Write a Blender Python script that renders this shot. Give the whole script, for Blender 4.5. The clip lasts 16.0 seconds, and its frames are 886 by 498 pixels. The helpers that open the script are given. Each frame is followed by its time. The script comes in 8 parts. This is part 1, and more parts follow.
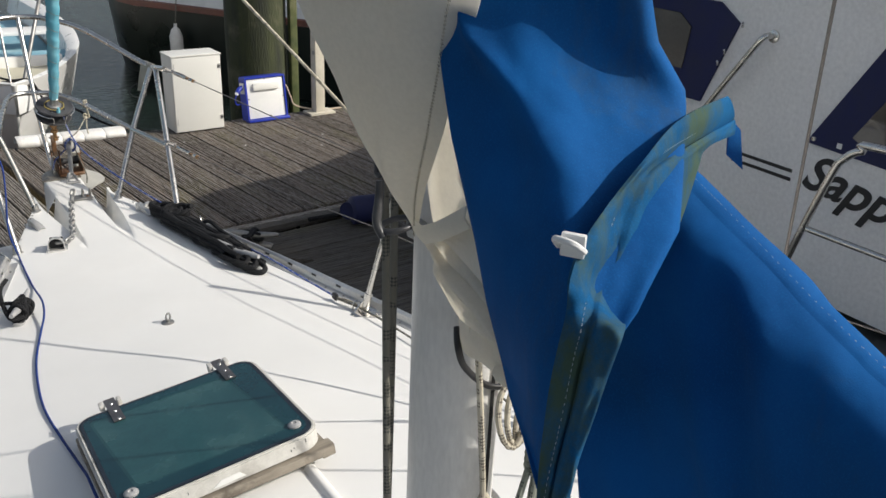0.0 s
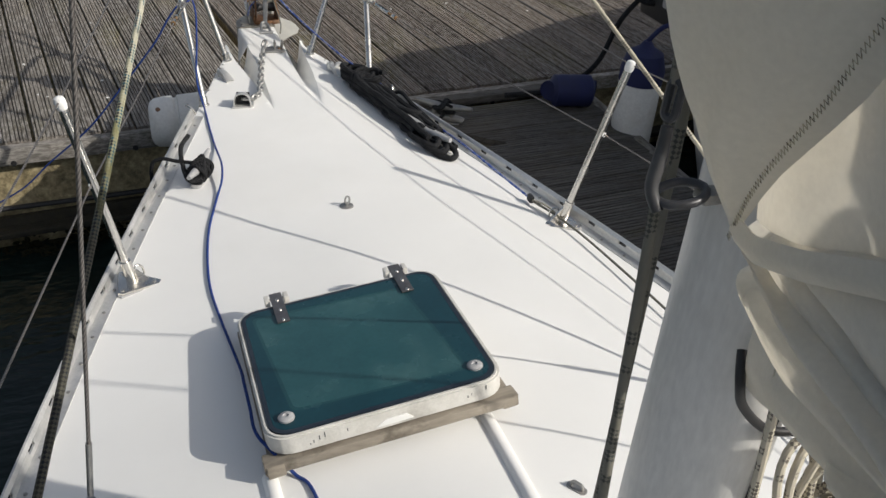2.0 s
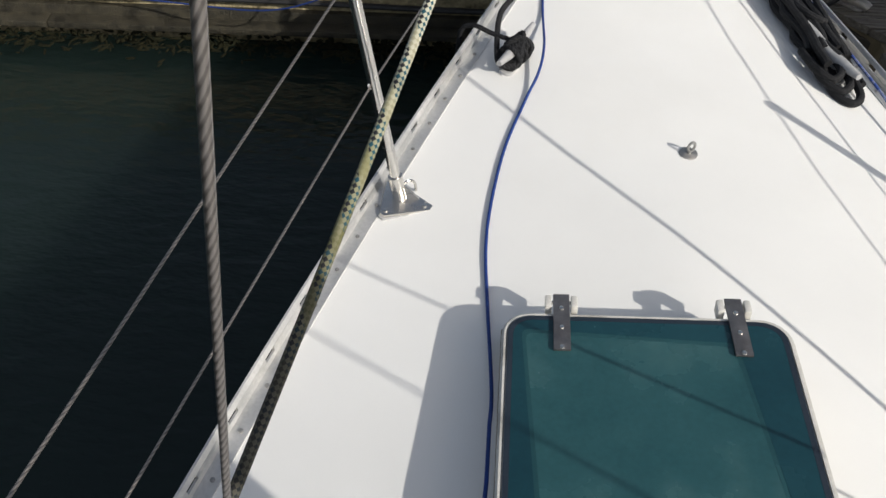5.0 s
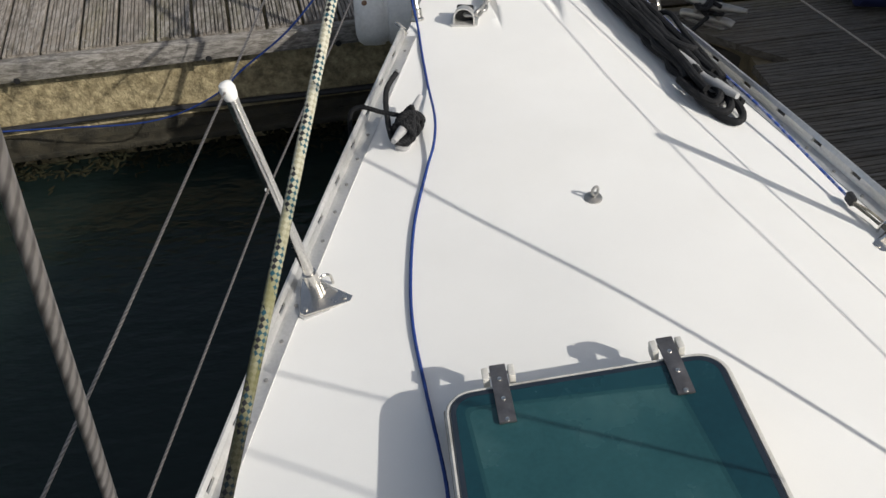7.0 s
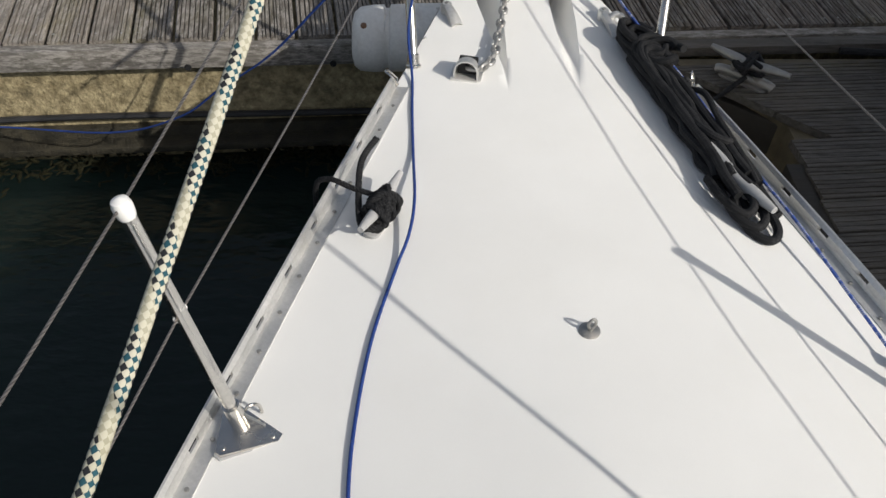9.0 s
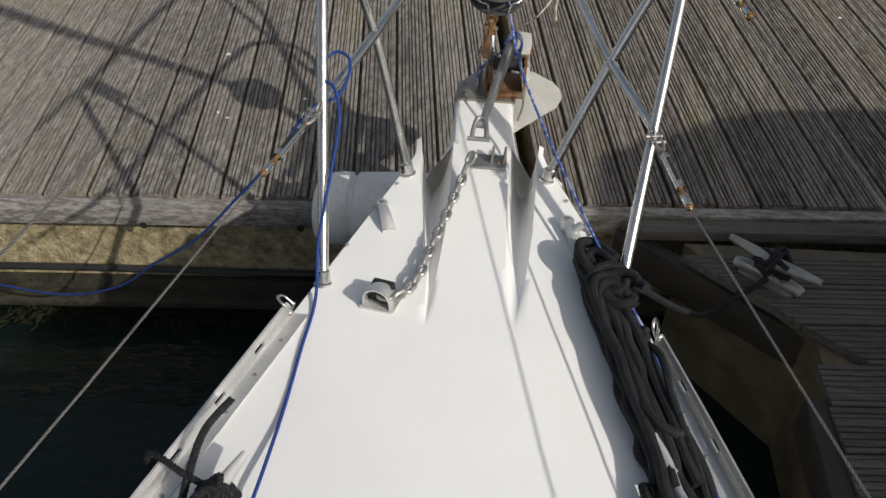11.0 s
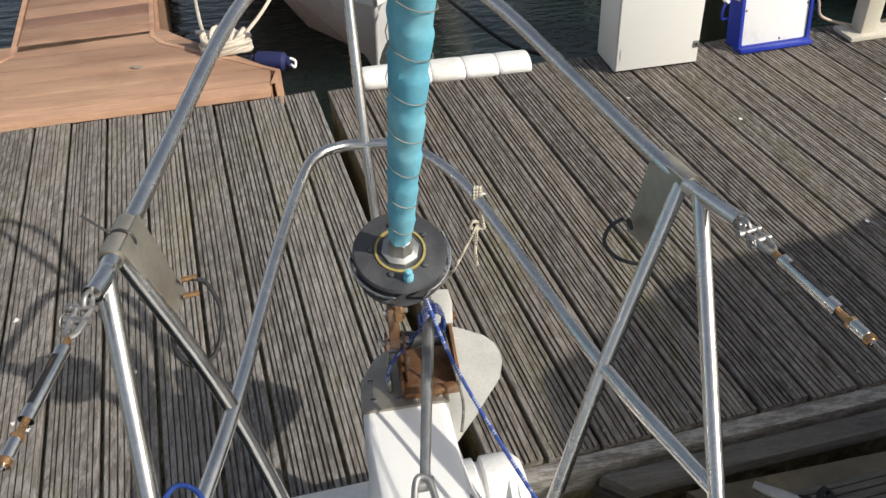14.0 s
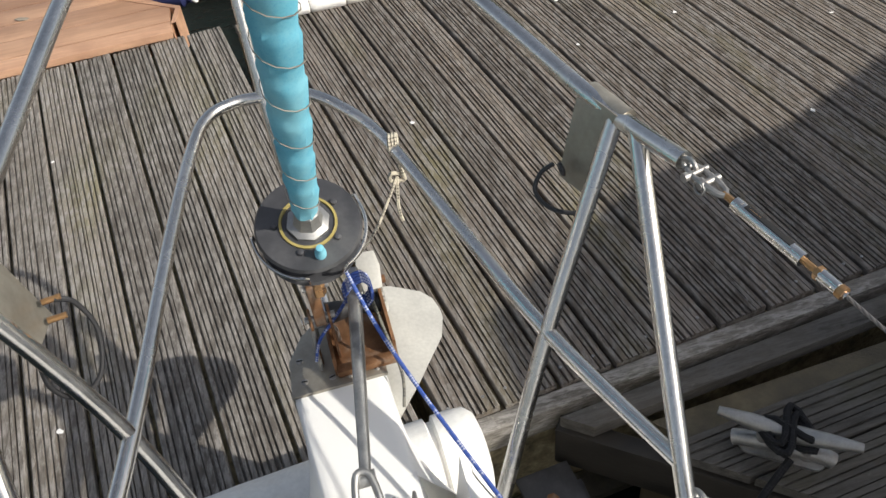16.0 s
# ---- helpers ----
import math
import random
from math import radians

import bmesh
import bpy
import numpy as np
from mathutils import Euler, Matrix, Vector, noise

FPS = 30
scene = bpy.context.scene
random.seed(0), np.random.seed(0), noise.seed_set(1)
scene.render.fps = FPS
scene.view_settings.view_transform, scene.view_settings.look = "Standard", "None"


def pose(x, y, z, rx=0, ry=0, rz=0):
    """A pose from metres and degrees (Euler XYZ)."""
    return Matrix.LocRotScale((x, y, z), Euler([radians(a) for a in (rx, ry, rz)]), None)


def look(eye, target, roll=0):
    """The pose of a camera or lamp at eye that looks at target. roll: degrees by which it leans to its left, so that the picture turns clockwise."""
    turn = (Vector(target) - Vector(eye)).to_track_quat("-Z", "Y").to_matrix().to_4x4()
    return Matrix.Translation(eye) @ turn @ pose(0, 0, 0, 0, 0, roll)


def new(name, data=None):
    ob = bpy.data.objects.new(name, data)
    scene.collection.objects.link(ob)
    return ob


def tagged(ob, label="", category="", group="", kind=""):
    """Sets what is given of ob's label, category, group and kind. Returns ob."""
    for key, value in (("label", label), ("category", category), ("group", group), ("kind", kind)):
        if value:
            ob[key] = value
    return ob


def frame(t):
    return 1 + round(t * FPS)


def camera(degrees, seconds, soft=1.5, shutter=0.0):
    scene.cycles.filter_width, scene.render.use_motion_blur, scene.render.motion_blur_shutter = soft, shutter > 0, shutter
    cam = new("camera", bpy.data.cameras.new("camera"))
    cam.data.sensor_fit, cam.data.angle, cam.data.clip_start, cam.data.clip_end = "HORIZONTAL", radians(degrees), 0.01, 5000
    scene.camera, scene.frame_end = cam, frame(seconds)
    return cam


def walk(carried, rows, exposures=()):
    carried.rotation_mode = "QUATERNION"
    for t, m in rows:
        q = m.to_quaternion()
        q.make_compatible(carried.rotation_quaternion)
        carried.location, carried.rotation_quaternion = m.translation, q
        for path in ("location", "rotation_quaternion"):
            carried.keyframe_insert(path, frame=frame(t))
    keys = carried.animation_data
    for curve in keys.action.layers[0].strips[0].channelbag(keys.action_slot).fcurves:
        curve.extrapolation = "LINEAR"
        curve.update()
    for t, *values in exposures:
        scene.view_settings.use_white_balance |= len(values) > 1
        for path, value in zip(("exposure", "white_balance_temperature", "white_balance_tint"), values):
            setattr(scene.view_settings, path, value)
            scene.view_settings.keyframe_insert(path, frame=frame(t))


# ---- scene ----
cam = camera(54.9, 16.0)
PATH = [
    (0, (-0.643, -2.611, 1.924), (0.377, -1.087, 1.125), 2.5),
    (0.5, (-0.657, -2.556, 1.92), (0.37, -1.032, 1.129), 3.2),
    (1, (-0.691, -2.498, 1.898), (0.246, -0.98, 0.994), 3.1),
    (1.5, (-0.667, -2.405, 1.863), (0.12, -0.872, 0.849), 3.9),
    (2, (-0.533, -2.21, 1.851), (0.074, -0.65, 0.755), 4.1),
    (2.5, (-0.487, -2.072, 1.886), (-0.06, -0.535, 0.68), 5.8),
    (3, (-0.509, -1.9, 1.865), (-0.223, -0.447, 0.521), 6.9),
    (3.5, (-0.519, -1.797, 1.854), (-0.294, -0.433, 0.41), 7.3),
    (4, (-0.545, -1.703, 1.836), (-0.442, -0.394, 0.326), 7.7),
    (4.5, (-0.517, -1.601, 1.821), (-0.573, -0.291, 0.311), 4.5),
    (5, (-0.486, -1.487, 1.804), (-0.536, -0.174, 0.297), 3.9),
    (5.2, (-0.487, -1.468, 1.798), (-0.495, -0.138, 0.303), 3.6),
    (7.3, (-0.467, -1.423, 1.822), (-0.344, -0.008, 0.414), -1.4),
    (7.5, (-0.452, -1.381, 1.824), (-0.347, 0.035, 0.415), -1.5),
    (8, (-0.414, -1.276, 1.813), (-0.371, 0.126, 0.387), -1.0),
    (8.5, (-0.415, -1.167, 1.793), (-0.355, 0.199, 0.334), 1.3),
    (9, (-0.368, -1.003, 1.78), (-0.262, 0.376, 0.335), 4.0),
    (9.5, (-0.251, -0.853, 1.814), (-0.256, 0.561, 0.4), 3.5),
    (9.7, (-0.193, -0.796, 1.819), (-0.24, 0.625, 0.412), 2.9),
    (11.8, (0.09, -0.082, 1.795), (-0.044, 1.423, 0.484), 1.2),
    (12, (0.063, 0.026, 1.771), (-0.034, 1.531, 0.457), 0.9),
    (12.5, (0.01, 0.262, 1.734), (0.007, 1.774, 0.424), 0.4),
    (13, (0.008, 0.48, 1.692), (0.041, 1.998, 0.39), -1.3),
    (13.5, (-0.026, 0.582, 1.717), (0.103, 2.078, 0.396), -1.7),
    (14, (-0.081, 0.55, 1.765), (0.125, 2.115, 0.537), -2.6),
    (14.5, (-0.099, 0.513, 1.804), (0.16, 2.174, 0.721), -2.5),
    (15, (-0.102, 0.491, 1.827), (0.212, 2.142, 0.742), -2.7),
    (15.5, (-0.057, 0.558, 1.779), (0.253, 2.092, 0.534), -4.6),
    (16, (0.007, 0.719, 1.718), (0.281, 2.129, 0.326), -6.7),
]
walk(cam, [(t, look(eye, target, roll)) for t, eye, target, roll in PATH], exposures=[(0, -0.22), (2.5, -0.31), (4, -0.3), (5, -0.16), (7.5, -0.26), (9, -0.3), (9.7, -0.32), (11.8, -0.38), (12, -0.34), (12.5, 0.03), (13, 0.16), (13.5, 0.12), (14.5, -0.03), (15, -0.03), (15.5, 0.1), (16, 0.13)])
# ---- light ----
SUN_EL, SUN_AZ = 35.2, math.atan2(-0.70, 0.955)
to_sun = Vector((math.cos(SUN_AZ) * math.cos(radians(SUN_EL)), math.sin(SUN_AZ) * math.cos(radians(SUN_EL)), math.sin(radians(SUN_EL))))
world = bpy.data.worlds.new("world")
scene.world = world
world.use_nodes = True
wn = world.node_tree.nodes
sky = wn.new("ShaderNodeTexSky")
sky.sky_type, sky.sun_disc = "NISHITA", False
sky.dust_density = 3.0
sky.sun_elevation, sky.sun_rotation = radians(SUN_EL), math.pi / 2 - SUN_AZ
wn["Background"].inputs["Strength"].default_value = 0.125
haze = wn.new("ShaderNodeHueSaturation")
haze.inputs["Saturation"].default_value = 0.62
world.node_tree.links.new(sky.outputs["Color"], haze.inputs["Color"])
world.node_tree.links.new(haze.outputs["Color"], wn["Background"].inputs["Color"])
sun = new("sun", bpy.data.lights.new("sun", "SUN"))
sun.data.energy, sun.data.angle, sun.data.color = 4.35, radians(0.55), (1.0, 0.95, 0.87)
sun.matrix_world = look(to_sun * 30, (0, 0, 0))


# ---- materials ----
def nodes(name):
    m = bpy.data.materials.new(name)
    m.use_nodes = True
    t = m.node_tree
    return m, t, t.nodes["Principled BSDF"]


def noise_tex(t, coord, scale, detail=4, stretch=None, rough=0.55):
    if stretch:
        mp = t.nodes.new("ShaderNodeMapping")
        mp.inputs["Scale"].default_value = stretch
        t.links.new(coord, mp.inputs["Vector"])
        coord = mp.outputs["Vector"]
    n = t.nodes.new("ShaderNodeTexNoise")
    n.inputs["Scale"].default_value, n.inputs["Detail"].default_value, n.inputs["Roughness"].default_value = scale, detail, rough
    t.links.new(coord, n.inputs["Vector"])
    return n.outputs["Fac"]


def ramp(t, fac, stops):
    r = t.nodes.new("ShaderNodeValToRGB")
    el = r.color_ramp.elements
    while len(el) < len(stops):
        el.new(0.5)
    for e, (p, c) in zip(el, stops):
        e.position, e.color = p, (*c, 1) if len(c) == 3 else c
    t.links.new(fac, r.inputs["Fac"])
    return r.outputs["Color"]


def mix(t, fac, a, b, mode="MIX"):
    m = t.nodes.new("ShaderNodeMix")
    m.data_type, m.blend_type = "RGBA", mode
    for sock, v in ((m.inputs[0], fac), (m.inputs[6], a), (m.inputs[7], b)):
        if isinstance(v, (int, float)):
            sock.default_value = v
        elif isinstance(v, tuple):
            sock.default_value = (*v, 1) if len(v) == 3 else v
        else:
            t.links.new(v, sock)
    return m.outputs[2]


def bump(t, b, height, strength, dist=0.002):
    n = t.nodes.new("ShaderNodeBump")
    n.inputs["Strength"].default_value, n.inputs["Distance"].default_value = strength, dist
    t.links.new(height, n.inputs["Height"])
    t.links.new(n.outputs["Normal"], b.inputs["Normal"])


def grey(v):
    return (v, v, v)


def surf(name, lo, hi, rough=0.5, metal=0.0, scale=8.0, fine=90.0, stain=None, stain_amt=0.5, stretch=None, bumps=0.15, rspread=0.12, spec=0.5, vary=0.0, coat=0.0, dist=0.001, grain=0.35):
    """A surface between two colours, with grain at two scales, stains, uneven gloss and fine relief."""
    m, t, b = nodes(name)
    co = t.nodes.new("ShaderNodeTexCoord").outputs["Object"]
    n1 = noise_tex(t, co, scale, 5, stretch)
    n2 = noise_tex(t, co, fine, 3, stretch)
    c = mix(t, ramp(t, n1, [(0.3, grey(0)), (0.7, grey(1))]), lo, hi)
    c = mix(t, grain, c, ramp(t, n2, [(0.3, grey(0.75)), (0.7, grey(1.12))]), "MULTIPLY")
    if stain:
        n3 = noise_tex(t, co, scale * 0.45, 6, None, 0.65)
        c = mix(t, ramp(t, n3, [(0.52, grey(0)), (0.72, grey(stain_amt))]), c, stain)
    if vary:
        oi = t.nodes.new("ShaderNodeObjectInfo")
        c = mix(t, 1.0, c, ramp(t, oi.outputs["Random"], [(0, grey(1 - vary)), (1, grey(1 + vary))]), "MULTIPLY")
    t.links.new(c, b.inputs["Base Color"])
    b.inputs["Metallic"].default_value, b.inputs["Specular IOR Level"].default_value = metal, spec
    b.inputs["Coat Weight"].default_value = coat
    t.links.new(ramp(t, n1, [(0.3, grey(max(0.02, rough - rspread))), (0.7, grey(min(1, rough + rspread)))]), b.inputs["Roughness"])
    if bumps:
        bump(t, b, n2, bumps, dist)
    return m


def braid(name, base, fleck, second=None, pitch=0.012, amount=0.3, dirt=(0.2, 0.18, 0.1), dirt_amt=0.3, band=4.0, spec=0.35):
    """A braided rope: the meshes of ropes carry u round and v along, in metres."""
    m, t, b = nodes(name)
    uv = t.nodes.new("ShaderNodeUVMap").outputs["UV"]
    co = t.nodes.new("ShaderNodeTexCoord").outputs["Object"]
    mp = t.nodes.new("ShaderNodeMapping")
    mp.inputs["Rotation"].default_value = (0, 0, radians(45))
    mp.inputs["Scale"].default_value = (1 / pitch,) * 3
    t.links.new(uv, mp.inputs["Vector"])
    ch = t.nodes.new("ShaderNodeTexChecker")
    ch.inputs["Scale"].default_value = 1.4
    t.links.new(mp.outputs["Vector"], ch.inputs["Vector"])
    patch = noise_tex(t, uv, 1 / (pitch * band), 1, (0.3, 1.0, 1.0))
    on = ramp(t, patch, [(0.5, grey(0)), (0.53, grey(1))])
    f2 = mix(t, ch.outputs["Fac"], second or fleck, fleck)
    c = mix(t, mix(t, 1.0, on, ch.outputs["Fac"], "MULTIPLY") if not second else on, base, f2)
    c = mix(t, amount, base, c)
    grime = ramp(t, noise_tex(t, co, 6, 4), [(0.45, grey(0)), (0.7, grey(dirt_amt))])
    c = mix(t, grime, c, dirt)
    t.links.new(c, b.inputs["Base Color"])
    b.inputs["Roughness"].default_value, b.inputs["Specular IOR Level"].default_value = 0.8, spec
    mag = t.nodes.new("ShaderNodeTexMagic")
    mag.inputs["Scale"].default_value = 5
    t.links.new(mp.outputs["Vector"], mag.inputs["Vector"])
    bump(t, b, ch.outputs["Fac"], 0.5, 0.0012)
    return m


def sheet_material():
    """Cream braid with two tracers of black and teal picks winding round it; mossy, then grimy, towards its lower end."""
    m, t, b = nodes("flecked_sheet")
    uv = t.nodes.new("ShaderNodeUVMap").outputs["UV"]

    def calc(op, a, c=None):
        n = t.nodes.new("ShaderNodeMath")
        n.operation = op
        for i, v in enumerate((a, c)):
            if v is None:
                continue
            if isinstance(v, (int, float)):
                n.inputs[i].default_value = v
            else:
                t.links.new(v, n.inputs[i])
        return n.outputs[0]

    sep = t.nodes.new("ShaderNodeSeparateXYZ")
    t.links.new(uv, sep.inputs[0])
    u, v = sep.outputs[0], sep.outputs[1]
    turn = calc("FRACT", calc("ADD", calc("MULTIPLY", u, 1 / 0.0364), calc("MULTIPLY", v, 1 / 0.07)))
    tracer = calc("GREATER_THAN", turn, 0.38)
    mp = t.nodes.new("ShaderNodeMapping")
    mp.inputs["Rotation"].default_value = (0, 0, radians(45))
    t.links.new(uv, mp.inputs["Vector"])
    ch, ch2 = t.nodes.new("ShaderNodeTexChecker"), t.nodes.new("ShaderNodeTexChecker")
    ch.inputs["Scale"].default_value, ch2.inputs["Scale"].default_value = 225, 75
    for c in (ch, ch2):
        t.links.new(mp.outputs["Vector"], c.inputs["Vector"])
    picks = mix(t, ch2.outputs["Fac"], (0.012, 0.014, 0.018), (0.012, 0.07, 0.095))
    c = mix(t, ch.outputs["Fac"], (0.52, 0.5, 0.4), (0.36, 0.345, 0.26))
    n = noise_tex(t, uv, 30, 4, (1.0, 0.5, 1.0))
    moss = calc("MULTIPLY", n, 1.7)
    low = t.nodes.new("ShaderNodeMapRange")
    low.inputs["From Min"].default_value, low.inputs["From Max"].default_value = 1.66, 1.36
    t.links.new(v, low.inputs["Value"])
    c = mix(t, calc("MULTIPLY", moss, low.outputs[0]), c, (0.15, 0.145, 0.05))
    c = mix(t, calc("MULTIPLY", tracer, ch.outputs["Fac"]), c, picks)
    grimy = calc("MINIMUM", calc("MAXIMUM", calc("MULTIPLY", calc("SUBTRACT", 1.42, v), 4.5), 0.0), 0.93)
    c = mix(t, grimy, c, mix(t, ch.outputs["Fac"], (0.06, 0.056, 0.046), (0.012, 0.012, 0.012)))
    t.links.new(c, b.inputs["Base Color"])
    b.inputs["Roughness"].default_value = 0.85
    bump(t, b, ch.outputs["Fac"], 0.6, 0.0012)
    return m


M = {}
M["sheet"] = sheet_material()
M["gelcoat"] = surf("white_gelcoat", (0.81, 0.805, 0.78), (0.85, 0.845, 0.82), 0.42, scale=3, fine=500, stain=(0.7, 0.68, 0.63), stain_amt=0.2, bumps=0.0, spec=0.4, grain=0.05)
M["hull"] = surf("hull_white", (0.74, 0.735, 0.71), (0.8, 0.795, 0.77), 0.32, scale=2, stain=(0.55, 0.52, 0.44), stain_amt=0.35, bumps=0.0, grain=0.08)
M["steel"] = surf("polished_stainless_steel", (0.64, 0.62, 0.58), (0.74, 0.72, 0.68), 0.24, 1.0, scale=14, fine=160, stain=(0.45, 0.33, 0.2), stain_amt=0.18, bumps=0.03, rspread=0.07)
M["dullsteel"] = surf("dull_galvanised_steel", (0.3, 0.3, 0.29), (0.43, 0.425, 0.41), 0.5, 0.85, scale=30, fine=200, stain=(0.3, 0.2, 0.12), stain_amt=0.3, bumps=0.25)
M["rust"] = surf("rusty_steel", (0.16, 0.075, 0.035), (0.3, 0.16, 0.08), 0.6, 0.6, scale=40, fine=200, stain=(0.4, 0.36, 0.3), stain_amt=0.6, bumps=0.4)
M["alu"] = surf("anodised_aluminium", (0.62, 0.62, 0.6), (0.74, 0.73, 0.71), 0.42, 0.75, scale=12, fine=140, stain=(0.5, 0.47, 0.4), stain_amt=0.35, bumps=0.06)
M["mastpaint"] = surf("white_mast_paint", (0.72, 0.71, 0.68), (0.8, 0.79, 0.76), 0.42, 0.0, scale=6, fine=120, stain=(0.42, 0.39, 0.33), stain_amt=0.4, stretch=(1, 1, 0.3), bumps=0.06)
M["perspex"] = surf("teal_acrylic", (0.018, 0.07, 0.08), (0.028, 0.094, 0.103), 0.22, scale=9, fine=110, stain=(0.07, 0.15, 0.15), stain_amt=0.6, bumps=0.03, spec=0.5)
M["lidframe"] = surf("scuffed_lid_enamel", (0.56, 0.545, 0.5), (0.7, 0.685, 0.64), 0.5, scale=25, fine=300, stain=(0.2, 0.18, 0.15), stain_amt=0.5, bumps=0.05)
M["hingesteel"] = surf("dark_hinge_steel", (0.16, 0.15, 0.15), (0.26, 0.25, 0.25), 0.42, 0.8, scale=30, fine=300, stain=(0.08, 0.06, 0.05), stain_amt=0.4, bumps=0.04)
M["stitch"] = surf("faded_thread", (0.3, 0.36, 0.42), (0.42, 0.46, 0.5), 0.8, bumps=0.0)
# darker copies of the pane's acrylic, for the shade seen through it
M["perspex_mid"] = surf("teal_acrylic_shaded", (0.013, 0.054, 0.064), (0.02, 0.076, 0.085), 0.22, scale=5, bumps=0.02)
M["perspex_shade"] = surf("teal_acrylic_in_shade", (0.006, 0.036, 0.05), (0.010, 0.055, 0.07), 0.22, scale=5, bumps=0.02)
M["gasket"] = surf("dark_gasket", (0.01, 0.018, 0.03), (0.02, 0.03, 0.045), 0.5, bumps=0)
M["timber"] = surf("bare_weathered_teak", (0.15, 0.128, 0.1), (0.36, 0.32, 0.26), 0.85, scale=30, fine=140, stain=(0.06, 0.047, 0.034), stain_amt=0.9, stretch=(0.25, 1, 1), bumps=0.5, dist=0.003)
M["water"] = None
M["box"] = surf("cabinet_white", (0.72, 0.715, 0.67), (0.77, 0.765, 0.72), 0.45, scale=3, bumps=0.0, grain=0.04, stain=(0.6, 0.58, 0.5), stain_amt=0.25)
M["bluepl"] = surf("blue_plastic", (0.012, 0.03, 0.3), (0.02, 0.045, 0.4), 0.4, bumps=0.03)
M["whitepl"] = surf("white_plastic", (0.78, 0.78, 0.76), (0.84, 0.84, 0.82), 0.35, scale=6, stain=(0.62, 0.6, 0.52), stain_amt=0.3, bumps=0.02, grain=0.08)
M["fender"] = surf("white_vinyl_fender", (0.78, 0.77, 0.73), (0.85, 0.84, 0.81), 0.45, scale=9, fine=80, stain=(0.5, 0.45, 0.36), stain_amt=0.5, bumps=0.05)
M["black"] = surf("black_plastic", (0.012, 0.012, 0.013), (0.03, 0.03, 0.032), 0.5, bumps=0.1)
M["greycleat"] = surf("grey_nylon", (0.33, 0.33, 0.33), (0.42, 0.42, 0.42), 0.5, bumps=0.05)
M["galv"] = surf("pale_galvanised_casting", (0.46, 0.45, 0.41), (0.56, 0.55, 0.5), 0.5, 0.2, scale=12, fine=150, stain=(0.36, 0.33, 0.27), stain_amt=0.5, bumps=0.1)
M["drum"] = surf("dusty_dark_grey_alloy", (0.045, 0.046, 0.05), (0.08, 0.08, 0.085), 0.42, 0.2, scale=18, fine=120, stain=(0.2, 0.2, 0.19), stain_amt=0.35, bumps=0.08)
M["plate"] = surf("brushed_stained_steel", (0.3, 0.275, 0.23), (0.42, 0.39, 0.33), 0.42, 0.75, scale=16, fine=120, stain=(0.22, 0.18, 0.12), stain_amt=0.4, bumps=0.08)
M["grease"] = surf("yellowed_grease", (0.28, 0.22, 0.06), (0.4, 0.33, 0.12), 0.5, scale=30, bumps=0.1)
M["bronze"] = surf("bronze_thread", (0.36, 0.2, 0.09), (0.5, 0.3, 0.14), 0.35, 0.8, scale=40, fine=300, bumps=0.3)
M["dark"] = surf("dark_recess", (0.008, 0.008, 0.009), (0.014, 0.014, 0.015), 0.8, bumps=0)
M["concrete"] = surf("pontoon_concrete", (0.17, 0.135, 0.07), (0.5, 0.42, 0.25), 0.9, scale=26, fine=85, stain=(0.06, 0.05, 0.028), stain_amt=0.9, bumps=1.0, dist=0.007, grain=1.0)
M["darkstone"] = surf("dark_stained_concrete", (0.07, 0.058, 0.036), (0.17, 0.14, 0.085), 0.7, scale=9, fine=130, stain=(0.04, 0.035, 0.02), stain_amt=0.8, bumps=0.6, dist=0.004)
M["darktimber"] = surf("dark_timber", (0.016, 0.014, 0.011), (0.04, 0.034, 0.027), 0.7, scale=10, fine=60, stretch=(0.25, 1, 1), bumps=0.5, dist=0.003)
M["weedstone"] = surf("black_weedy_concrete", (0.012, 0.011, 0.007), (0.05, 0.043, 0.026), 0.7, scale=20, fine=110, stain=(0.008, 0.009, 0.005), stain_amt=0.9, bumps=0.8, dist=0.008)
M["weed"] = surf("weed_and_mussels", (0.007, 0.009, 0.004), (0.022, 0.02, 0.009), 0.9, spec=0.15, scale=30, fine=90, bumps=0.8, dist=0.01)
M["hardwood"] = surf("new_hardwood_deck", (0.3, 0.165, 0.1), (0.47, 0.29, 0.185), 0.65, scale=7, fine=55, stretch=(0.15, 1.6, 1), stain=(0.2, 0.105, 0.065), stain_amt=0.5, vary=0.3, bumps=0.25, grain=0.6)
M["hardwood2"] = surf("dark_hardwood_board", (0.17, 0.085, 0.055), (0.27, 0.15, 0.1), 0.65, scale=7, fine=55, stretch=(0.15, 1.6, 1), stain=(0.1, 0.05, 0.035), stain_amt=0.5, vary=0.2, bumps=0.25, grain=0.6)
M["canvas"] = surf("white_sailcloth", (0.8, 0.78, 0.72), (0.87, 0.85, 0.79), 0.75, scale=4, fine=160, stain=(0.6, 0.55, 0.44), stain_amt=0.4, bumps=0.12)
M["navy"] = surf("navy_blue_canvas", (0.008, 0.012, 0.06), (0.014, 0.02, 0.09), 0.7, bumps=0.1)
M["blackrope"] = braid("black_rope", (0.006, 0.0065, 0.008), (0.03, 0.03, 0.032), pitch=0.007, amount=0.5, dirt=(0.03, 0.03, 0.03), dirt_amt=0.2)
M["bluerope"] = braid("blue_rope", (0.012, 0.04, 0.19), (0.018, 0.055, 0.25), pitch=0.005, amount=0.6, dirt=(0.02, 0.05, 0.16))
M["greenrope"] = braid("green_grey_line", (0.27, 0.29, 0.24), (0.03, 0.04, 0.04), pitch=0.006, amount=0.9, dirt=(0.07, 0.09, 0.05), dirt_amt=0.6)
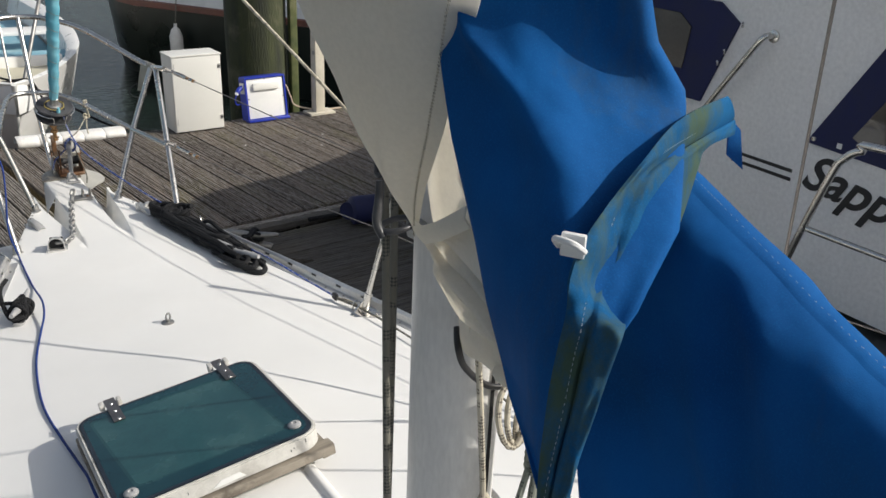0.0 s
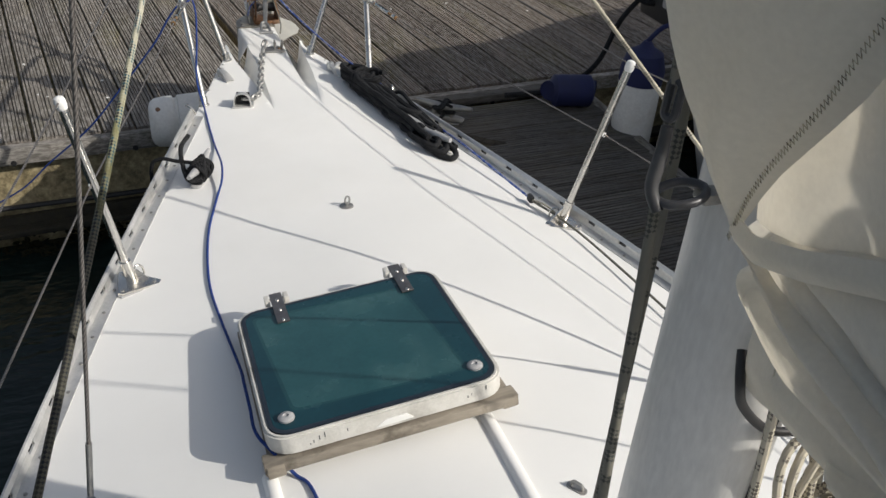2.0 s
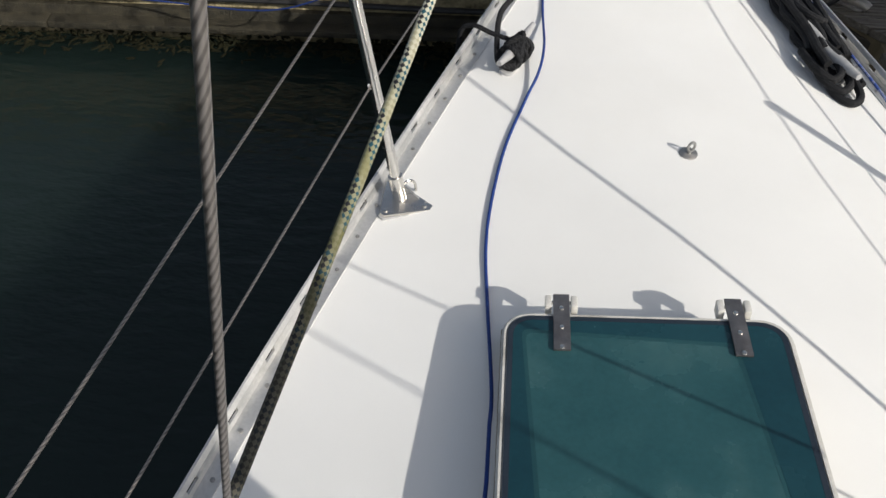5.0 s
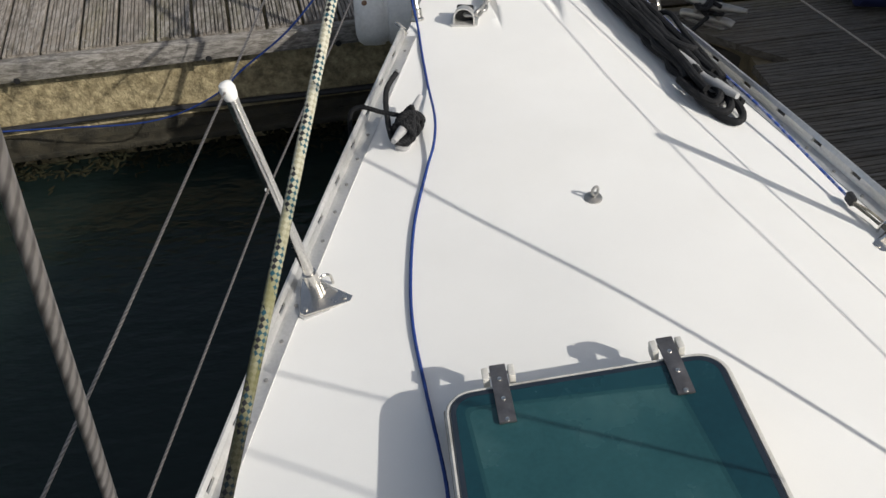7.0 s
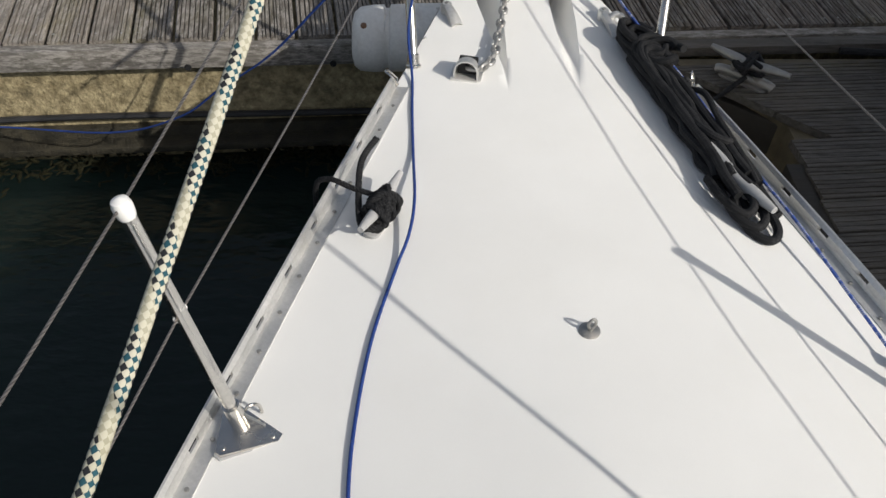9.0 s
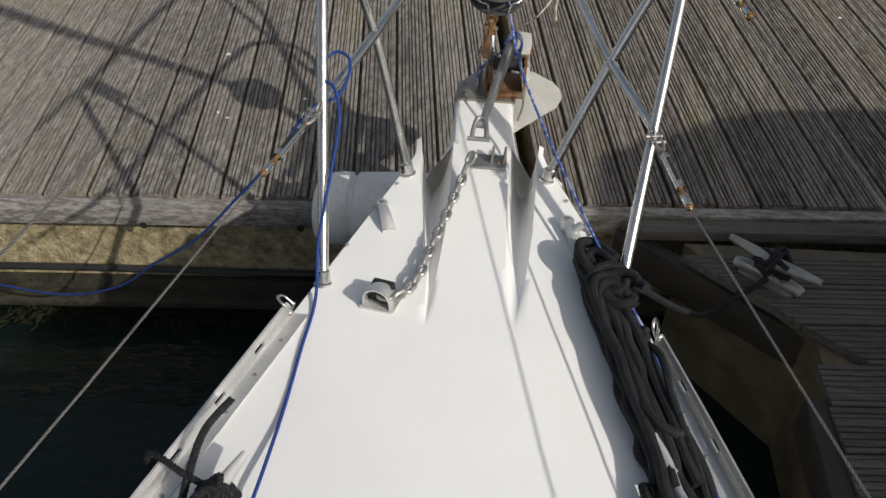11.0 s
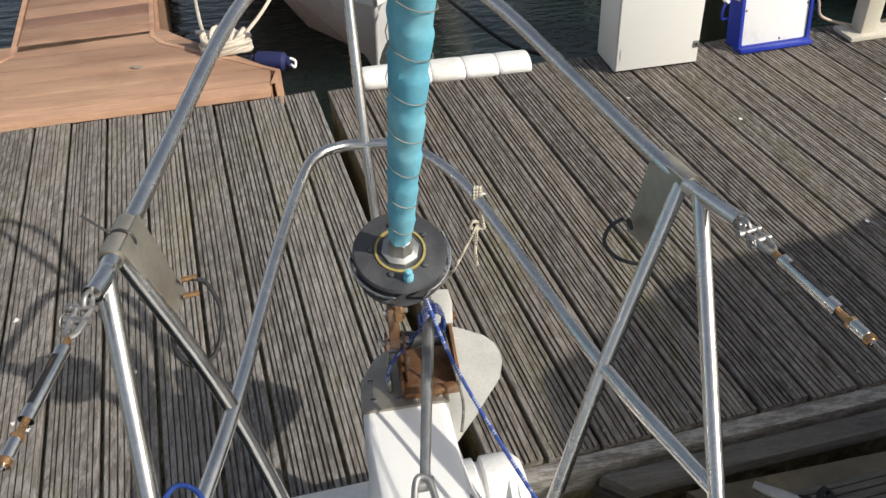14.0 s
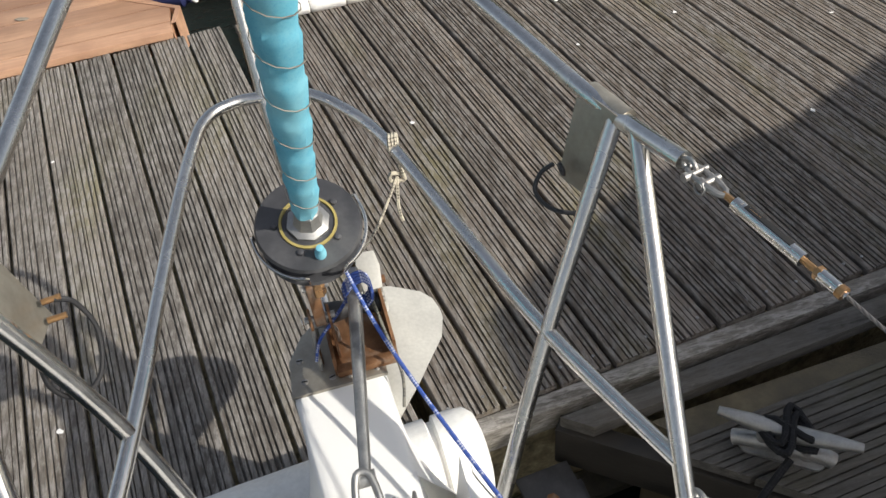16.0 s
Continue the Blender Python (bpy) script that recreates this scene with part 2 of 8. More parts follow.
M["greyrope"] = braid("grey_line", (0.2, 0.19, 0.16), (0.04, 0.045, 0.045), pitch=0.006, amount=0.8, dirt=(0.08, 0.08, 0.05), dirt_amt=0.6)
M["fleckrope"] = braid("cream_flecked_line", (0.58, 0.53, 0.42), (0.05, 0.04, 0.04), pitch=0.006, amount=0.8, dirt=(0.25, 0.22, 0.16), dirt_amt=0.4)
M["blueflecks"] = braid("blue_white_line", (0.05, 0.1, 0.36), (0.62, 0.64, 0.7), pitch=0.005, amount=0.7, dirt=(0.05, 0.06, 0.1), dirt_amt=0.2)
M["wire"] = None


def wire_material():
    m, t, b = nodes("stranded_wire")
    uv = t.nodes.new("ShaderNodeUVMap").outputs["UV"]
    mp = t.nodes.new("ShaderNodeMapping")
    mp.inputs["Rotation"].default_value = (0, 0, radians(25))
    t.links.new(uv, mp.inputs["Vector"])
    w = t.nodes.new("ShaderNodeTexWave")
    w.inputs["Scale"].default_value, w.inputs["Distortion"].default_value = 75, 0
    t.links.new(mp.outputs["Vector"], w.inputs["Vector"])
    t.links.new(ramp(t, w.outputs["Fac"], [(0.1, (0.16, 0.145, 0.135)), (0.6, (0.30, 0.275, 0.255))]), b.inputs["Base Color"])
    b.inputs["Metallic"].default_value, b.inputs["Roughness"].default_value = 0.8, 0.4
    bump(t, b, w.outputs["Fac"], 0.35, 0.0008)
    return m


M["wire"] = wire_material()


def water_material():
    m, t, b = nodes("harbour_water")
    co = t.nodes.new("ShaderNodeTexCoord").outputs["Object"]
    n = noise_tex(t, co, 5.5, 3, (1.0, 2.2, 1.0))
    n2 = noise_tex(t, co, 1.1, 2)
    t.links.new(mix(t, n2, (0.0085, 0.0155, 0.0145), (0.0115, 0.021, 0.0185)), b.inputs["Base Color"])
    # turbid water scatters light sideways, so that shade on it has soft edges
    b.subsurface_method = "BURLEY"
    b.inputs["Subsurface Weight"].default_value = 1.0
    b.inputs["Subsurface Radius"].default_value = (0.8, 1.0, 0.9)
    b.inputs["Subsurface Scale"].default_value = 1.0
    b.inputs["Roughness"].default_value, b.inputs["IOR"].default_value = 0.04, 1.33
    bump(t, b, mix(t, 0.5, n, n2), 0.5, 0.05)
    return m


M["water"] = water_material()


def cloth_material(name, base, deep, mould=None, amount=0.0, spots=0.0, wrinkle=0.45):
    m, t, b = nodes(name)
    co = t.nodes.new("ShaderNodeTexCoord").outputs["Object"]
    n1 = noise_tex(t, co, 7, 5)
    n2 = noise_tex(t, co, 700, 2)
    c = mix(t, ramp(t, n1, [(0.3, grey(0)), (0.7, grey(1))]), deep, base)
    faded = noise_tex(t, co, 2.6, 3, (1, 1, 0.5))
    c = mix(t, ramp(t, faded, [(0.4, grey(0)), (0.7, grey(0.1))]), c, (0.03, 0.13, 0.26))
    dust = noise_tex(t, co, 420, 3, None, 0.7)
    c = mix(t, ramp(t, dust, [(0.5, grey(0)), (0.68, grey(0.3))]), c, (0.006, 0.14, 0.4))
    if spots:
        sp = noise_tex(t, co, 5, 6, (1, 1, 0.35), 0.75)
        c = mix(t, ramp(t, sp, [(0.58, grey(0)), (0.75, grey(spots))]), c, (0.06, 0.08, 0.05))
    if mould:
        n3 = noise_tex(t, co, 11, 6, (1, 1, 0.6), 0.7)
        c = mix(t, ramp(t, n3, [(0.42, grey(0)), (0.6, grey(amount))]), c, mould)
    t.links.new(c, b.inputs["Base Color"])
    b.inputs["Roughness"].default_value, b.inputs["Sheen Weight"].default_value = 0.85, 0.0
    b.inputs["Specular IOR Level"].default_value = 0.15
    bump(t, b, n2, 0.25, 0.0006)
    if wrinkle:
        crumple = t.nodes.new("ShaderNodeBump")
        crumple.inputs["Strength"].default_value, crumple.inputs["Distance"].default_value = wrinkle, 0.03
        t.links.new(noise_tex(t, co, 9, 3, (1, 1, 0.6), 0.45), crumple.inputs["Height"])
        t.links.new(crumple.outputs["Normal"], b.inputs["Normal"].links[0].from_node.inputs["Normal"])
    return m


def let_light_through(m, amount, tint):
    """Thin cloth: part of the light that falls on it comes out on the far side."""
    t = m.node_tree
    b, out = t.nodes["Principled BSDF"], t.nodes["Material Output"]
    tr = t.nodes.new("ShaderNodeBsdfTranslucent")
    tr.inputs["Color"].default_value = (*tint, 1)
    mx = t.nodes.new("ShaderNodeMixShader")
    mx.inputs["Fac"].default_value = amount
    t.links.new(b.outputs["BSDF"], mx.inputs[1])
    t.links.new(tr.outputs["BSDF"], mx.inputs[2])
    t.links.new(mx.outputs["Shader"], out.inputs["Surface"])


let_light_through(M["canvas"], 0.5, (0.95, 0.92, 0.85))
M["cover"] = cloth_material("blue_acrylic_canvas", (0.003, 0.098, 0.33), (0.002, 0.062, 0.22), spots=0.4)
M["coverold"] = cloth_material("mildewed_blue_canvas", (0.003, 0.095, 0.24), (0.003, 0.065, 0.17), (0.065, 0.095, 0.035), 0.8)
M["teal"] = cloth_material("faded_teal_canvas", (0.16, 0.47, 0.57), (0.12, 0.4, 0.52), (0.27, 0.54, 0.6), 0.5, wrinkle=0.0)


def plank_material(name="weathered_grey_decking", tone=1.0, along_x=False, brown=0.0):
    """Weathered softwood: grey, brown in places, with green algae and long grain."""
    m, t, b = nodes(name)
    co = t.nodes.new("ShaderNodeTexCoord").outputs["Object"]
    if along_x:
        turn = t.nodes.new("ShaderNodeMapping")
        turn.inputs["Rotation"].default_value = (0, 0, math.pi / 2)
        t.links.new(co, turn.inputs["Vector"])
        co = turn.outputs["Vector"]
    oi = t.nodes.new("ShaderNodeObjectInfo").outputs["Random"]
    grain = noise_tex(t, co, 60, 4, (1.0, 0.04, 1.0), 0.6)
    blot = noise_tex(t, co, 3.5, 5)
    alg = noise_tex(t, co, 2.2, 6, (1.6, 0.5, 1.0))
    spot = noise_tex(t, co, 45, 2)
    c = mix(t, ramp(t, grain, [(0.3, grey(0)), (0.75, grey(1))]), (0.078, 0.074, 0.068), (0.355, 0.341, 0.316))
    c = mix(t, ramp(t, blot, [(0.4, grey(0)), (0.7, grey(0.6))]), c, (0.235, 0.205, 0.168))
    if brown:
        c = mix(t, brown, c, mix(t, ramp(t, grain, [(0.3, grey(0)), (0.75, grey(1))]), (0.075, 0.06, 0.05), (0.32, 0.265, 0.22)))
    c = mix(t, ramp(t, alg, [(0.53, grey(0)), (0.72, grey(0.5))]), c, (0.24, 0.225, 0.1))
    c = mix(t, 1.0, c, ramp(t, oi, [(0, (0.74, 0.73, 0.72)), (0.5, (1.0, 0.985, 0.96)), (1, (1.18, 1.155, 1.11))]), "MULTIPLY")
    c = mix(t, ramp(t, spot, [(0.68, grey(0)), (0.74, grey(0.4))]), c, (0.4, 0.38, 0.33))
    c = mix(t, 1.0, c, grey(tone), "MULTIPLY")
    crust = noise_tex(t, co, 48, 6, (1.0, 0.3, 1.0), 0.74)
    where = noise_tex(t, co, 3.2, 4, (1.0, 0.7, 1.0))
    left_on = mix(t, 0.45, ramp(t, crust, [(0.46, grey(0)), (0.56, grey(1))]), ramp(t, where, [(0.38, grey(0)), (0.62, grey(1))]), "MULTIPLY")
    c = mix(t, mix(t, 1.0, left_on, grey(0.62), "MULTIPLY"), c, (0.44 * tone ** 2, 0.415 * tone ** 2, 0.385 * tone ** 2))
    c = mix(t, ramp(t, noise_tex(t, co, 70, 6, (1.0, 0.06, 1.0), 0.75), [(0.53, grey(0)), (0.66, grey(0.32))]), c, (0.055, 0.049, 0.042))
    c = mix(t, ramp(t, noise_tex(t, co, 240, 3, (1.0, 0.12, 1.0), 0.7), [(0.5, grey(0)), (0.66, grey(0.6))]), c, (0.07, 0.063, 0.055))
    t.links.new(c, b.inputs["Base Color"])
    b.inputs["Roughness"].default_value, b.inputs["Specular IOR Level"].default_value = 0.85, 0.25
    bump(t, b, crust, 0.6, 0.003)
    return m


M["plank"] = plank_material(tone=0.93, brown=0.3)
M["plank_brown"] = plank_material("brown_weathered_decking", 0.82, False, 0.75)
# finger boards: the deep shade beside the cruiser is put into a darker tone
M["shadeplank"] = plank_material("shade_toned_decking", 0.55, True)
M["beam"] = plank_material("weathered_grey_beam", 1.05, True)


# ---- mesh helpers ----
BASE = {}


def thing(name, at, label="", category="", group="", kind=""):
    ob = new(name)
    ob.empty_display_size = 0.05
    ob.location = at
    BASE[ob] = Vector(at)
    return tagged(ob, label, category, group, kind)


def finish(bm, sharp=38):
    bmesh.ops.recalc_face_normals(bm, faces=bm.faces)
    for f in bm.faces:
        f.smooth = True
    for e in bm.edges:
        if len(e.link_faces) == 2 and e.calc_face_angle() > radians(sharp):
            e.smooth = False


def part(name, bm, material, parent=None, label="", sharp=38, kind="", category=""):
    """Links a bmesh, laid out in the world's metres, as one mesh object under a thing or under a part."""
    at = BASE[parent] if parent else Vector((0, 0, 0))
    finish(bm, sharp)
    bmesh.ops.translate(bm, verts=bm.verts, vec=-at)
    me = bpy.data.meshes.new(name)
    bm.to_mesh(me)
    bm.free()
    me.materials.append(M[material] if isinstance(material, str) else material)
    ob = new(name, me)
    BASE[ob] = at
    if parent:
        ob.parent = parent
    return tagged(ob, label, category, "", kind)


def solo(name, bm, material, at, label, category, group="", kind="", sharp=38):
    """A thing that is one mesh, with its origin at its base."""
    ob = part(name, bm, material, None, label, sharp, kind, category)
    ob.data.transform(Matrix.Translation(-Vector(at)))
    ob.location = at
    BASE[ob] = Vector(at)
    return tagged(ob, "", "", group)


def add(bm, other):
    me = bpy.data.meshes.new("tmp")
    other.to_mesh(me)
    other.free()
    bm.from_mesh(me)
    bpy.data.meshes.remove(me)
    return bm


def join(*bms):
    out = bms[0]
    for b in bms[1:]:
        add(out, b)
    return out


def spline(pts, n=8, closed=False):
    """Points along a smooth curve through pts."""
    p = [Vector(q) for q in pts]
    k = len(p)
    out = []
    for i in range(k if closed else k - 1):
        a, b, c, d = (p[(i + j) % k] if closed else p[min(max(i + j, 0), k - 1)] for j in (-1, 0, 1, 2))
        for s in range(n):
            u = s / n
            out.append(0.5 * (2 * b + (c - a) * u + (2 * a - 5 * b + 4 * c - d) * u * u + (3 * b - a - 3 * c + d) * u ** 3))
    if not closed:
        out.append(p[-1])
    return out


def tube(pts, r, segs=10, closed=False, caps=True):
    """A swept round bar; r may be a number or a function of the share of its length."""
    bm = bmesh.new()
    uvl = bm.loops.layers.uv.new("UVMap")
    p = [Vector(q) for q in pts]
    k = len(p)
    length = [0.0]
    for i in range(1, k):
        length.append(length[-1] + (p[i] - p[i - 1]).length)
    side = None
    rings = []
    for i in range(k):
        if closed:
            d = (p[(i + 1) % k] - p[i - 1]).normalized()
        else:
            d = (p[min(i + 1, k - 1)] - p[max(i - 1, 0)]).normalized()
        if side is None:
            side = d.orthogonal().normalized()
        side = (side - d * side.dot(d)).normalized()
        up = d.cross(side)
        rad = r(length[i] / max(length[-1], 1e-6)) if callable(r) else r
        rings.append([bm.verts.new(p[i] + (side * math.cos(2 * math.pi * j / segs) + up * math.sin(2 * math.pi * j / segs)) * rad) for j in range(segs)])
    r0 = r(0.5) if callable(r) else r
    for i in range(k if closed else k - 1):
        a, b = rings[i], rings[(i + 1) % k]
        la = length[i]
        lb = length[i + 1] if i + 1 < k else length[-1] + (p[0] - p[-1]).length
        for j in range(segs):
            f = bm.faces.new((a[j], a[(j + 1) % segs], b[(j + 1) % segs], b[j]))
            us = (j / segs, (j + 1) / segs, (j + 1) / segs, j / segs)
            for lo, u, v in zip(f.loops, us, (la, la, lb, lb)):
                lo[uvl].uv = (u * 2 * math.pi * r0, v)
    if caps and not closed:
        bm.faces.new(rings[0][::-1])
        bm.faces.new(rings[-1])
    return bm


def bar(a, b, r, segs=10):
    return tube([a, b], r, segs)


def block(c, s, bevel=0.0, m=None, segments=2):
    """A box of centre c and size s with rounded edges, turned by m about its centre."""
    bm = bmesh.new()
    bmesh.ops.create_cube(bm, size=1, matrix=Matrix.Diagonal((*s, 1)))
    if bevel:
        bmesh.ops.bevel(bm, geom=bm.edges[:], offset=bevel, segments=segments, affect="EDGES", profile=0.6)
    bm.transform(Matrix.Translation(c) @ (m or Matrix()))
    return bm


def lathe(profile, m, segs=20):
    """A turned body: (radius, height) pairs about the z axis of m."""
    bm = bmesh.new()
    rings = []
    for r, z in profile:
        rings.append([bm.verts.new(m @ Vector((max(r, 1e-4) * math.cos(2 * math.pi * j / segs), max(r, 1e-4) * math.sin(2 * math.pi * j / segs), z))) for j in range(segs)])
    for a, b in zip(rings, rings[1:]):
        for j in range(segs):
            bm.faces.new((a[j], a[(j + 1) % segs], b[(j + 1) % segs], b[j]))
    bm.faces.new(rings[0][::-1])
    bm.faces.new(rings[-1])
    return bm


def prism(poly, z0, z1, m=None, bevel=0.0, segments=2):
    """An upright plate or body over a flat outline."""
    bm = bmesh.new()
    lo = [bm.verts.new((x, y, z0)) for x, y in poly]
    hi = [bm.verts.new((x, y, z1)) for x, y in poly]
    bm.faces.new(lo[::-1])
    top = bm.faces.new(hi)
    k = len(poly)
    for i in range(k):
        bm.faces.new((lo[i], lo[(i + 1) % k], hi[(i + 1) % k], hi[i]))
    if bevel:
        bmesh.ops.bevel(bm, geom=list(top.edges), offset=bevel, segments=segments, affect="EDGES", profile=0.6)
    if m:
        bm.transform(m)
    return bm


def rounded(w, h, r, n=5):
    """A rectangle with round corners, about its centre."""
    out = []
    for cx, cy, a0 in ((w / 2 - r, h / 2 - r, 0), (-w / 2 + r, h / 2 - r, 90), (-w / 2 + r, -h / 2 + r, 180), (w / 2 - r, -h / 2 + r, 270)):
        for i in range(n + 1):
            a = radians(a0 + 90 * i / n)
            out.append((cx + r * math.cos(a), cy + r * math.sin(a)))
    return out


def grid(rows, closed=False):
    """A sheet through rows of points."""
    bm = bmesh.new()
    vs = [[bm.verts.new(p) for p in row] for row in rows]
    for a, b in zip(vs, vs[1:]):
        k = len(a)
        for j in range(k if closed else k - 1):
            bm.faces.new((a[j], a[(j + 1) % k], b[(j + 1) % k], b[j]))
    return bm


def thick(bm, t):
    """Gives a sheet thickness, against its normals."""
    bmesh.ops.recalc_face_normals(bm, faces=bm.faces)
    bm.normal_update()
    front = bm.verts[:]
    faces = bm.faces[:]
    rim = [e for e in bm.edges if len(e.link_faces) == 1]
    back = {v: bm.verts.new(v.co - v.normal * t) for v in front}
    for f in faces:
        bm.faces.new([back[v] for v in reversed(f.verts)])
    for e in rim:
        a, b = e.verts
        bm.faces.new((a, b, back[b], back[a]))
    return bm


def axis(a, b):
    """The pose at a whose z axis points to b."""
    d = Vector(b) - Vector(a)
    return Matrix.Translation(a) @ d.to_track_quat("Z", "Y").to_matrix().to_4x4()


def lerp(y, ys, vs):
    return float(np.interp(y, ys, vs))


# ---- water, pontoons ----
WATER = -0.55
part("water", grid([[(x, y, WATER) for x in (-300, -30, -8, 0, 8, 30, 300)] for y in (-300, -30, -5, 5, 30, 300)]), "water", None, "dark green still harbour water", kind="structure", category="water")


def near_edge(x):
    return 1.862 + 0.091 * (x - 0.165)


def far_edge(x):
    return 4.05 + 0.05 * (x + 0.14)


rng = random.Random(4)


def grooved_plank(a, b, w, top, grooves, depth=0.007, height=0.03, gap=0.008):
    """A board from a to b, with grooves cut along its top."""
    a, b = Vector(a), Vector(b)
    d = (b - a).normalized()
    s = Vector((d.y, -d.x, 0))
    half = (w - gap) / 2
    prof = [(-half, -height), (-half, -0.003), (-half + 0.003, 0.0)]
    pitch = 2 * (half - 0.008) / grooves
    for i in range(grooves):
        c = -half + 0.008 + pitch * (i + 0.5) + rng.uniform(-0.2, 0.2) * pitch
        g = rng.choice((0.0016, 0.0024, 0.003, 0.0036))
        prof += [(c - g, 0.0), (c - g * 0.55, -depth), (c + g * 0.55, -depth), (c + g, 0.0)]
    prof += [(half - 0.003, 0.0), (half, -0.003), (half, -height)]
    bm = bmesh.new()
    r0 = [bm.verts.new(a + s * u + Vector((0, 0, top + v))) for u, v in prof]
    r1 = [bm.verts.new(b + s * u + Vector((0, 0, top + v))) for u, v in prof]
    k = len(prof)
    for i in range(k):
        bm.faces.new((r0[i], r0[(i + 1) % k], r1[(i + 1) % k], r1[i]))
    bm.faces.new(r0[::-1])
    bm.faces.new(r1)
    return bm


pontoon = thing("pontoon", (0, 3, 0), "main walkway pontoon of weathered grooved grey boards on concrete floats", "pontoon", kind="structure")
PITCH = 0.15
for i in range(-34, 46):
    x0 = 0.165 + PITCH * (i + 0.5) + (0.022 if i >= 0 else -0.022)
    x1 = x0 - 0.305
    z = rng.uniform(-0.003, 0.002)
    part("plank", grooved_plank((x0, near_edge(x0) + 0.01, 0), (x1, far_edge(x1) - rng.uniform(0.0, 0.012), 0), PITCH, z, rng.choice((7, 7, 8)), rng.uniform(0.008, 0.012), gap=rng.uniform(0.010, 0.016)), "plank" if i < 0 else "plank_brown", pontoon, sharp=20)
screw = None
for i in range(-16, 18):
    x0 = 0.165 + PITCH * (i + 0.5) + (0.022 if i >= 0 else -0.022)
    for dx, dy in ((-0.045, 0.05), (0.045, 0.056)):
        at_ = Vector((x0 + dx - 0.01, near_edge(x0) + dy, -0.001))
        if screw is None:
            screw = part("screw", lathe([(0.0045, 0.0), (0.0042, 0.0022), (0.0015, 0.0022), (0.001, 0.0012)], Matrix.Translation(at_), 10), "dullsteel", pontoon)
            first_screw = at_
        else:
            o = new("screw", screw.data)
            o.parent, o.location = pontoon, at_ - first_screw
# the gap between the two floats runs under the wider joint
for name, lo, hi in (("float_body", -5.6, 0.13), ("float_body", 0.2, 7.2)):
    bm = prism([(lo, near_edge(lo) + 0.01), (hi, near_edge(hi) + 0.01), (hi - 0.305, far_edge(hi) - 0.06), (lo - 0.305, far_edge(lo) - 0.06)], -0.75, -0.035)
    part(name, bm, "concrete", pontoon, "stained concrete float")
for lo, hi in ((-5.6, -2.4), (-2.395, 0.13), (0.2, 3.6), (3.605, 7.2)):
    d = Vector((1, 0.091, 0)).normalized()
    mid = Vector(((lo + hi) / 2, near_edge((lo + hi) / 2) - 0.018, -0.055))
    bm = block(mid, ((hi - lo) * 1.004, 0.048, 0.085), 0.006, Matrix.Rotation(math.atan(0.091), 4, "Z"))
    part("edge_beam", bm, "beam", pontoon, "weathered grey timber edge beam")
    mid = Vector(((lo + hi) / 2, near_edge((lo + hi) / 2) - 0.045, -0.44))
    part("ledge", block(mid, ((hi - lo) * 1.004, 0.09, 0.03), 0.006, Matrix.Rotation(math.atan(0.091), 4, "Z")), "weedstone", pontoon)

for lo, hi in ((-5.6, 0.13),):
    mid = Vector(((lo + hi) / 2, near_edge((lo + hi) / 2) + 0.0, -0.43))
    part("float_ledge", block(mid, ((hi - lo) * 1.004, 0.04, 0.1), 0.008, Matrix.Rotation(math.atan(0.091), 4, "Z")), "weedstone", pontoon, "black weedy concrete ledge")
solo("black_hose", tube(spline([(x, near_edge(x) - 0.012, -0.335 + 0.008 * math.sin(3 * x)) for x in np.linspace(-5.6, -0.2, 24)], 3), 0.013, 8), "black", (-2, near_edge(-2), -0.335), "thin black hose along the concrete float", "hose")
finger = thing("finger_pontoon", (1.4, -1, 0), "finger pontoon of dark weathered grooved boards beside the yacht", "pontoon", kind="structure")
FL, FR = 0.97, 1.78
for i in range(60):
    y = 1.845 - 0.15 * (i + 0.5)
    left = lerp(y, (1.2, 1.393, 1.618, 1.8), (FL, 0.955, 0.60, 0.46))
    left = 0.3 if y > 1.2 else left
    board = grooved_plank((left, y + 0.09 * (left - 1.0), 0), (FR, y + 0.09 * (FR - 1.0), 0), PITCH, rng.uniform(-0.004, 0.0), 6)
    if i == 0:  # a plain kerb board closes the end
        board = block((left + (FR - left) / 2, y + 0.06 + 0.09 * ((left + FR) / 2 - 1.0), -0.02), (FR - left, 0.06, 0.04), 0.004, Matrix.Rotation(math.atan(0.09), 4, "Z"))
    if y > 1.2:  # sawn off along the knee
        cut = bmesh.ops.bisect_plane(board, geom=board.verts[:] + board.edges[:] + board.faces[:], plane_co=(0.46, 1.806, 0), plane_no=(-0.413, -0.495, 0), clear_outer=True)
        bmesh.ops.holes_fill(board, edges=[e for e in board.edges if len(e.link_faces) == 1])
    part("plank", board, "shadeplank", finger, sharp=20)
part("float_body", prism([(FL + 0.03, 1.35), (FL + 0.03, -7), (FR - 0.03, -7), (FR - 0.03, 1.8), (0.66, 1.75)], -0.7, -0.035), "darkstone", finger, "stained concrete float")
part("edge_beam", block(((FL - 0.03), -2.88, -0.075), (0.06, 8.0, 0.13), 0.008), "darktimber", finger)
part("edge_beam", block((FR + 0.03, -2.6, -0.07), (0.06, 8.9, 0.13), 0.008), "plank", finger)
part("edge_beam", block((0.735, 1.605, -0.12), (0.72, 0.05, 0.14), 0.008, Matrix.Rotation(radians(-39), 4, "Z")), "darktimber", finger)

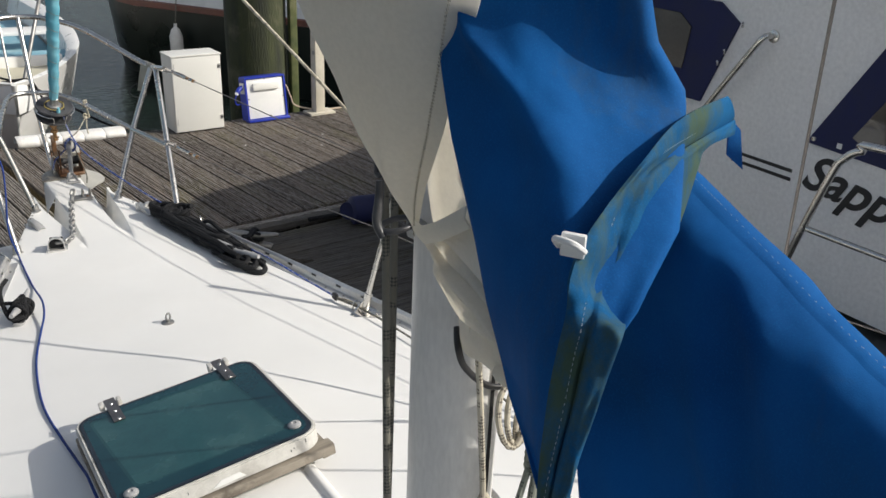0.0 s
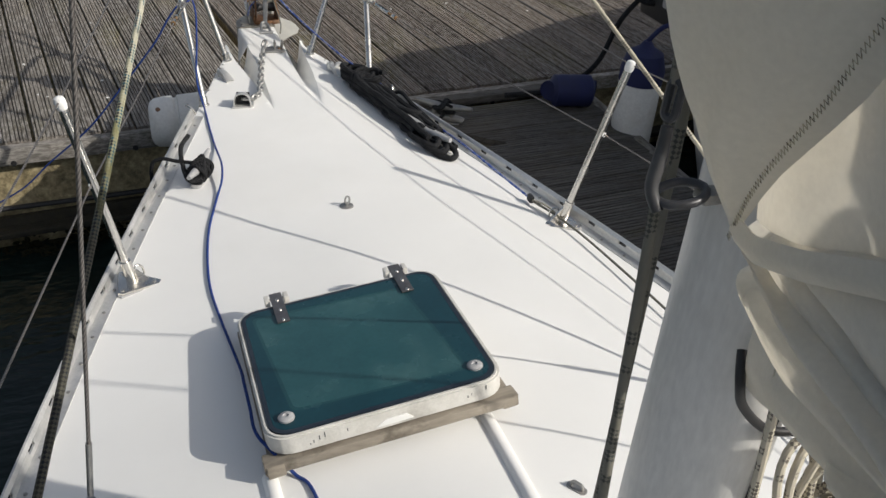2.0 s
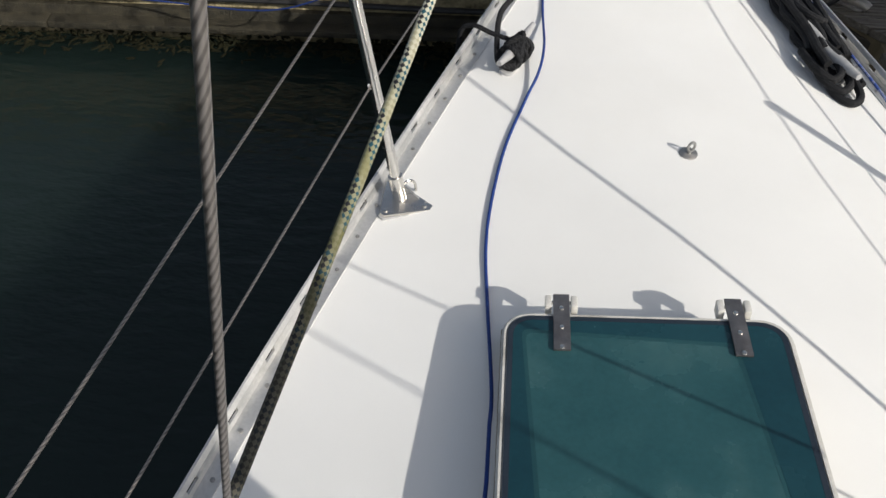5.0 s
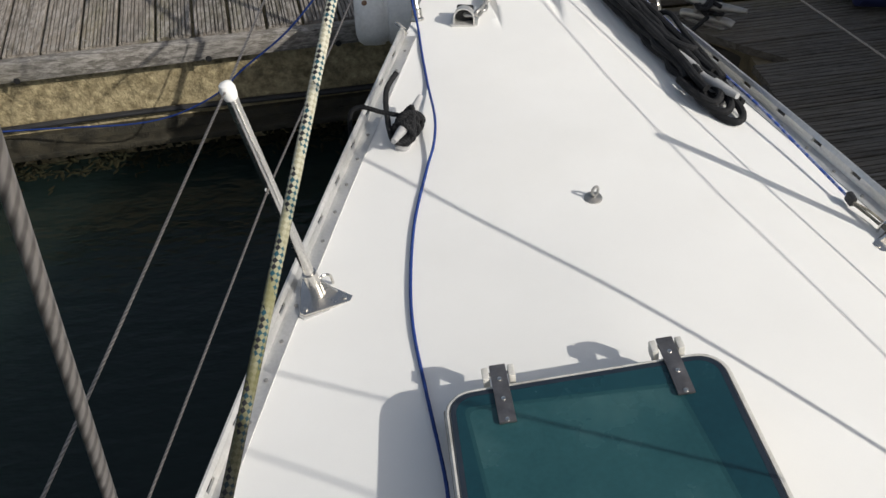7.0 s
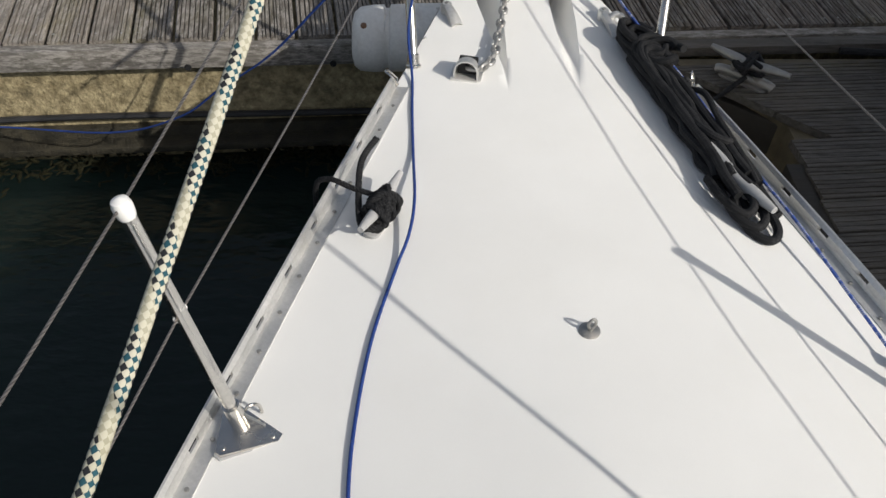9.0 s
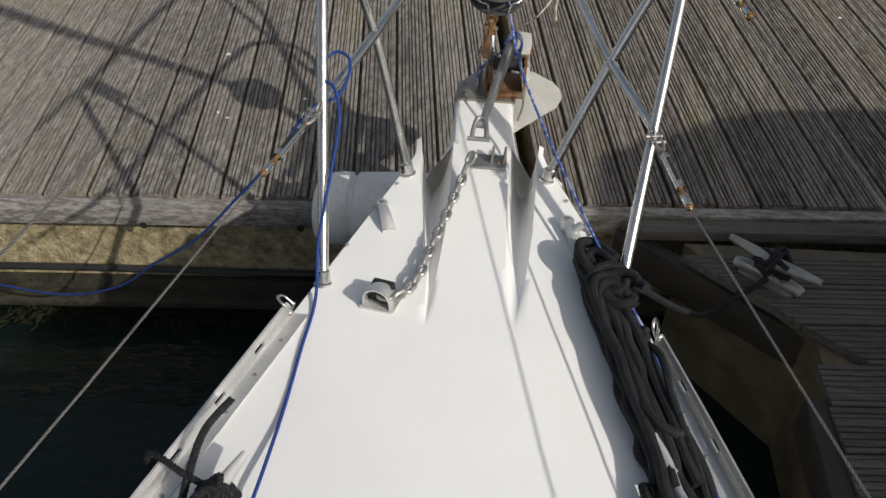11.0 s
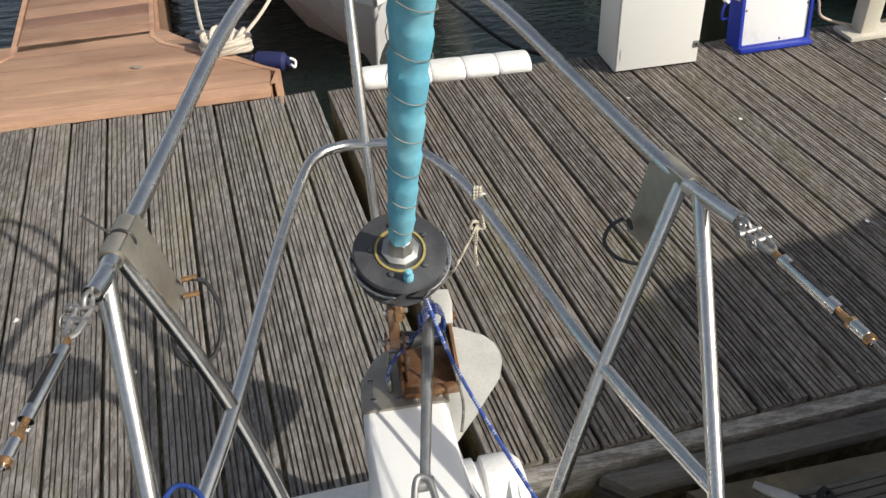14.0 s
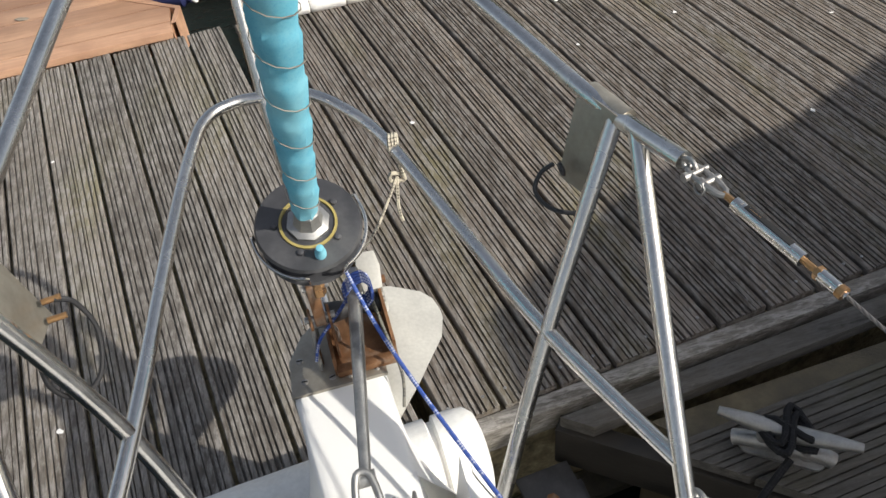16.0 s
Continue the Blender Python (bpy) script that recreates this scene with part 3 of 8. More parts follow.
newdock = thing("hardwood_pontoon", (-1.5, 6, 0), "new reddish-brown hardwood pontoon beyond the walkway", "pontoon", kind="structure")
for i in range(34):
    y0 = 4.78 + i * 0.145
    part("plank", block((-1.28 - 0.128 * (y0 - 4.78), y0 + 0.0725, 0.012), (0.66, 0.14, 0.03), 0.003, Matrix.Rotation(radians(7), 4, "Z")), "hardwood2" if i % 9 in (2, 5) else "hardwood", newdock)
part("plank", prism([(-2.9, 3.912), (-0.36, 4.043), (-0.36, 4.133), (-2.9, 4.012)], -0.003, 0.026, bevel=0.003), "hardwood", newdock)
for i in range(5):
    y0 = 4.1 + i * 0.145
    l, r = -2.9, lerp(y0, (4.1, 4.25, 4.8), (-0.36, -0.36, -0.9))
    part("plank", prism([(l, y0 - 0.08), (r, y0 + 0.04), (lerp(y0 + 0.14, (4.1, 4.25, 4.8), (-0.36, -0.36, -0.9)), y0 + 0.18), (l, y0 + 0.06)], -0.003, 0.027, bevel=0.003), "hardwood", newdock)
part("float_body", prism([(-2.85, 4.1), (-0.4, 4.2), (-0.92, 4.8), (-1.55, 9.5), (-2.2, 9.4), (-1.62, 4.8), (-2.85, 4.7)], -0.7, -0.03), "hardwood", newdock, "reddish timber side boards")

# ---- the yacht: hull and deck ----
YS = (-4.2, -2.6, -1.6, -1.09, -0.75, -0.32, -0.11, 0.28, 0.5, 0.8, 1.06, 1.3, 1.40)
WP = (1.25, 1.2, 1.055, 0.945, 0.86, 0.737, 0.68, 0.553, 0.488, 0.393, 0.307, 0.222, 0.19)
WS = (1.25, 1.2, 1.05, 0.945, 0.865, 0.755, 0.70, 0.585, 0.52, 0.405, 0.295, 0.212, 0.176)
CP, CS = np.polyfit(YS, WP, 4), np.polyfit(YS, WS, 4)


def half(y, side):
    return float(np.polyval(CP if side < 0 else CS, y))


def deck_z(x, y):
    zc = lerp(y, (-4, -2, -1.3, -1.0, -0.5, 0, 0.5, 0.85, 1.1, 1.35, 1.7), (0.66, 0.625, 0.597, 0.58, 0.545, 0.507, 0.49, 0.487, 0.487, 0.49, 0.505))
    ze = lerp(y, (-4, -1, 0, 0.5, 0.9, 1.35, 1.7), (0.45, 0.45, 0.452, 0.458, 0.468, 0.482, 0.49))
    w = half(min(y, 1.4), x)
    q = abs(x) / w
    flat = max(0.0, 1 - q * q)
    if x < 0 and y < 0.5:  # she heels a little to port, so that side falls away sooner
        fall = max(0.0, 1 - (math.sqrt(q * q + 0.03) - 0.173) / 0.842)
        flat += (fall - flat) * 0.9 * min(1.0, (0.5 - y) / 0.8)
    z = ze + (zc - ze) * flat
    a, b = scoop(y, x)
    if y > 0.8 and a < abs(x) < b:
        u = (abs(x) - a) / (b - a)
        c = 0.68 if x < 0 else 0.52
        v = u / c if u < c else (1 - u) / (1 - c)
        z -= 0.17 * ((y - 0.8) / 0.67) ** 1.7 * (1 - (1 - v) ** 2) ** 0.9
    if y > 1.3 and abs(x) > a:  # the deck edge rises to a low horn on either side
        z += 0.016 * ((y - 1.3) / 0.18) ** 2 * max(0.0, 1 - abs(abs(x) - b) / 0.03)
    return z


def scoop(y, side):
    """Inner and outer edge of the hollow that opens forward beside the stem platform."""
    if side < 0:
        return lerp(y, (0.8, 1.0, 1.15, 1.28, 1.48), (0.088, 0.08, 0.077, 0.081, 0.09)), lerp(y, (0.8, 0.965, 1.104, 1.334, 1.48), (0.091, 0.104, 0.128, 0.164, 0.178))
    return lerp(y, (0.8, 1.0, 1.15, 1.3, 1.48), (0.092, 0.073, 0.066, 0.064, 0.067)), lerp(y, (0.8, 0.988, 1.131, 1.403, 1.48), (0.099, 0.12, 0.131, 0.137, 0.141))


yacht = thing("sailing_yacht", (0, -1, WATER), "white fibreglass sailing yacht moored bow to the pontoon", "yacht")
ys = list(np.linspace(-4.2, 0.75, 40)) + list(np.linspace(0.79, 1.475, 48))


def across(y):
    """Stations across the deck, with the edges of the hollows among them."""
    pi_, po = scoop(y, -1)
    si, so = scoop(y, 1)
    l, r = max(half(y, -1), po + 0.012), max(half(y, 1), so + 0.012)
    out = []
    for a, b, n in ((-l, -po, 14), (-po, -pi_, 12), (-pi_, si, 14), (si, so, 12), (so, r, 14)):
        out += [a + (b - a) * k / n for k in range(n)]
    return out + [r]


rows = [[(x, y, deck_z(x, y)) for x in across(y)] for y in ys]
bm = grid(rows)
nose = []
for i in range(19):
    f = i / 18
    y = 1.47 + 0.212 * f
    l, r = -0.09 - 0.015 * f, 0.067 - 0.002 * f
    zt = deck_z(-0.01, 1.475) + 0.003 * f
    fl = 0.085 * (1 - f) ** 2.2 + 0.004
    row = [(sx - o * fl, y, zt - d) for sx, o, d in ((l, 1.25, 0.3), (l, 1.1, 0.2), (l, 0.85, 0.13), (l, 0.55, 0.085), (l, 0.25, 0.045), (l, 0.06, 0.016), (l + 0.002, 0, 0.004))]
    row += [(l + 0.007 + (r - l - 0.014) * k / 10, y, zt) for k in range(11)]
    row += [(sx + o * fl, y, zt - d) for sx, o, d in ((r - 0.002, 0, 0.004), (r, 0.06, 0.016), (r, 0.25, 0.045), (r, 0.55, 0.085), (r, 0.85, 0.13), (r, 1.1, 0.2), (r, 1.25, 0.3))]
    nose.append(row)
part("deck", bm, "gelcoat", yacht, "white gelcoat foredeck", sharp=60)
part("stem_platform", grid(nose), "gelcoat", yacht, sharp=60)
for sd in (-1, 1):
    rows = []
    for y in ys:
        edge_x = across(y)[0] - 0.004 if sd < 0 else across(y)[-1] + 0.004
        f = max(0.0, (y + 0.2) / 1.6)
        zt = deck_z(0.97 * edge_x, y) - 0.004
        rows.append([(edge_x * p, y - 0.25 * d * f ** 2, zt - d) for d, p in zip((0.0, 0.03, 0.3, 0.7, 1.1), (1, 1.0, 1 - 0.16 * f, 1 - 0.4 * f, 1 - 0.62 * f))])
    part("hull", grid(rows), "hull", yacht, "glossy white hull side", sharp=60)
front = []
for d, wv, yv in ((0.02, 0.07, 1.68), (0.15, 0.06, 1.63), (0.4, 0.05, 1.52), (0.8, 0.045, 1.3), (1.15, 0.03, 1.1)):
    z = 0.49 - d
    back = 1.42 - 0.25 * d
    front.append([(-0.012 - lerp(d, (0, 0.12, 0.3, 1.1), (0.06, 0.075, 0.12, 0.055)), back - 0.1, z), (-0.012 - wv, back + 0.02, z), (-0.012 - wv * 0.75, yv - 0.03, z), (-0.012, yv, z), (-0.012 + wv * 0.75, yv - 0.03, z), (-0.012 + wv, back + 0.02, z), (-0.012 + lerp(d, (0, 0.12, 0.3, 1.1), (0.06, 0.075, 0.12, 0.055)), back - 0.1, z)])
part("bow_stem", grid(front), "hull", yacht, sharp=60)


# ---- toe rails of pierced aluminium ----
def toe_rail(side):
    rail = thing("toe_rail", (side * 0.6, 0, 0.45), "pierced aluminium toe rail along the deck edge", "toe rail", "toe rails")

    def at(y, inb, up):
        x = side * (half(y, side) - inb)
        return Vector((x, y, deck_z(side * (half(y, side) - 0.03), y) + up))

    ends = (-4.0, 0.82)
    yy = list(np.linspace(*ends, 90))
    part("flange", thick(grid([[at(y, 0.004, 0.004), at(y, 0.038, 0.004)] for y in yy]), 0.003), "alu", rail, "screwed-down rail flange", sharp=25)
    bm = bmesh.new()
    top, foot = [], []
    for y in yy:
        lean = -0.004
        top.append([at(y, 0.002, 0.026), at(y, lean, 0.036), at(y, lean - 0.004, 0.037), at(y, -0.004, 0.026)])
        foot.append([at(y, 0.007, 0.002), at(y, 0.0035, 0.014), at(y, -0.001, 0.014), at(y, 0.002, 0.002)])
    part("upper_lip", grid(top, True), "alu", rail, sharp=25)
    part("lower_web", grid(foot, True), "alu", rail, sharp=25)
    pitch, slot = 0.133, 0.03
    y = 0.82
    while y > -4.0:
        a, b = y, max(-4.0, y - (pitch - slot))
        yv = np.linspace(a, b, 4)
        part("web", grid([[at(q, 0.0035, 0.0135), at(q, 0.002, 0.0265), at(q, -0.003, 0.0265), at(q, -0.001, 0.0135)] for q in yv], True), "alu", rail, sharp=25)
        y -= pitch
    y = 0.74
    screws = []
    head = None
    while y > -1.6:
        p = at(y, 0.024, 0.006)
        if head is None:
            head = part("screw", lathe([(0.0048, 0), (0.0045, 0.0015), (0.002, 0.0025)], Matrix.Translation(p), 8), "dullsteel", rail)
            first = p
        else:
            o = new("screw", head.data)
            o.parent, o.location = rail, p - first
        y -= 0.095
    sheet = grid([[at(y, 0.0395, 0.0015), at(y, 0.044, 0.0015)] for y in yy])
    part("sealant_bead", thick(sheet, 0.002), "whitepl", rail)
    return rail


for sd in (-1, 1):
    toe_rail(sd)

# ---- foredeck hatch ----
HM = Matrix.Translation((-0.163, -0.80, 0.640)) @ Matrix(((0.9934, 0.0, -0.115, 0), (0.0, 0.9947, 0.103, 0), (0.1143, -0.1025, 0.988, 0), (0, 0, 0, 1)))
hatch = thing("foredeck_hatch", (-0.163, -0.80, 0.56), "closed foredeck hatch with dark teal acrylic pane and white frame", "hatch")


def loop_plate(outer, inner, z0, z1, m):
    """A frame between two outlines with the same number of points."""
    bm = bmesh.new()
    k = len(outer)
    rings = [[bm.verts.new(m @ Vector((x, y, z))) for x, y in o] for o, z in ((outer, z0), (outer, z1), (inner, z1), (inner, z0))]
    for a, b in zip(rings, rings[1:] + rings[:1]):
        for i in range(k):
            bm.faces.new((a[i], a[(i + 1) % k], b[(i + 1) % k], b[i]))
    return bm


def soft_quad(corners, r=0.018, n=5):
    """Four corners, each rounded off, with as many points as rounded() gives."""
    out = []
    for k in range(4):
        c, a, b = (Vector(corners[j % 4]) for j in (k, k - 1, k + 1))
        p, q = c + (a - c).normalized() * r, c + (b - c).normalized() * r
        for i in range(n + 1):
            u = i / n
            v = p * (1 - u) ** 2 + c * 2 * u * (1 - u) + q * u * u
            out.append((v.x, v.y))
    return out


bm = loop_plate(rounded(0.492, 0.482, 0.05), rounded(0.468, 0.458, 0.04), -0.044, 0.001, HM)
bmesh.ops.bevel(bm, geom=bm.edges[:], offset=0.004, segments=2, affect="EDGES")
part("lid_frame", bm, "lidframe", hatch, "scuffed white lid frame")
part("gasket", loop_plate(rounded(0.47, 0.46, 0.041), rounded(0.452, 0.442, 0.034), -0.02, 0.003, HM), "gasket", hatch)
part("pane", prism(rounded(0.453, 0.443, 0.034), -0.012, 0.0022, HM), "perspex", hatch, "scratched teal-green acrylic pane")
# coaming shade seen through the pane, put in as two darker rings
part("pane_border", loop_plate(rounded(0.4525, 0.4425, 0.034), soft_quad(((0.15, 0.18), (-0.212, 0.2), (-0.184, -0.17), (0.186, -0.188))), 0.0, 0.0028, HM), "perspex_shade", hatch, "dark border standing for the coaming's shade under the pane")
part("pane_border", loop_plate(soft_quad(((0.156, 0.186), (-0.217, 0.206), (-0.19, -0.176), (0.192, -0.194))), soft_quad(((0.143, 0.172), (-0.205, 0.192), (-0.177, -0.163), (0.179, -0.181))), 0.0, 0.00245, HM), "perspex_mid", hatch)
part("coaming", prism(rounded(0.43, 0.42, 0.03), -0.09, -0.012, HM), "gelcoat", hatch)
for x in (-0.142, 0.157):
    h = part("hinge", block(HM @ Vector((x, 0.215, 0.006)), (0.029, 0.13, 0.005), 0.0012, HM.to_3x3().to_4x4()), "hingesteel", hatch, "dark grey steel hinge strap")
    for dy in (0.155, 0.20, 0.245):
        part("rivet", lathe([(0.005, 0), (0.004, 0.002), (0.001, 0.003)], HM @ Matrix.Translation((x, dy, 0.0085)), 8), "steel", h)
    for dx in (-0.023, 0.023):
        part("hinge_knuckle", block(HM @ Vector((x + dx, 0.262, -0.004)), (0.012, 0.028, 0.028), 0.003, HM.to_3x3().to_4x4()), "lidframe", h)
    part("hinge_pin", bar(HM @ Vector((x - 0.028, 0.266, 0.0)), HM @ Vector((x + 0.028, 0.266, 0.0)), 0.0035, 8), "steel", h)
for x in (-0.197, 0.198):
    part("handle_boss", lathe([(0.0165, 0), (0.0165, 0.005), (0.0135, 0.008), (0.006, 0.009), (0.005, 0.0065), (0.0, 0.0065)], HM @ Matrix.Translation((x, -0.185, 0.002)), 18), "greycleat", hatch, "round grey handle boss")
for x in (-0.165, -0.158, -0.146, -0.135, -0.09, 0.16, 0.168, 0.2):
    part("scuff", block(HM @ Vector((x, -0.2413, -0.024 + 0.012 * math.sin(40 * x))), (0.0016, 0.0012, 0.007 + 0.004 * math.cos(90 * x)), 0.0, HM.to_3x3().to_4x4()), "gasket", hatch)
part("latch_recess", prism([(-0.035, -0.008), (0.045, -0.008), (0.03, 0.007), (-0.012, 0.007)], -0.001, 0.002, HM @ Matrix.Translation((0.0, -0.241, -0.026)) @ Matrix.Rotation(math.pi / 2, 4, "X"), 0.0008), "whitepl", hatch, "white painted patch on the lid's rim")
wood = thing("hatch_frame", (-0.163, -0.80, 0.55), "bare weathered timber frame under the hatch", "timber frame")
for nm, c, s in (("rail", (0.0, -0.228, -0.062), (0.522, 0.04, 0.024)), ("rail", (0.0, 0.225, -0.068), (0.5, 0.045, 0.032)), ("stile", (-0.230, -0.009, -0.068), (0.04, 0.42, 0.031)), ("stile", (0.235, -0.009, -0.068), (0.045, 0.42, 0.031))):
    part(nm, block(HM @ Vector(c), s, 0.004, HM.to_3x3().to_4x4()), "timber", wood)
for x, y, w in ((-0.24, -0.232, 0.036), (0.25, -0.226, 0.036)):
    part("corner_block", block(HM @ Vector((x, y, -0.066)), (w, 0.036, 0.03), 0.004, HM.to_3x3().to_4x4() @ Matrix.Rotation(0.06, 4, "Z")), "timber", wood)
for x0, x1 in ((0.05, 0.045), (-0.405, -0.392)):
    rows = []
    for y in np.linspace(-1.03, -1.75, 14):
        xc = x0 + (x1 - x0) * (y + 1.06) / -0.69
        rows.append([(xc + dx, y, deck_z(xc + dx, y) + h) for dx, h in ((-0.016, -0.002), (-0.011, 0.01), (-0.003, 0.013), (0.005, 0.012), (0.012, 0.008), (0.017, -0.002))])
    part("deck_moulding", grid(rows), "gelcoat", yacht, sharp=60)

# ---- stanchions, lifelines ----
def stanchion(base, top, ring, label):
    base, top, ring = Vector(base), Vector(top), Vector(ring)
    s = thing("stanchion", base, label, "stanchion", "lifeline stanchions")
    foot = Vector((base.x, base.y, deck_z(base.x, base.y)))
    side = -1 if base.x < 0 else 1
    tri = [(side * 0.038, 0.045), (side * 0.04, -0.052), (side * 0.03, -0.06), (-side * 0.066, -0.03), (-side * 0.072, -0.016), (side * 0.02, 0.05)]
    part("pad", prism([(x * 1.05, y * 1.06) for x, y in tri], -0.002, 0.0045, Matrix.Translation(foot + Vector((0, 0, 0.0))), 0.001), "greycleat", s, "grey bedding pad")
    p = part("foot_plate", prism(tri, 0, 0.007, Matrix.Translation(foot + Vector((0, 0, 0.004))), 0.002), "steel", s, "polished triangular foot plate")
    for dx, dy in ((0.024, 0.034), (0.028, -0.046), (-0.054, -0.021)):
        part("bolt", lathe([(0.0055, 0), (0.005, 0.003), (0.002, 0.004)], Matrix.Translation(foot + Vector((side * dx, dy, 0.011))), 10), "steel", p)
    d = (top - foot).normalized()
    part("socket", tube([foot, foot + d * 0.075], 0.0155, 14), "steel", s)
    part("socket_web", prism([(0, 0), (0.045, 0), (0, 0.05)], -0.003, 0.003, Matrix.Translation(foot + Vector((0, 0, 0.006))) @ Matrix.Rotation(math.pi if side > 0 else 0, 4, "Z") @ Matrix.Rotation(math.pi / 2, 4, "X")), "steel", s)
    hoop = [foot + Vector((-side * 0.03, 0.03, 0.006)), foot + Vector((-side * 0.026, 0.03, 0.03)), foot + Vector((-side * 0.012, 0.022, 0.04)), foot + Vector((0, 0.014, 0.028))]
    part("hoop", tube(spline(hoop, 5), 0.0032, 8), "steel", s)
    part("tube", tube([foot + d * 0.05, top - d * 0.01], 0.0115, 14), "steel", s, "polished stainless tube")
    part("cap", lathe([(0.0118, -0.02), (0.0135, -0.014), (0.0145, 0.0), (0.012, 0.009), (0.006, 0.0125), (0.001, 0.0135)], axis(top - d * 0.004, top + d), 16), "whitepl", s, "white plastic cap")
    a = (top - foot).orthogonal().normalized()
    part("eyelet", lathe([(0.003, -0.013), (0.0065, -0.014), (0.0075, -0.0125), (0.0055, -0.01), (0.0055, 0.01), (0.0075, 0.0125), (0.0065, 0.014), (0.003, 0.013)], axis(ring, ring + Vector((0.12 * side, -1, 0))), 12), "whitepl", s)
    return s


SP = ((-0.635, -0.188), (-0.729, -0.184, 0.999), (-0.692, -0.182, 0.772))
SS = ((0.652, -0.178), (0.793, -0.187, 0.985), (0.738, -0.184, 0.768))
SA = ((-0.86, -1.3), (-0.914, -1.285, 1.026), (-0.92, -1.288, 0.792))
SB = ((0.93, -1.35), (1.09, -1.34, 0.995), (1.03, -1.345, 0.75))
for (bx, by), tp, rg in (SP, SS, SA, SB):
    stanchion((bx, by, deck_z(bx, by)), tp, rg, "polished stainless lifeline stanchion with white cap" if tp[1] > -1 else "stainless lifeline stanchion with stained white cap")


def ring_about(c, d, n, rx, ry, r):
    """A bent-wire ring about c, long axis d, facing n."""
    d, n = Vector(d).normalized(), Vector(n).normalized()
    w = d.cross(n).normalized()
    return tube([c + d * rx * math.cos(a) + w * ry * math.sin(a) for a in np.linspace(0, 2 * math.pi, 15)[:-1]], r, 8, True)


def turnbuckle(a, b, parent_label, grp="lifeline fittings"):
    """A rigging screw from a to b: eye, shackle, jaw, slotted body and swaged end."""
    a, b = Vector(a), Vector(b)
    d = b - a
    e = d.normalized()
    t = thing("turnbuckle", a, parent_label, "rigging screw", grp)
    side = e.cross(Vector((0, 0, 1))).normalized()
    up = e.cross(side)
    part("end_eye", ring_about(a + d * 0.0, e, side, 0.012, 0.0095, 0.0032), "dullsteel", t)
    part("shackle", ring_about(a + d * 0.07, e, up, 0.017, 0.0095, 0.0034), "dullsteel", t)
    part("shackle_pin", bar(a + d * 0.055 - side * 0.016, a + d * 0.055 + side * 0.016, 0.0036, 10), "dullsteel", t)
    part("shackle_pin_head", bar(a + d * 0.055 + side * 0.015, a + d * 0.055 + side * 0.021, 0.0058, 10), "dullsteel", t)
    for s in (-1, 1):
        part("jaw_cheek", tube([a + d * 0.11 + side * 0.0075 * s, a + d * 0.17 + side * 0.0085 * s, a + d * 0.23 + side * 0.006 * s, a + d * 0.26], lambda u: 0.0052 - 0.0014 * u, 8), "dullsteel", t)
    part("clevis_pin", bar(a + d * 0.14 - side * 0.016, a + d * 0.14 + side * 0.016, 0.0048, 10), "dullsteel", t)
    part("split_ring", ring_about(a + d * 0.15 + side * 0.017, e, side, 0.009, 0.008, 0.0013), "dullsteel", t)
    part("stud", tube([a + d * 0.24, a + d * 0.36], 0.0042, 8), "bronze", t, "bronze-coloured threaded stud")
    part("body", tube([a + d * 0.34, a + d * 0.36, a + d * 0.70, a + d * 0.73], lambda u: 0.0088 - 0.001 * (u < 0.05 or u > 0.95), 14), "steel", t, "polished slotted barrel")
    slot_m = Matrix((( *side, 0), ( *e, 0), ( *side.cross(e), 0), (0, 0, 0, 1))).transposed()
    for k in (-1, 1):
        part("slot", block(a + d * 0.53 + side.cross(e) * 0.0074 * k, (0.0075, d.length * 0.29, 0.0036), 0.001, slot_m), "dark", t)
        part("inner_stud", bar(a + d * 0.41 + side.cross(e) * 0.0078 * k, a + d * 0.48 + side.cross(e) * 0.0078 * k, 0.0016, 6), "bronze", t)
    part("body_end", bar(a + d * 0.32, a + d * 0.365, 0.009, 12), "steel", t)
    part("body_end", bar(a + d * 0.70, a + d * 0.75, 0.009, 12), "steel", t)
    part("stud", tube([a + d * 0.74, a + d * 0.84], 0.0042, 8), "bronze", t, "bronze-coloured threaded stud")
    part("locking_nut", bar(a + d * 0.83, a + d * 0.855, 0.0085, 6), "bronze", t)
    part("swage", tube([a + d * 0.85, a + d * 0.86, a + d * 0.95, a + d * 0.965, b], lambda u: 0.0078 if u < 0.7 else 0.0045, 12), "steel", t)
    part("swage_collar", bar(a + d * 0.955, a + d * 0.985, 0.0082, 10), "bronze", t)
    return t


PT = {-1: (Vector((-0.405, 1.385, 1.10)), Vector((-0.46, 1.16, 1.078))), 1: (Vector((0.458, 1.43, 1.049)), Vector((0.516, 1.195, 1.035)))}
PL = {-1: (Vector((-0.357, 1.12, 0.805)), Vector((-0.415, 0.86, 0.812))), 1: (Vector((0.366, 1.155, 0.778)), Vector((0.418, 0.90, 0.775)))}
for s, near, far in ((-1, SP, SA), (1, SS, SB)):
    turnbuckle(*PT[s], "stainless rigging screw at the pulpit's upper rail")
    turnbuckle(*PL[s], "stainless rigging screw at the pulpit's leg")
    for nm, a, b, c in (("upper_lifeline", PT[s][1], near[1], far[1]), ("lower_lifeline", PL[s][1], near[2], far[2])):
        b, c = Vector(b), Vector(c)
        d = (c - b).normalized()
        drop = Vector((0, 0, -0.004 if nm[0] == "u" else 0))
        solo("lifeline", tube([a, a.lerp(b, 0.5) + Vector((0, 0, -0.006)), b + drop, b.lerp(c, 0.5) + drop, c + drop, c + d * 1.6], 0.0022, 8), "wire", a, "grey stainless wire lifeline between the stanchions", "wire", "lifelines")

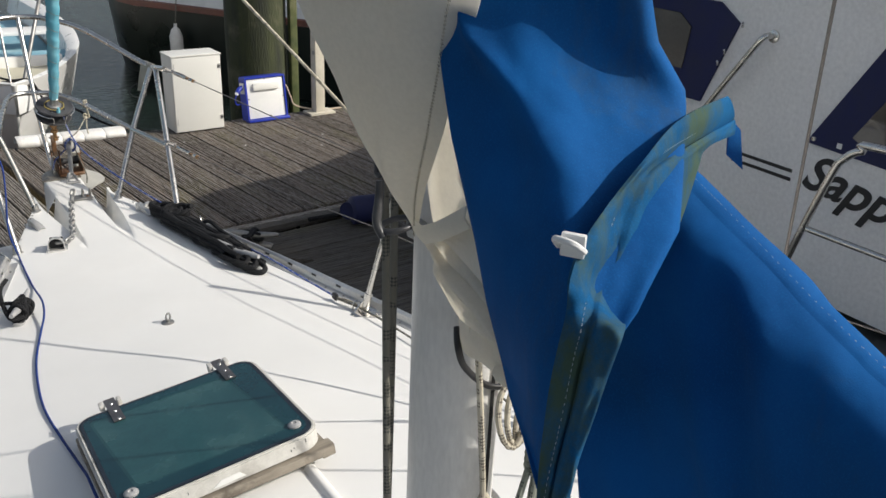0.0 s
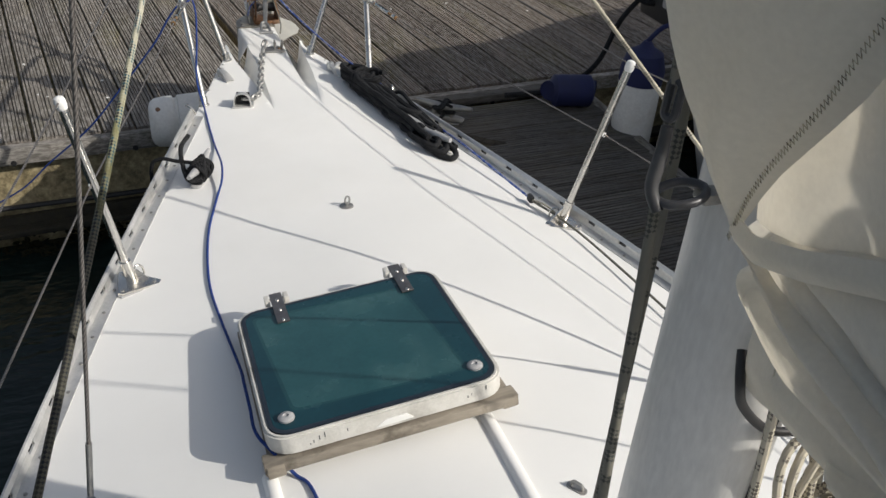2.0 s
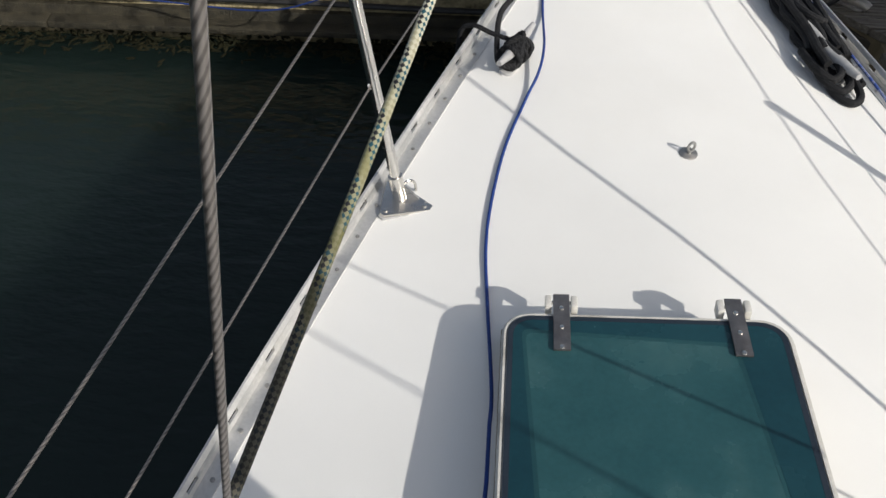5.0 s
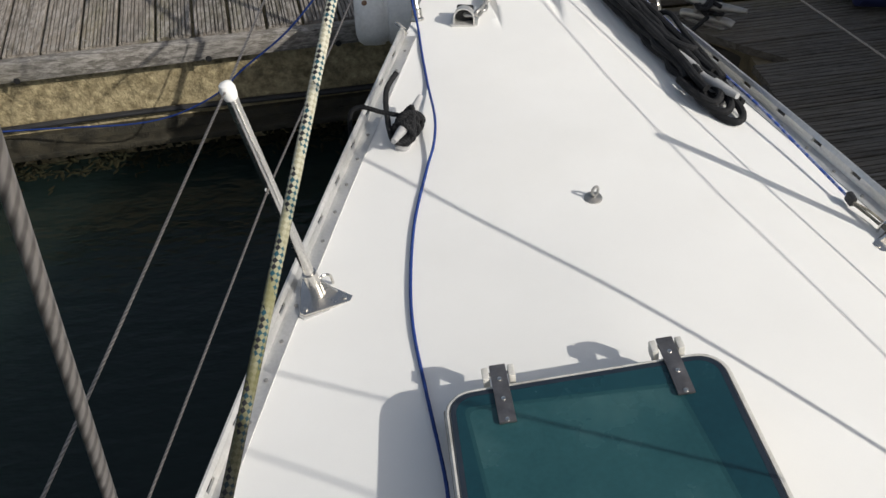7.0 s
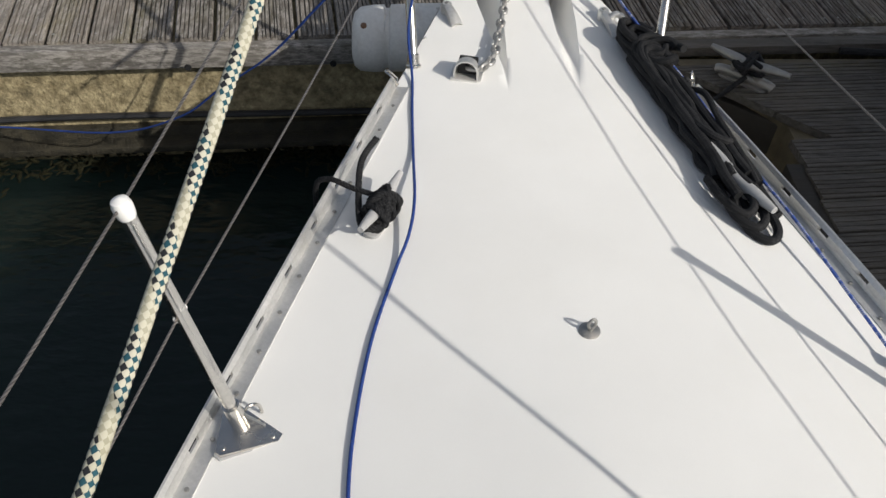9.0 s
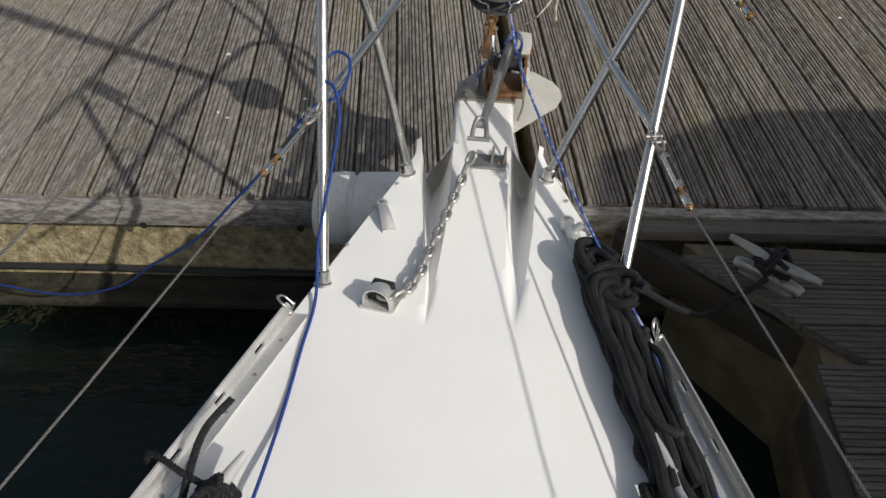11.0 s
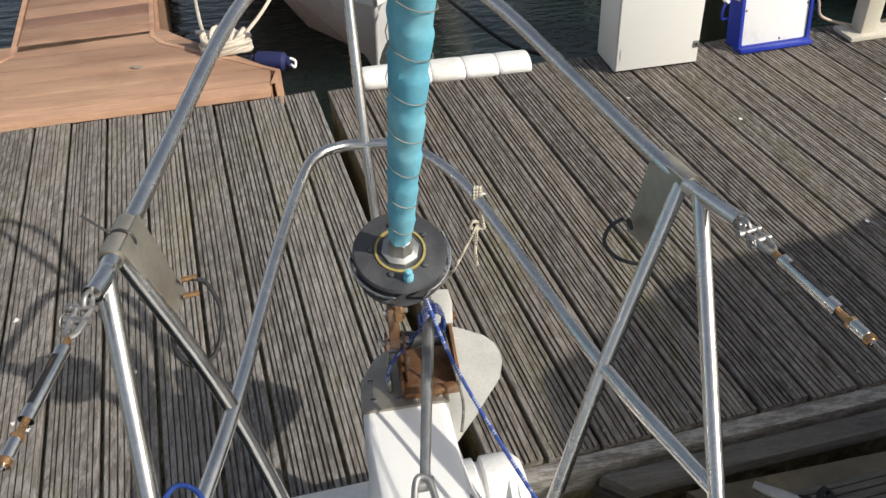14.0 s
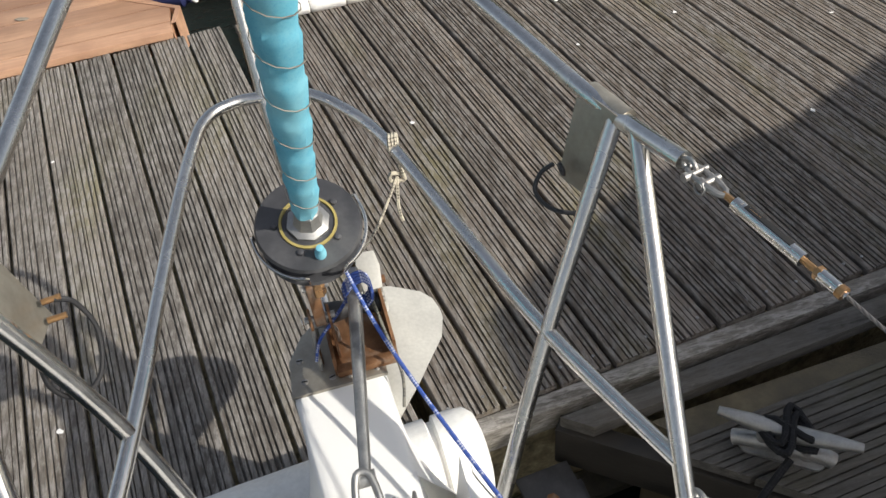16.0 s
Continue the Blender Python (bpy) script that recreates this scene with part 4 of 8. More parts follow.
# ---- pulpit ----
pulpit = thing("pulpit", (0, 1.5, 0.5), "polished stainless tube pulpit round the bow", "pulpit")
R = 0.0128
bases = {(-1, "f"): Vector((-0.195, 1.335, 0.0)), (1, "f"): Vector((0.162, 1.35, 0.0)), (-1, "a"): Vector((-0.333, 0.921, 0.0)), (1, "a"): Vector((0.326, 0.938, 0.0))}
for v in bases.values():
    v.z = deck_z(v.x, v.y)
tops = {(-1, "f"): Vector((-0.385, 1.478, 1.10)), (1, "f"): Vector((0.428, 1.575, 1.035)), (-1, "a"): Vector((-0.392, 1.43, 1.10)), (1, "a"): Vector((0.437, 1.53, 1.038))}
FT, FM = Vector((-0.028, 2.30, 1.184)), Vector((-0.028, 2.14, 0.826))
upper = [PT[-1][0] + Vector((0.004, 0.01, 0)), tops[(-1, "a")], tops[(-1, "f")], Vector((-0.335, 1.72, 1.118)), Vector((-0.27, 2.0, 1.15)), Vector((-0.21, 2.17, 1.17)), Vector((-0.125, 2.27, 1.182)), FT,
         Vector((0.075, 2.28, 1.178)), Vector((0.175, 2.19, 1.16)), Vector((0.25, 2.05, 1.135)), Vector((0.33, 1.83, 1.09)), Vector((0.395, 1.66, 1.05)), tops[(1, "f")], tops[(1, "a")], PT[1][0] + Vector((-0.002, 0.01, 0))]
part("upper_rail", tube(spline(upper, 6), R, 14), "steel", pulpit)
midrail = [bases[(-1, "a")].lerp(tops[(-1, "a")], 0.5), Vector((-0.285, 1.44, 0.82)), Vector((-0.222, 1.78, 0.826)), Vector((-0.17, 2.02, 0.828)), Vector((-0.135, 2.11, 0.828)), Vector((-0.08, 2.14, 0.828)), FM,
           Vector((0.045, 2.13, 0.822)), Vector((0.105, 2.08, 0.81)), Vector((0.165, 1.97, 0.795)), Vector((0.225, 1.73, 0.782)), Vector((0.289, 1.463, 0.77)), bases[(1, "a")].lerp(tops[(1, "a")], 0.48)]
part("middle_rail", tube(spline(midrail, 6), R * 0.92, 14), "steel", pulpit)
for s in (-1, 1):
    w = Vector((-0.287, 1.44, 0.82)) if s < 0 else Vector((0.289, 1.463, 0.77))
    leg = part("front_leg", tube(spline([bases[(s, "f")], w, tops[(s, "f")]], 6), R * 0.95, 14), "steel", pulpit)
    part("aft_leg", tube([bases[(s, "a")], tops[(s, "a")]], R, 14), "steel", pulpit)
    for k in ("f", "a"):
        b = bases[(s, k)]
        part("foot_flange", lathe([(0.021, -0.004), (0.021, 0.002), (0.0165, 0.005), (0.0155, 0.03), (0.0132, 0.032)], axis(b, b + Vector((0, 0, 1)).lerp((tops[(s, k)] - b).normalized(), 0.6)), 16), "steel", pulpit)
    lamp = tops[(s, "f")] + Vector((0, 0.015, 0))
    ax = (upper[3] - upper[1]).normalized() if s < 0 else (upper[12] - upper[14]).normalized()
    plate = [lamp + ax * 0.045 + Vector((0, 0, R)), lamp - ax * 0.03 + Vector((0, 0, R)), lamp - ax * 0.02 + Vector((-s * 0.045, 0, -0.115)), lamp + ax * 0.03 + Vector((-s * 0.045, 0, -0.12))]
    bm = bmesh.new()
    inn = Vector((-s * 0.016, 0, 0))
    bm.faces.new([bm.verts.new(plate[0] + inn), bm.verts.new(plate[1] + inn), bm.verts.new(plate[2] + inn * 0.6), bm.verts.new(plate[3] + inn * 0.6)])
    bm = thick(bm, 0.004)
    bracket = part("light_bracket", join(bm, bar(plate[0] - Vector((0, 0, R)), plate[1] - Vector((0, 0, R)), R + 0.004, 14)), "plate", pulpit, "bent stained-steel lamp bracket")
    cc = (plate[2] + plate[3]) / 2 + inn
    k = 1.0 if s < 0 else 0.25
    loop = [cc + Vector((-s * 0.012, 0.016, 0.03)), cc + Vector((-s * 0.03, 0.02, 0.015)), cc + Vector((-s * 0.042, 0.01, -0.03 * k)), cc + Vector((-s * 0.03, -0.02, -0.075 * k)), cc + Vector((s * 0.0, -0.04, -0.085 * k)), cc + Vector((s * 0.02, -0.045, -0.05 * k)), cc + Vector((s * 0.018, -0.03, 0.0))]
    part("cable", tube(spline(loop, 6), 0.0034, 8), "black", bracket)
    if s < 0:
        for dz, dy in ((0.03, 0.016), (0.01, 0.004)):
            part("cable_clip", bar(cc + Vector((-0.002, dy, dz)), cc + Vector((0.02, dy + 0.003, dz)), 0.004, 8), "bronze", bracket)
        part("lamp_housing", lathe([(0.001, 0.0), (0.014, 0.004), (0.018, 0.016), (0.018, 0.05), (0.012, 0.06)], Matrix.Translation((-0.366, 1.505, 0.985)), 16), "black", bracket, "black lamp housing")
    else:
        part("grommet", ring_about(cc + Vector((-0.006, 0.0, 0.03)), Vector((0, 1, 0)), Vector((1, 0, 0.2)), 0.008, 0.008, 0.003), "black", bracket)
part("front_post", tube(spline([FT, FM, Vector((-0.02, 2.02, 0.55)), Vector((-0.012, 1.9, 0.46))], 6), R * 0.9, 14), "steel", pulpit)
tie = tops[(-1, "f")] + Vector((0.004, 0.02, 0))
ring = [tie + Vector((math.cos(a) * 0.017, 0.003 * math.sin(a), math.sin(a) * 0.017)) for a in np.linspace(0, 2 * math.pi, 14)[:-1]]
solo("cable_tie", join(tube(ring, 0.003, 6, True), tube([tie + Vector((-0.01, 0, 0.016)), tie + Vector((-0.04, 0.005, 0.045))], 0.0018, 6)), "black", tie, "black cable tie round the pulpit rail", "cable tie")


# ---- bow fittings ----
stem = thing("stem_head_fitting", (0, 1.68, 0.5), "stainless stem head plate with rusty forestay cheeks", "stem fitting")
part("stem_plate", prism([(-0.107, 1.678), (0.067, 1.678), (0.072, 1.76), (0.048, 1.83), (0.004, 1.858), (-0.035, 1.846), (-0.072, 1.812), (-0.101, 1.76)], 0.499, 0.506, None, 0.002), "plate", stem, "worn stainless stem plate")
part("plate_apron", thick(grid([[Vector((-0.107 + 0.087 * u * u * (1 - 0.0 * u), 1.68 + 0.17 * u, 0.505 - d)) for d in (0.0, 0.02, 0.05)] for u in np.linspace(0, 1, 8)]), 0.003), "plate", stem)
for x, y in ((-0.08, 1.705), (-0.03, 1.70), (-0.082, 1.755), (0.0, 1.695), (0.05, 1.695)):
    sc = part("screw", lathe([(0.0075, 0), (0.0065, 0.002), (0.002, 0.003)], Matrix.Translation((x, y, 0.505)), 10), "dullsteel", stem)
    part("screw_slot", block((x, y, 0.5084), (0.011, 0.0016, 0.0012), 0, Matrix.Rotation(0.6 + 9 * x, 4, "Z")), "dark", sc)
for x, h in ((-0.02, 0.062), (0.091, 0.074)):
    part("cheek", prism([(1.70, 0.505), (1.835, 0.505), (1.84, 0.505 + h), (1.80, 0.512 + h), (1.71, 0.505 + 0.6 * h)], -0.003, 0.003, Matrix(((0, 0, 1, x), (1, 0, 0, 0), (0, 1, 0, 0), (0, 0, 0, 1))), 0.001), "rust", stem, "rust-stained cheek plate")
part("tray", block((0.036, 1.702, 0.514), (0.112, 0.02, 0.016), 0.004), "rust", stem, "rust-stained roller tray")
part("tray_floor", block((0.036, 1.77, 0.508), (0.106, 0.12, 0.004), 0.001), "rust", stem)
part("roller", lathe([(0.006, -0.05), (0.022, -0.05), (0.018, -0.02), (0.012, 0.0), (0.018, 0.02), (0.022, 0.05), (0.006, 0.05)], axis(Vector((0.036, 1.815, 0.548)), Vector((1.0, 1.815, 0.548))), 18), "black", stem)
part("roller_pin", bar((-0.028, 1.815, 0.548), (0.099, 1.815, 0.548), 0.006, 10), "dullsteel", stem)
for x in (-0.042, -0.008):
    part("forestay_tang", block((x, 1.748, 0.565), (0.005, 0.028, 0.13), 0.002), "rust", stem, "rust-stained forestay tang")
part("tang_foot", tube(spline([(-0.045, 1.722, 0.508), (-0.046, 1.724, 0.56), (-0.042, 1.735, 0.6)], 5), 0.0045, 8), "dullsteel", stem)
part("u_bolt", tube(spline([(-0.04, 1.80, 0.508), (-0.038, 1.795, 0.54), (-0.02, 1.785, 0.552), (-0.004, 1.78, 0.54), (-0.002, 1.778, 0.508)], 5), 0.0045, 8), "dullsteel", stem)
part("forestay_link", block((-0.025, 1.746, 0.655), (0.02, 0.022, 0.1), 0.004), "rust", stem)
part("clevis_pin", bar((-0.052, 1.748, 0.615), (0.002, 1.748, 0.615), 0.0065, 12), "dullsteel", stem)
part("clevis_pin", bar((-0.042, 1.744, 0.695), (0.004, 1.744, 0.695), 0.0055, 12), "dullsteel", stem)
part("split_ring", ring_about(Vector((-0.056, 1.748, 0.612)), Vector((0, 0.3, 1)), Vector((1, 0, 0)), 0.012, 0.01, 0.0014), "steel", stem)
part("forestay_toggle", lathe([(0.013, 0.68), (0.013, 0.70), (0.009, 0.705), (0.009, 0.715), (0.017, 0.72), (0.017, 0.732), (0.012, 0.736), (0.012, 0.744), (0.018, 0.748), (0.018, 0.765), (0.012, 0.772), (0.012, 0.80)], Matrix.Translation((-0.014, 1.742, 0)), 6), "bronze", stem, "bronze-coloured toggle nuts", sharp=20)

STAY0, STAY1 = Vector((-0.005, 1.742, 0.80)), Vector((0.149, 0.497, 4.0))
sd = (STAY1 - STAY0).normalized()
FM2 = axis(STAY0, STAY1)
furler = thing("furling_drum", STAY0, "dark grey furling drum with wire line guards", "furling drum")
part("lower_flange", lathe([(0.02, -0.004), (0.076, -0.004), (0.079, 0.0), (0.076, 0.005), (0.02, 0.005)], FM2, 32), "drum", furler)
part("spool", lathe([(0.03, 0.0), (0.03, 0.055)], FM2, 24), "drum", furler)
part("upper_flange", lathe([(0.02, 0.05), (0.08, 0.05), (0.083, 0.054), (0.08, 0.06), (0.05, 0.0605), (0.02, 0.0605)], FM2, 36), "drum", furler, "dusty dark grey upper flange")
part("bearing_ring", lathe([(0.045, 0.058), (0.045, 0.0635), (0.041, 0.064), (0.040, 0.058)], FM2, 28), "grease", furler, "yellowed grease ring")
part("hub", lathe([(0.034, 0.058), (0.034, 0.066), (0.024, 0.07), (0.02, 0.085), (0.02, 0.10), (0.014, 0.105)], FM2, 8), "dullsteel", furler, "grey hexagonal hub", sharp=20)
for k in range(5):
    a = 2 * math.pi * k / 5 + 0.4
    part("bolt", lathe([(0.0055, 0), (0.005, 0.005), (0.002, 0.006)], FM2 @ Matrix.Translation((0.052 * math.cos(a), 0.052 * math.sin(a), 0.060)), 8), "drum", furler)
part("shackle_bolt", lathe([(0.009, 0), (0.009, 0.01), (0.006, 0.014), (0.006, 0.024), (0.001, 0.026)], FM2 @ Matrix.Translation((0.0, -0.058, 0.06)), 12), "teal", furler, "blue and white bolt head")
for k, (a0, a1) in enumerate(((-70, 20), (170, 250))):
    pts = [FM2 @ Vector((0.088 * math.cos(radians(a)), 0.088 * math.sin(radians(a)), 0.045)) for a in np.linspace(a0, a1, 10)]
    for end, a in ((0, a0), (-1, a1)):
        foot = FM2 @ Vector((0.074 * math.cos(radians(a)), 0.074 * math.sin(radians(a)), -0.006))
        pts = [foot] + pts if end == 0 else pts + [foot]
    part("line_guard", tube(spline(pts, 3), 0.0028, 8), "steel", furler)


def furled():
    """The genoa rolled on its stay: overlapping turns of the sun strip, a step at each turn."""
    bm = bmesh.new()
    rings = []
    n, segs, turn = 340, 22, 0.082
    uvs = []
    for i in range(n):
        s = 0.10 + 2.9 * i / (n - 1)
        base = lerp(s, (0.10, 0.16, 0.3, 0.8, 1.6, 3.0), (0.019, 0.0225, 0.025, 0.032, 0.042, 0.055))
        row = []
        for j in range(segs):
            a = 2 * math.pi * j / segs
            ph = (s / turn + j / segs) % 1.0
            r = base * (0.925 + 0.13 * ph ** 1.4) + 0.0022 * noise.noise(Vector((2.2 * math.cos(a), 2.2 * math.sin(a), s * 20)))
            row.append(FM2 @ Vector((r * math.cos(a), r * math.sin(a) * 0.92, s)))
        rings.append(row)
    return grid(rings, True)


genoa = thing("furled_headsail", STAY0 + sd * 0.1, "headsail furled on its stay under a faded teal sun strip", "sail")
part("sun_strip", furled(), "teal", genoa, "faded teal canvas wound in overlapping turns", sharp=30)
part("foil", tube([STAY0 + sd * 0.06, STAY0 + sd * 0.16], 0.0125, 12), "alu", genoa)
st = bmesh.new()
for k in range(34):
    s0 = 0.115 + 0.082 * k
    pts = []
    for q in range(14):
        u = q / 13
        s = s0 + 0.082 * u
        base = lerp(s, (0.10, 0.16, 0.3, 0.8, 1.6, 3.0), (0.019, 0.0225, 0.025, 0.032, 0.042, 0.055)) * 1.06 + 0.0008
        a = -2 * math.pi * u
        pts.append(FM2 @ Vector((base * math.cos(a), base * math.sin(a) * 0.92, s + 0.006)))
    st = join(st, tube(pts, 0.0008, 4, caps=False))
part("stitching", st, "timber", genoa, "yellowed stitching")

# anchor: shank along the stem, flat blade hanging over the bow on starboard
anchor = thing("anchor", (0.02, 1.55, 0.53), "galvanised plough anchor lashed on the bow roller", "anchor")
SH0, SH1 = Vector((-0.014, 1.425, 0.592)), Vector((0.05, 1.80, 0.642))
SHL = (SH1 - SH0).length
shank = bmesh.new()
rings = []
for u in np.linspace(0, 1, 9):  # a flat bar that deepens towards the crown, with rounded edges
    w, d = 0.0085 + 0.0035 * u, 0.012 + 0.014 * u
    rings.append([shank.verts.new((w * math.copysign(abs(math.cos(a)) ** 0.5, math.cos(a)), d * math.copysign(abs(math.sin(a)) ** 0.5, math.sin(a)), SHL * u)) for a in np.linspace(0, 2 * math.pi, 17)[:-1]])
for a, b in zip(rings, rings[1:]):
    for k in range(16):
        shank.faces.new((a[k], a[(k + 1) % 16], b[(k + 1) % 16], b[k]))
shank.faces.new(rings[0][::-1])
shank.faces.new(rings[-1])
shank.transform(axis(SH0, SH1))
part("shank", shank, "dullsteel", anchor, "galvanised anchor shank")
part("crown", prism([(-0.016, -0.045), (0.02, -0.045), (0.026, 0.0), (0.022, 0.03), (-0.014, 0.034), (-0.02, 0.0)], -0.014, 0.02, Matrix.Translation((0.078, 1.855, 0.592)) @ Matrix.Rotation(0.5, 4, "X"), 0.006), "galv", anchor, "pale crown of the anchor")
part("hinge_bolt", bar((0.05, 1.84, 0.575), (0.108, 1.84, 0.575), 0.008, 10), "rust", anchor)
part("fluke_arm", tube(spline([(0.07, 1.86, 0.58), (0.085, 1.875, 0.53), (0.09, 1.86, 0.47)], 5), lambda u: 0.013 + 0.006 * u, 12), "galv", anchor)
blade = []
for y in np.linspace(1.925, 1.625, 19):
    r_ = lerp(y, (1.625, 1.69, 1.79, 1.85, 1.89, 1.915, 1.925), (0.07, 0.122, 0.19, 0.208, 0.2, 0.17, 0.12))
    blade.append([Vector((x, y, 0.465 - 0.1 * (1.925 - y) - 1.6 * (x - 0.05) ** 2)) for x in np.linspace(0.05, r_, 9)])
part("fluke", thick(grid(blade), 0.006), "galv", anchor, "pale galvanised fluke", sharp=60)
part("stock_lug", lathe([(0.012, -0.016), (0.012, 0.016)], axis(SH0, SH0 + Vector((1, 0, 0))), 14), "dullsteel", anchor)


def link(c, d, n, L=0.041, W=0.027, r=0.0057):
    """One chain link about c, long axis d, flat normal n."""
    d, n = Vector(d).normalized(), Vector(n).normalized()
    s = d.cross(n).normalized()
    pts = []
    for k in range(16):
        a = 2 * math.pi * k / 16
        x, y = math.cos(a), math.sin(a)
        pts.append(Vector(c) + d * ((L - W) / 2 * (1 if x > 0 else -1) + W / 2 * x - r * x) + s * (W / 2 - r) * y)
    return tube(pts, r, 8, True)


chain = thing("anchor_chain", (-0.1, 1.1, 0.5), "galvanised anchor chain from shackle to deck pipe", "chain")
cp = spline([(-0.022, 1.352, 0.57), (-0.04, 1.325, 0.535), (-0.055, 1.275, 0.513), (-0.073, 1.185, 0.507), (-0.09, 1.09, 0.506), (-0.108, 0.996, 0.506), (-0.118, 0.935, 0.508), (-0.138, 0.882, 0.51), (-0.165, 0.853, 0.514), (-0.2, 0.86, 0.512)], 20)
acc, k, prev = 0.0, 0, cp[0]
for q in cp[1:]:
    acc += (q - prev).length
    if acc >= 0.0315:
        d = (q - prev)
        nrm = Vector((0, 0, 1)) if k % 2 == 0 else d.normalized().cross(Vector((0, 0, 1)))
        nrm = (nrm + Vector((0.3, 0.1, 0.15 * (-1) ** k)) * 0.4).normalized()
        nrm = (nrm - d.normalized() * nrm.dot(d.normalized())).normalized()
        part("link", link(q, d, nrm), "dullsteel", chain)
        acc, k = 0.0, k + 1
    prev = q
sh = thing("shackle", (-0.005, 1.38, 0.55), "galvanised bow shackle joining chain and anchor", "shackle")
c0 = Vector((-0.018, 1.395, 0.588))
part("bow", tube(spline([c0 + Vector((-0.017, -0.025, -0.005)), c0 + Vector((-0.017, 0.0, 0.005)), c0 + Vector((-0.008, 0.032, 0.018)), c0 + Vector((0.01, 0.03, 0.016)), c0 + Vector((0.017, 0.0, 0.004)), c0 + Vector((0.017, -0.025, -0.006))], 5), 0.006, 10), "dullsteel", sh)
part("pin", bar(c0 + Vector((-0.03, -0.025, -0.006)), c0 + Vector((0.028, -0.025, -0.006)), 0.0062, 10), "dullsteel", sh)

cc = thing("chain_stopper", (0.02, 1.32, 0.49), "galvanised chain stopper bracket on the foredeck", "bracket")
part("plate", block((0.012, 1.392, 0.497), (0.088, 0.056, 0.008), 0.002), "dullsteel", cc)
for x in (0.018, 0.05):
    part("lug", block((x, 1.40, 0.514), (0.006, 0.04, 0.036), 0.003, Matrix.Rotation(radians(8), 4, "Y")), "dullsteel", cc)
part("bolt", lathe([(0.007, 0), (0.006, 0.004), (0.001, 0.005)], Matrix.Translation((0.036, 1.388, 0.501)), 8), "rust", cc)

hawse = thing("chain_pipe", (-0.195, 0.87, 0.485), "weathered grey cowl over the chain pipe", "chain pipe")
HZ = deck_z(-0.195, 0.87)
HQ = Matrix.Translation((-0.193, 0.872, HZ)) @ Matrix.Rotation(radians(-12), 4, "Z")
part("base", prism(rounded(0.082, 0.07, 0.01), -0.002, 0.006, HQ, 0.002), "alu", hawse)
shell = []
for u in np.linspace(0, 1, 8):
    y = -0.03 + 0.062 * u
    hgt, w = 0.058 * (1 - 0.75 * u ** 3), 0.033 * (1 - 0.25 * u ** 2)
    shell.append([HQ @ Vector((w * math.cos(a), y, max(0.004, hgt * math.sin(a) ** 0.55))) for a in np.linspace(0.001, math.pi - 0.001, 13)])
part("cowl", thick(grid(shell), 0.004), "alu", hawse, "weathered grey cowl", sharp=60)
part("throat", block(HQ @ Vector((0, 0.008, 0.024)), (0.05, 0.035, 0.036), 0.004, HQ.to_3x3().to_4x4()), "dark", hawse)


def fairlead(front, foot, horns):
    """A low alloy bow chock: a bolted boss with a lip that curls down to the deck."""
    fz, gz = deck_z(*front), deck_z(*foot)
    f = thing("fairlead", (front[0], front[1], fz), "weathered alloy fairlead at the deck edge", "fairlead", "fairleads")
    a, b = Vector((*front, fz)), Vector((*foot, gz))
    d = (b - a).normalized()
    sd_ = Vector((-d.y, d.x, 0))
    rows = []
    for u in np.linspace(0, 1, 10):
        c = a.lerp(b, u) + Vector((0, 0, 0.024 * (1 - u ** 2.2) + 0.003))
        w = 0.011 + 0.006 * u
        rows.append([c + sd_ * w * v + Vector((0, 0, 0.006 * math.cos(v * 1.5) - 0.016 * (abs(v) > 0.99))) for v in (-1.0, -0.98, -0.6, 0, 0.6, 0.98, 1.0)])
    part("lip", thick(grid(rows), 0.004), "alu", f, sharp=50)
    boss = part("boss", lathe([(0.016, -0.002), (0.016, 0.026), (0.013, 0.031), (0.0, 0.031)], Matrix.Translation(a), 16), "alu", f)
    part("bolt", lathe([(0.006, 0), (0.005, 0.003), (0.0, 0.004)], Matrix.Translation(a + Vector((0, 0, 0.0315))), 8), "dullsteel", boss)
    for k in range(horns):
        h0 = a.lerp(b, 0.35) + Vector((0.004, 0, 0.02))
        part("horn", tube(spline([h0, h0 + Vector((0.012, 0.004, 0.014)), h0 + Vector((0.03, -0.002, 0.012)), h0 + Vector((0.038, -0.008, 0.0))], 5), lambda u: 0.011 - 0.004 * u, 10), "alu", f)
    return f


fairlead((-0.238, 1.178), (-0.21, 1.105), 0)
fairlead((0.212, 1.166), (0.243, 1.07), 1)
for x, y in ((-0.25, 1.20), (-0.205, 1.29), (-0.29, 1.05), (0.2, 1.27), (0.235, 1.19)):
    solo("deck_screw", lathe([(0.006, 0), (0.005, 0.003), (0.001, 0.004)], Matrix.Translation((x + math.copysign(0.012, x), y, deck_z(x, y))), 8), "alu", (x, y, deck_z(x, y)), "small domed deck edge screw", "screw", "deck edge screws")


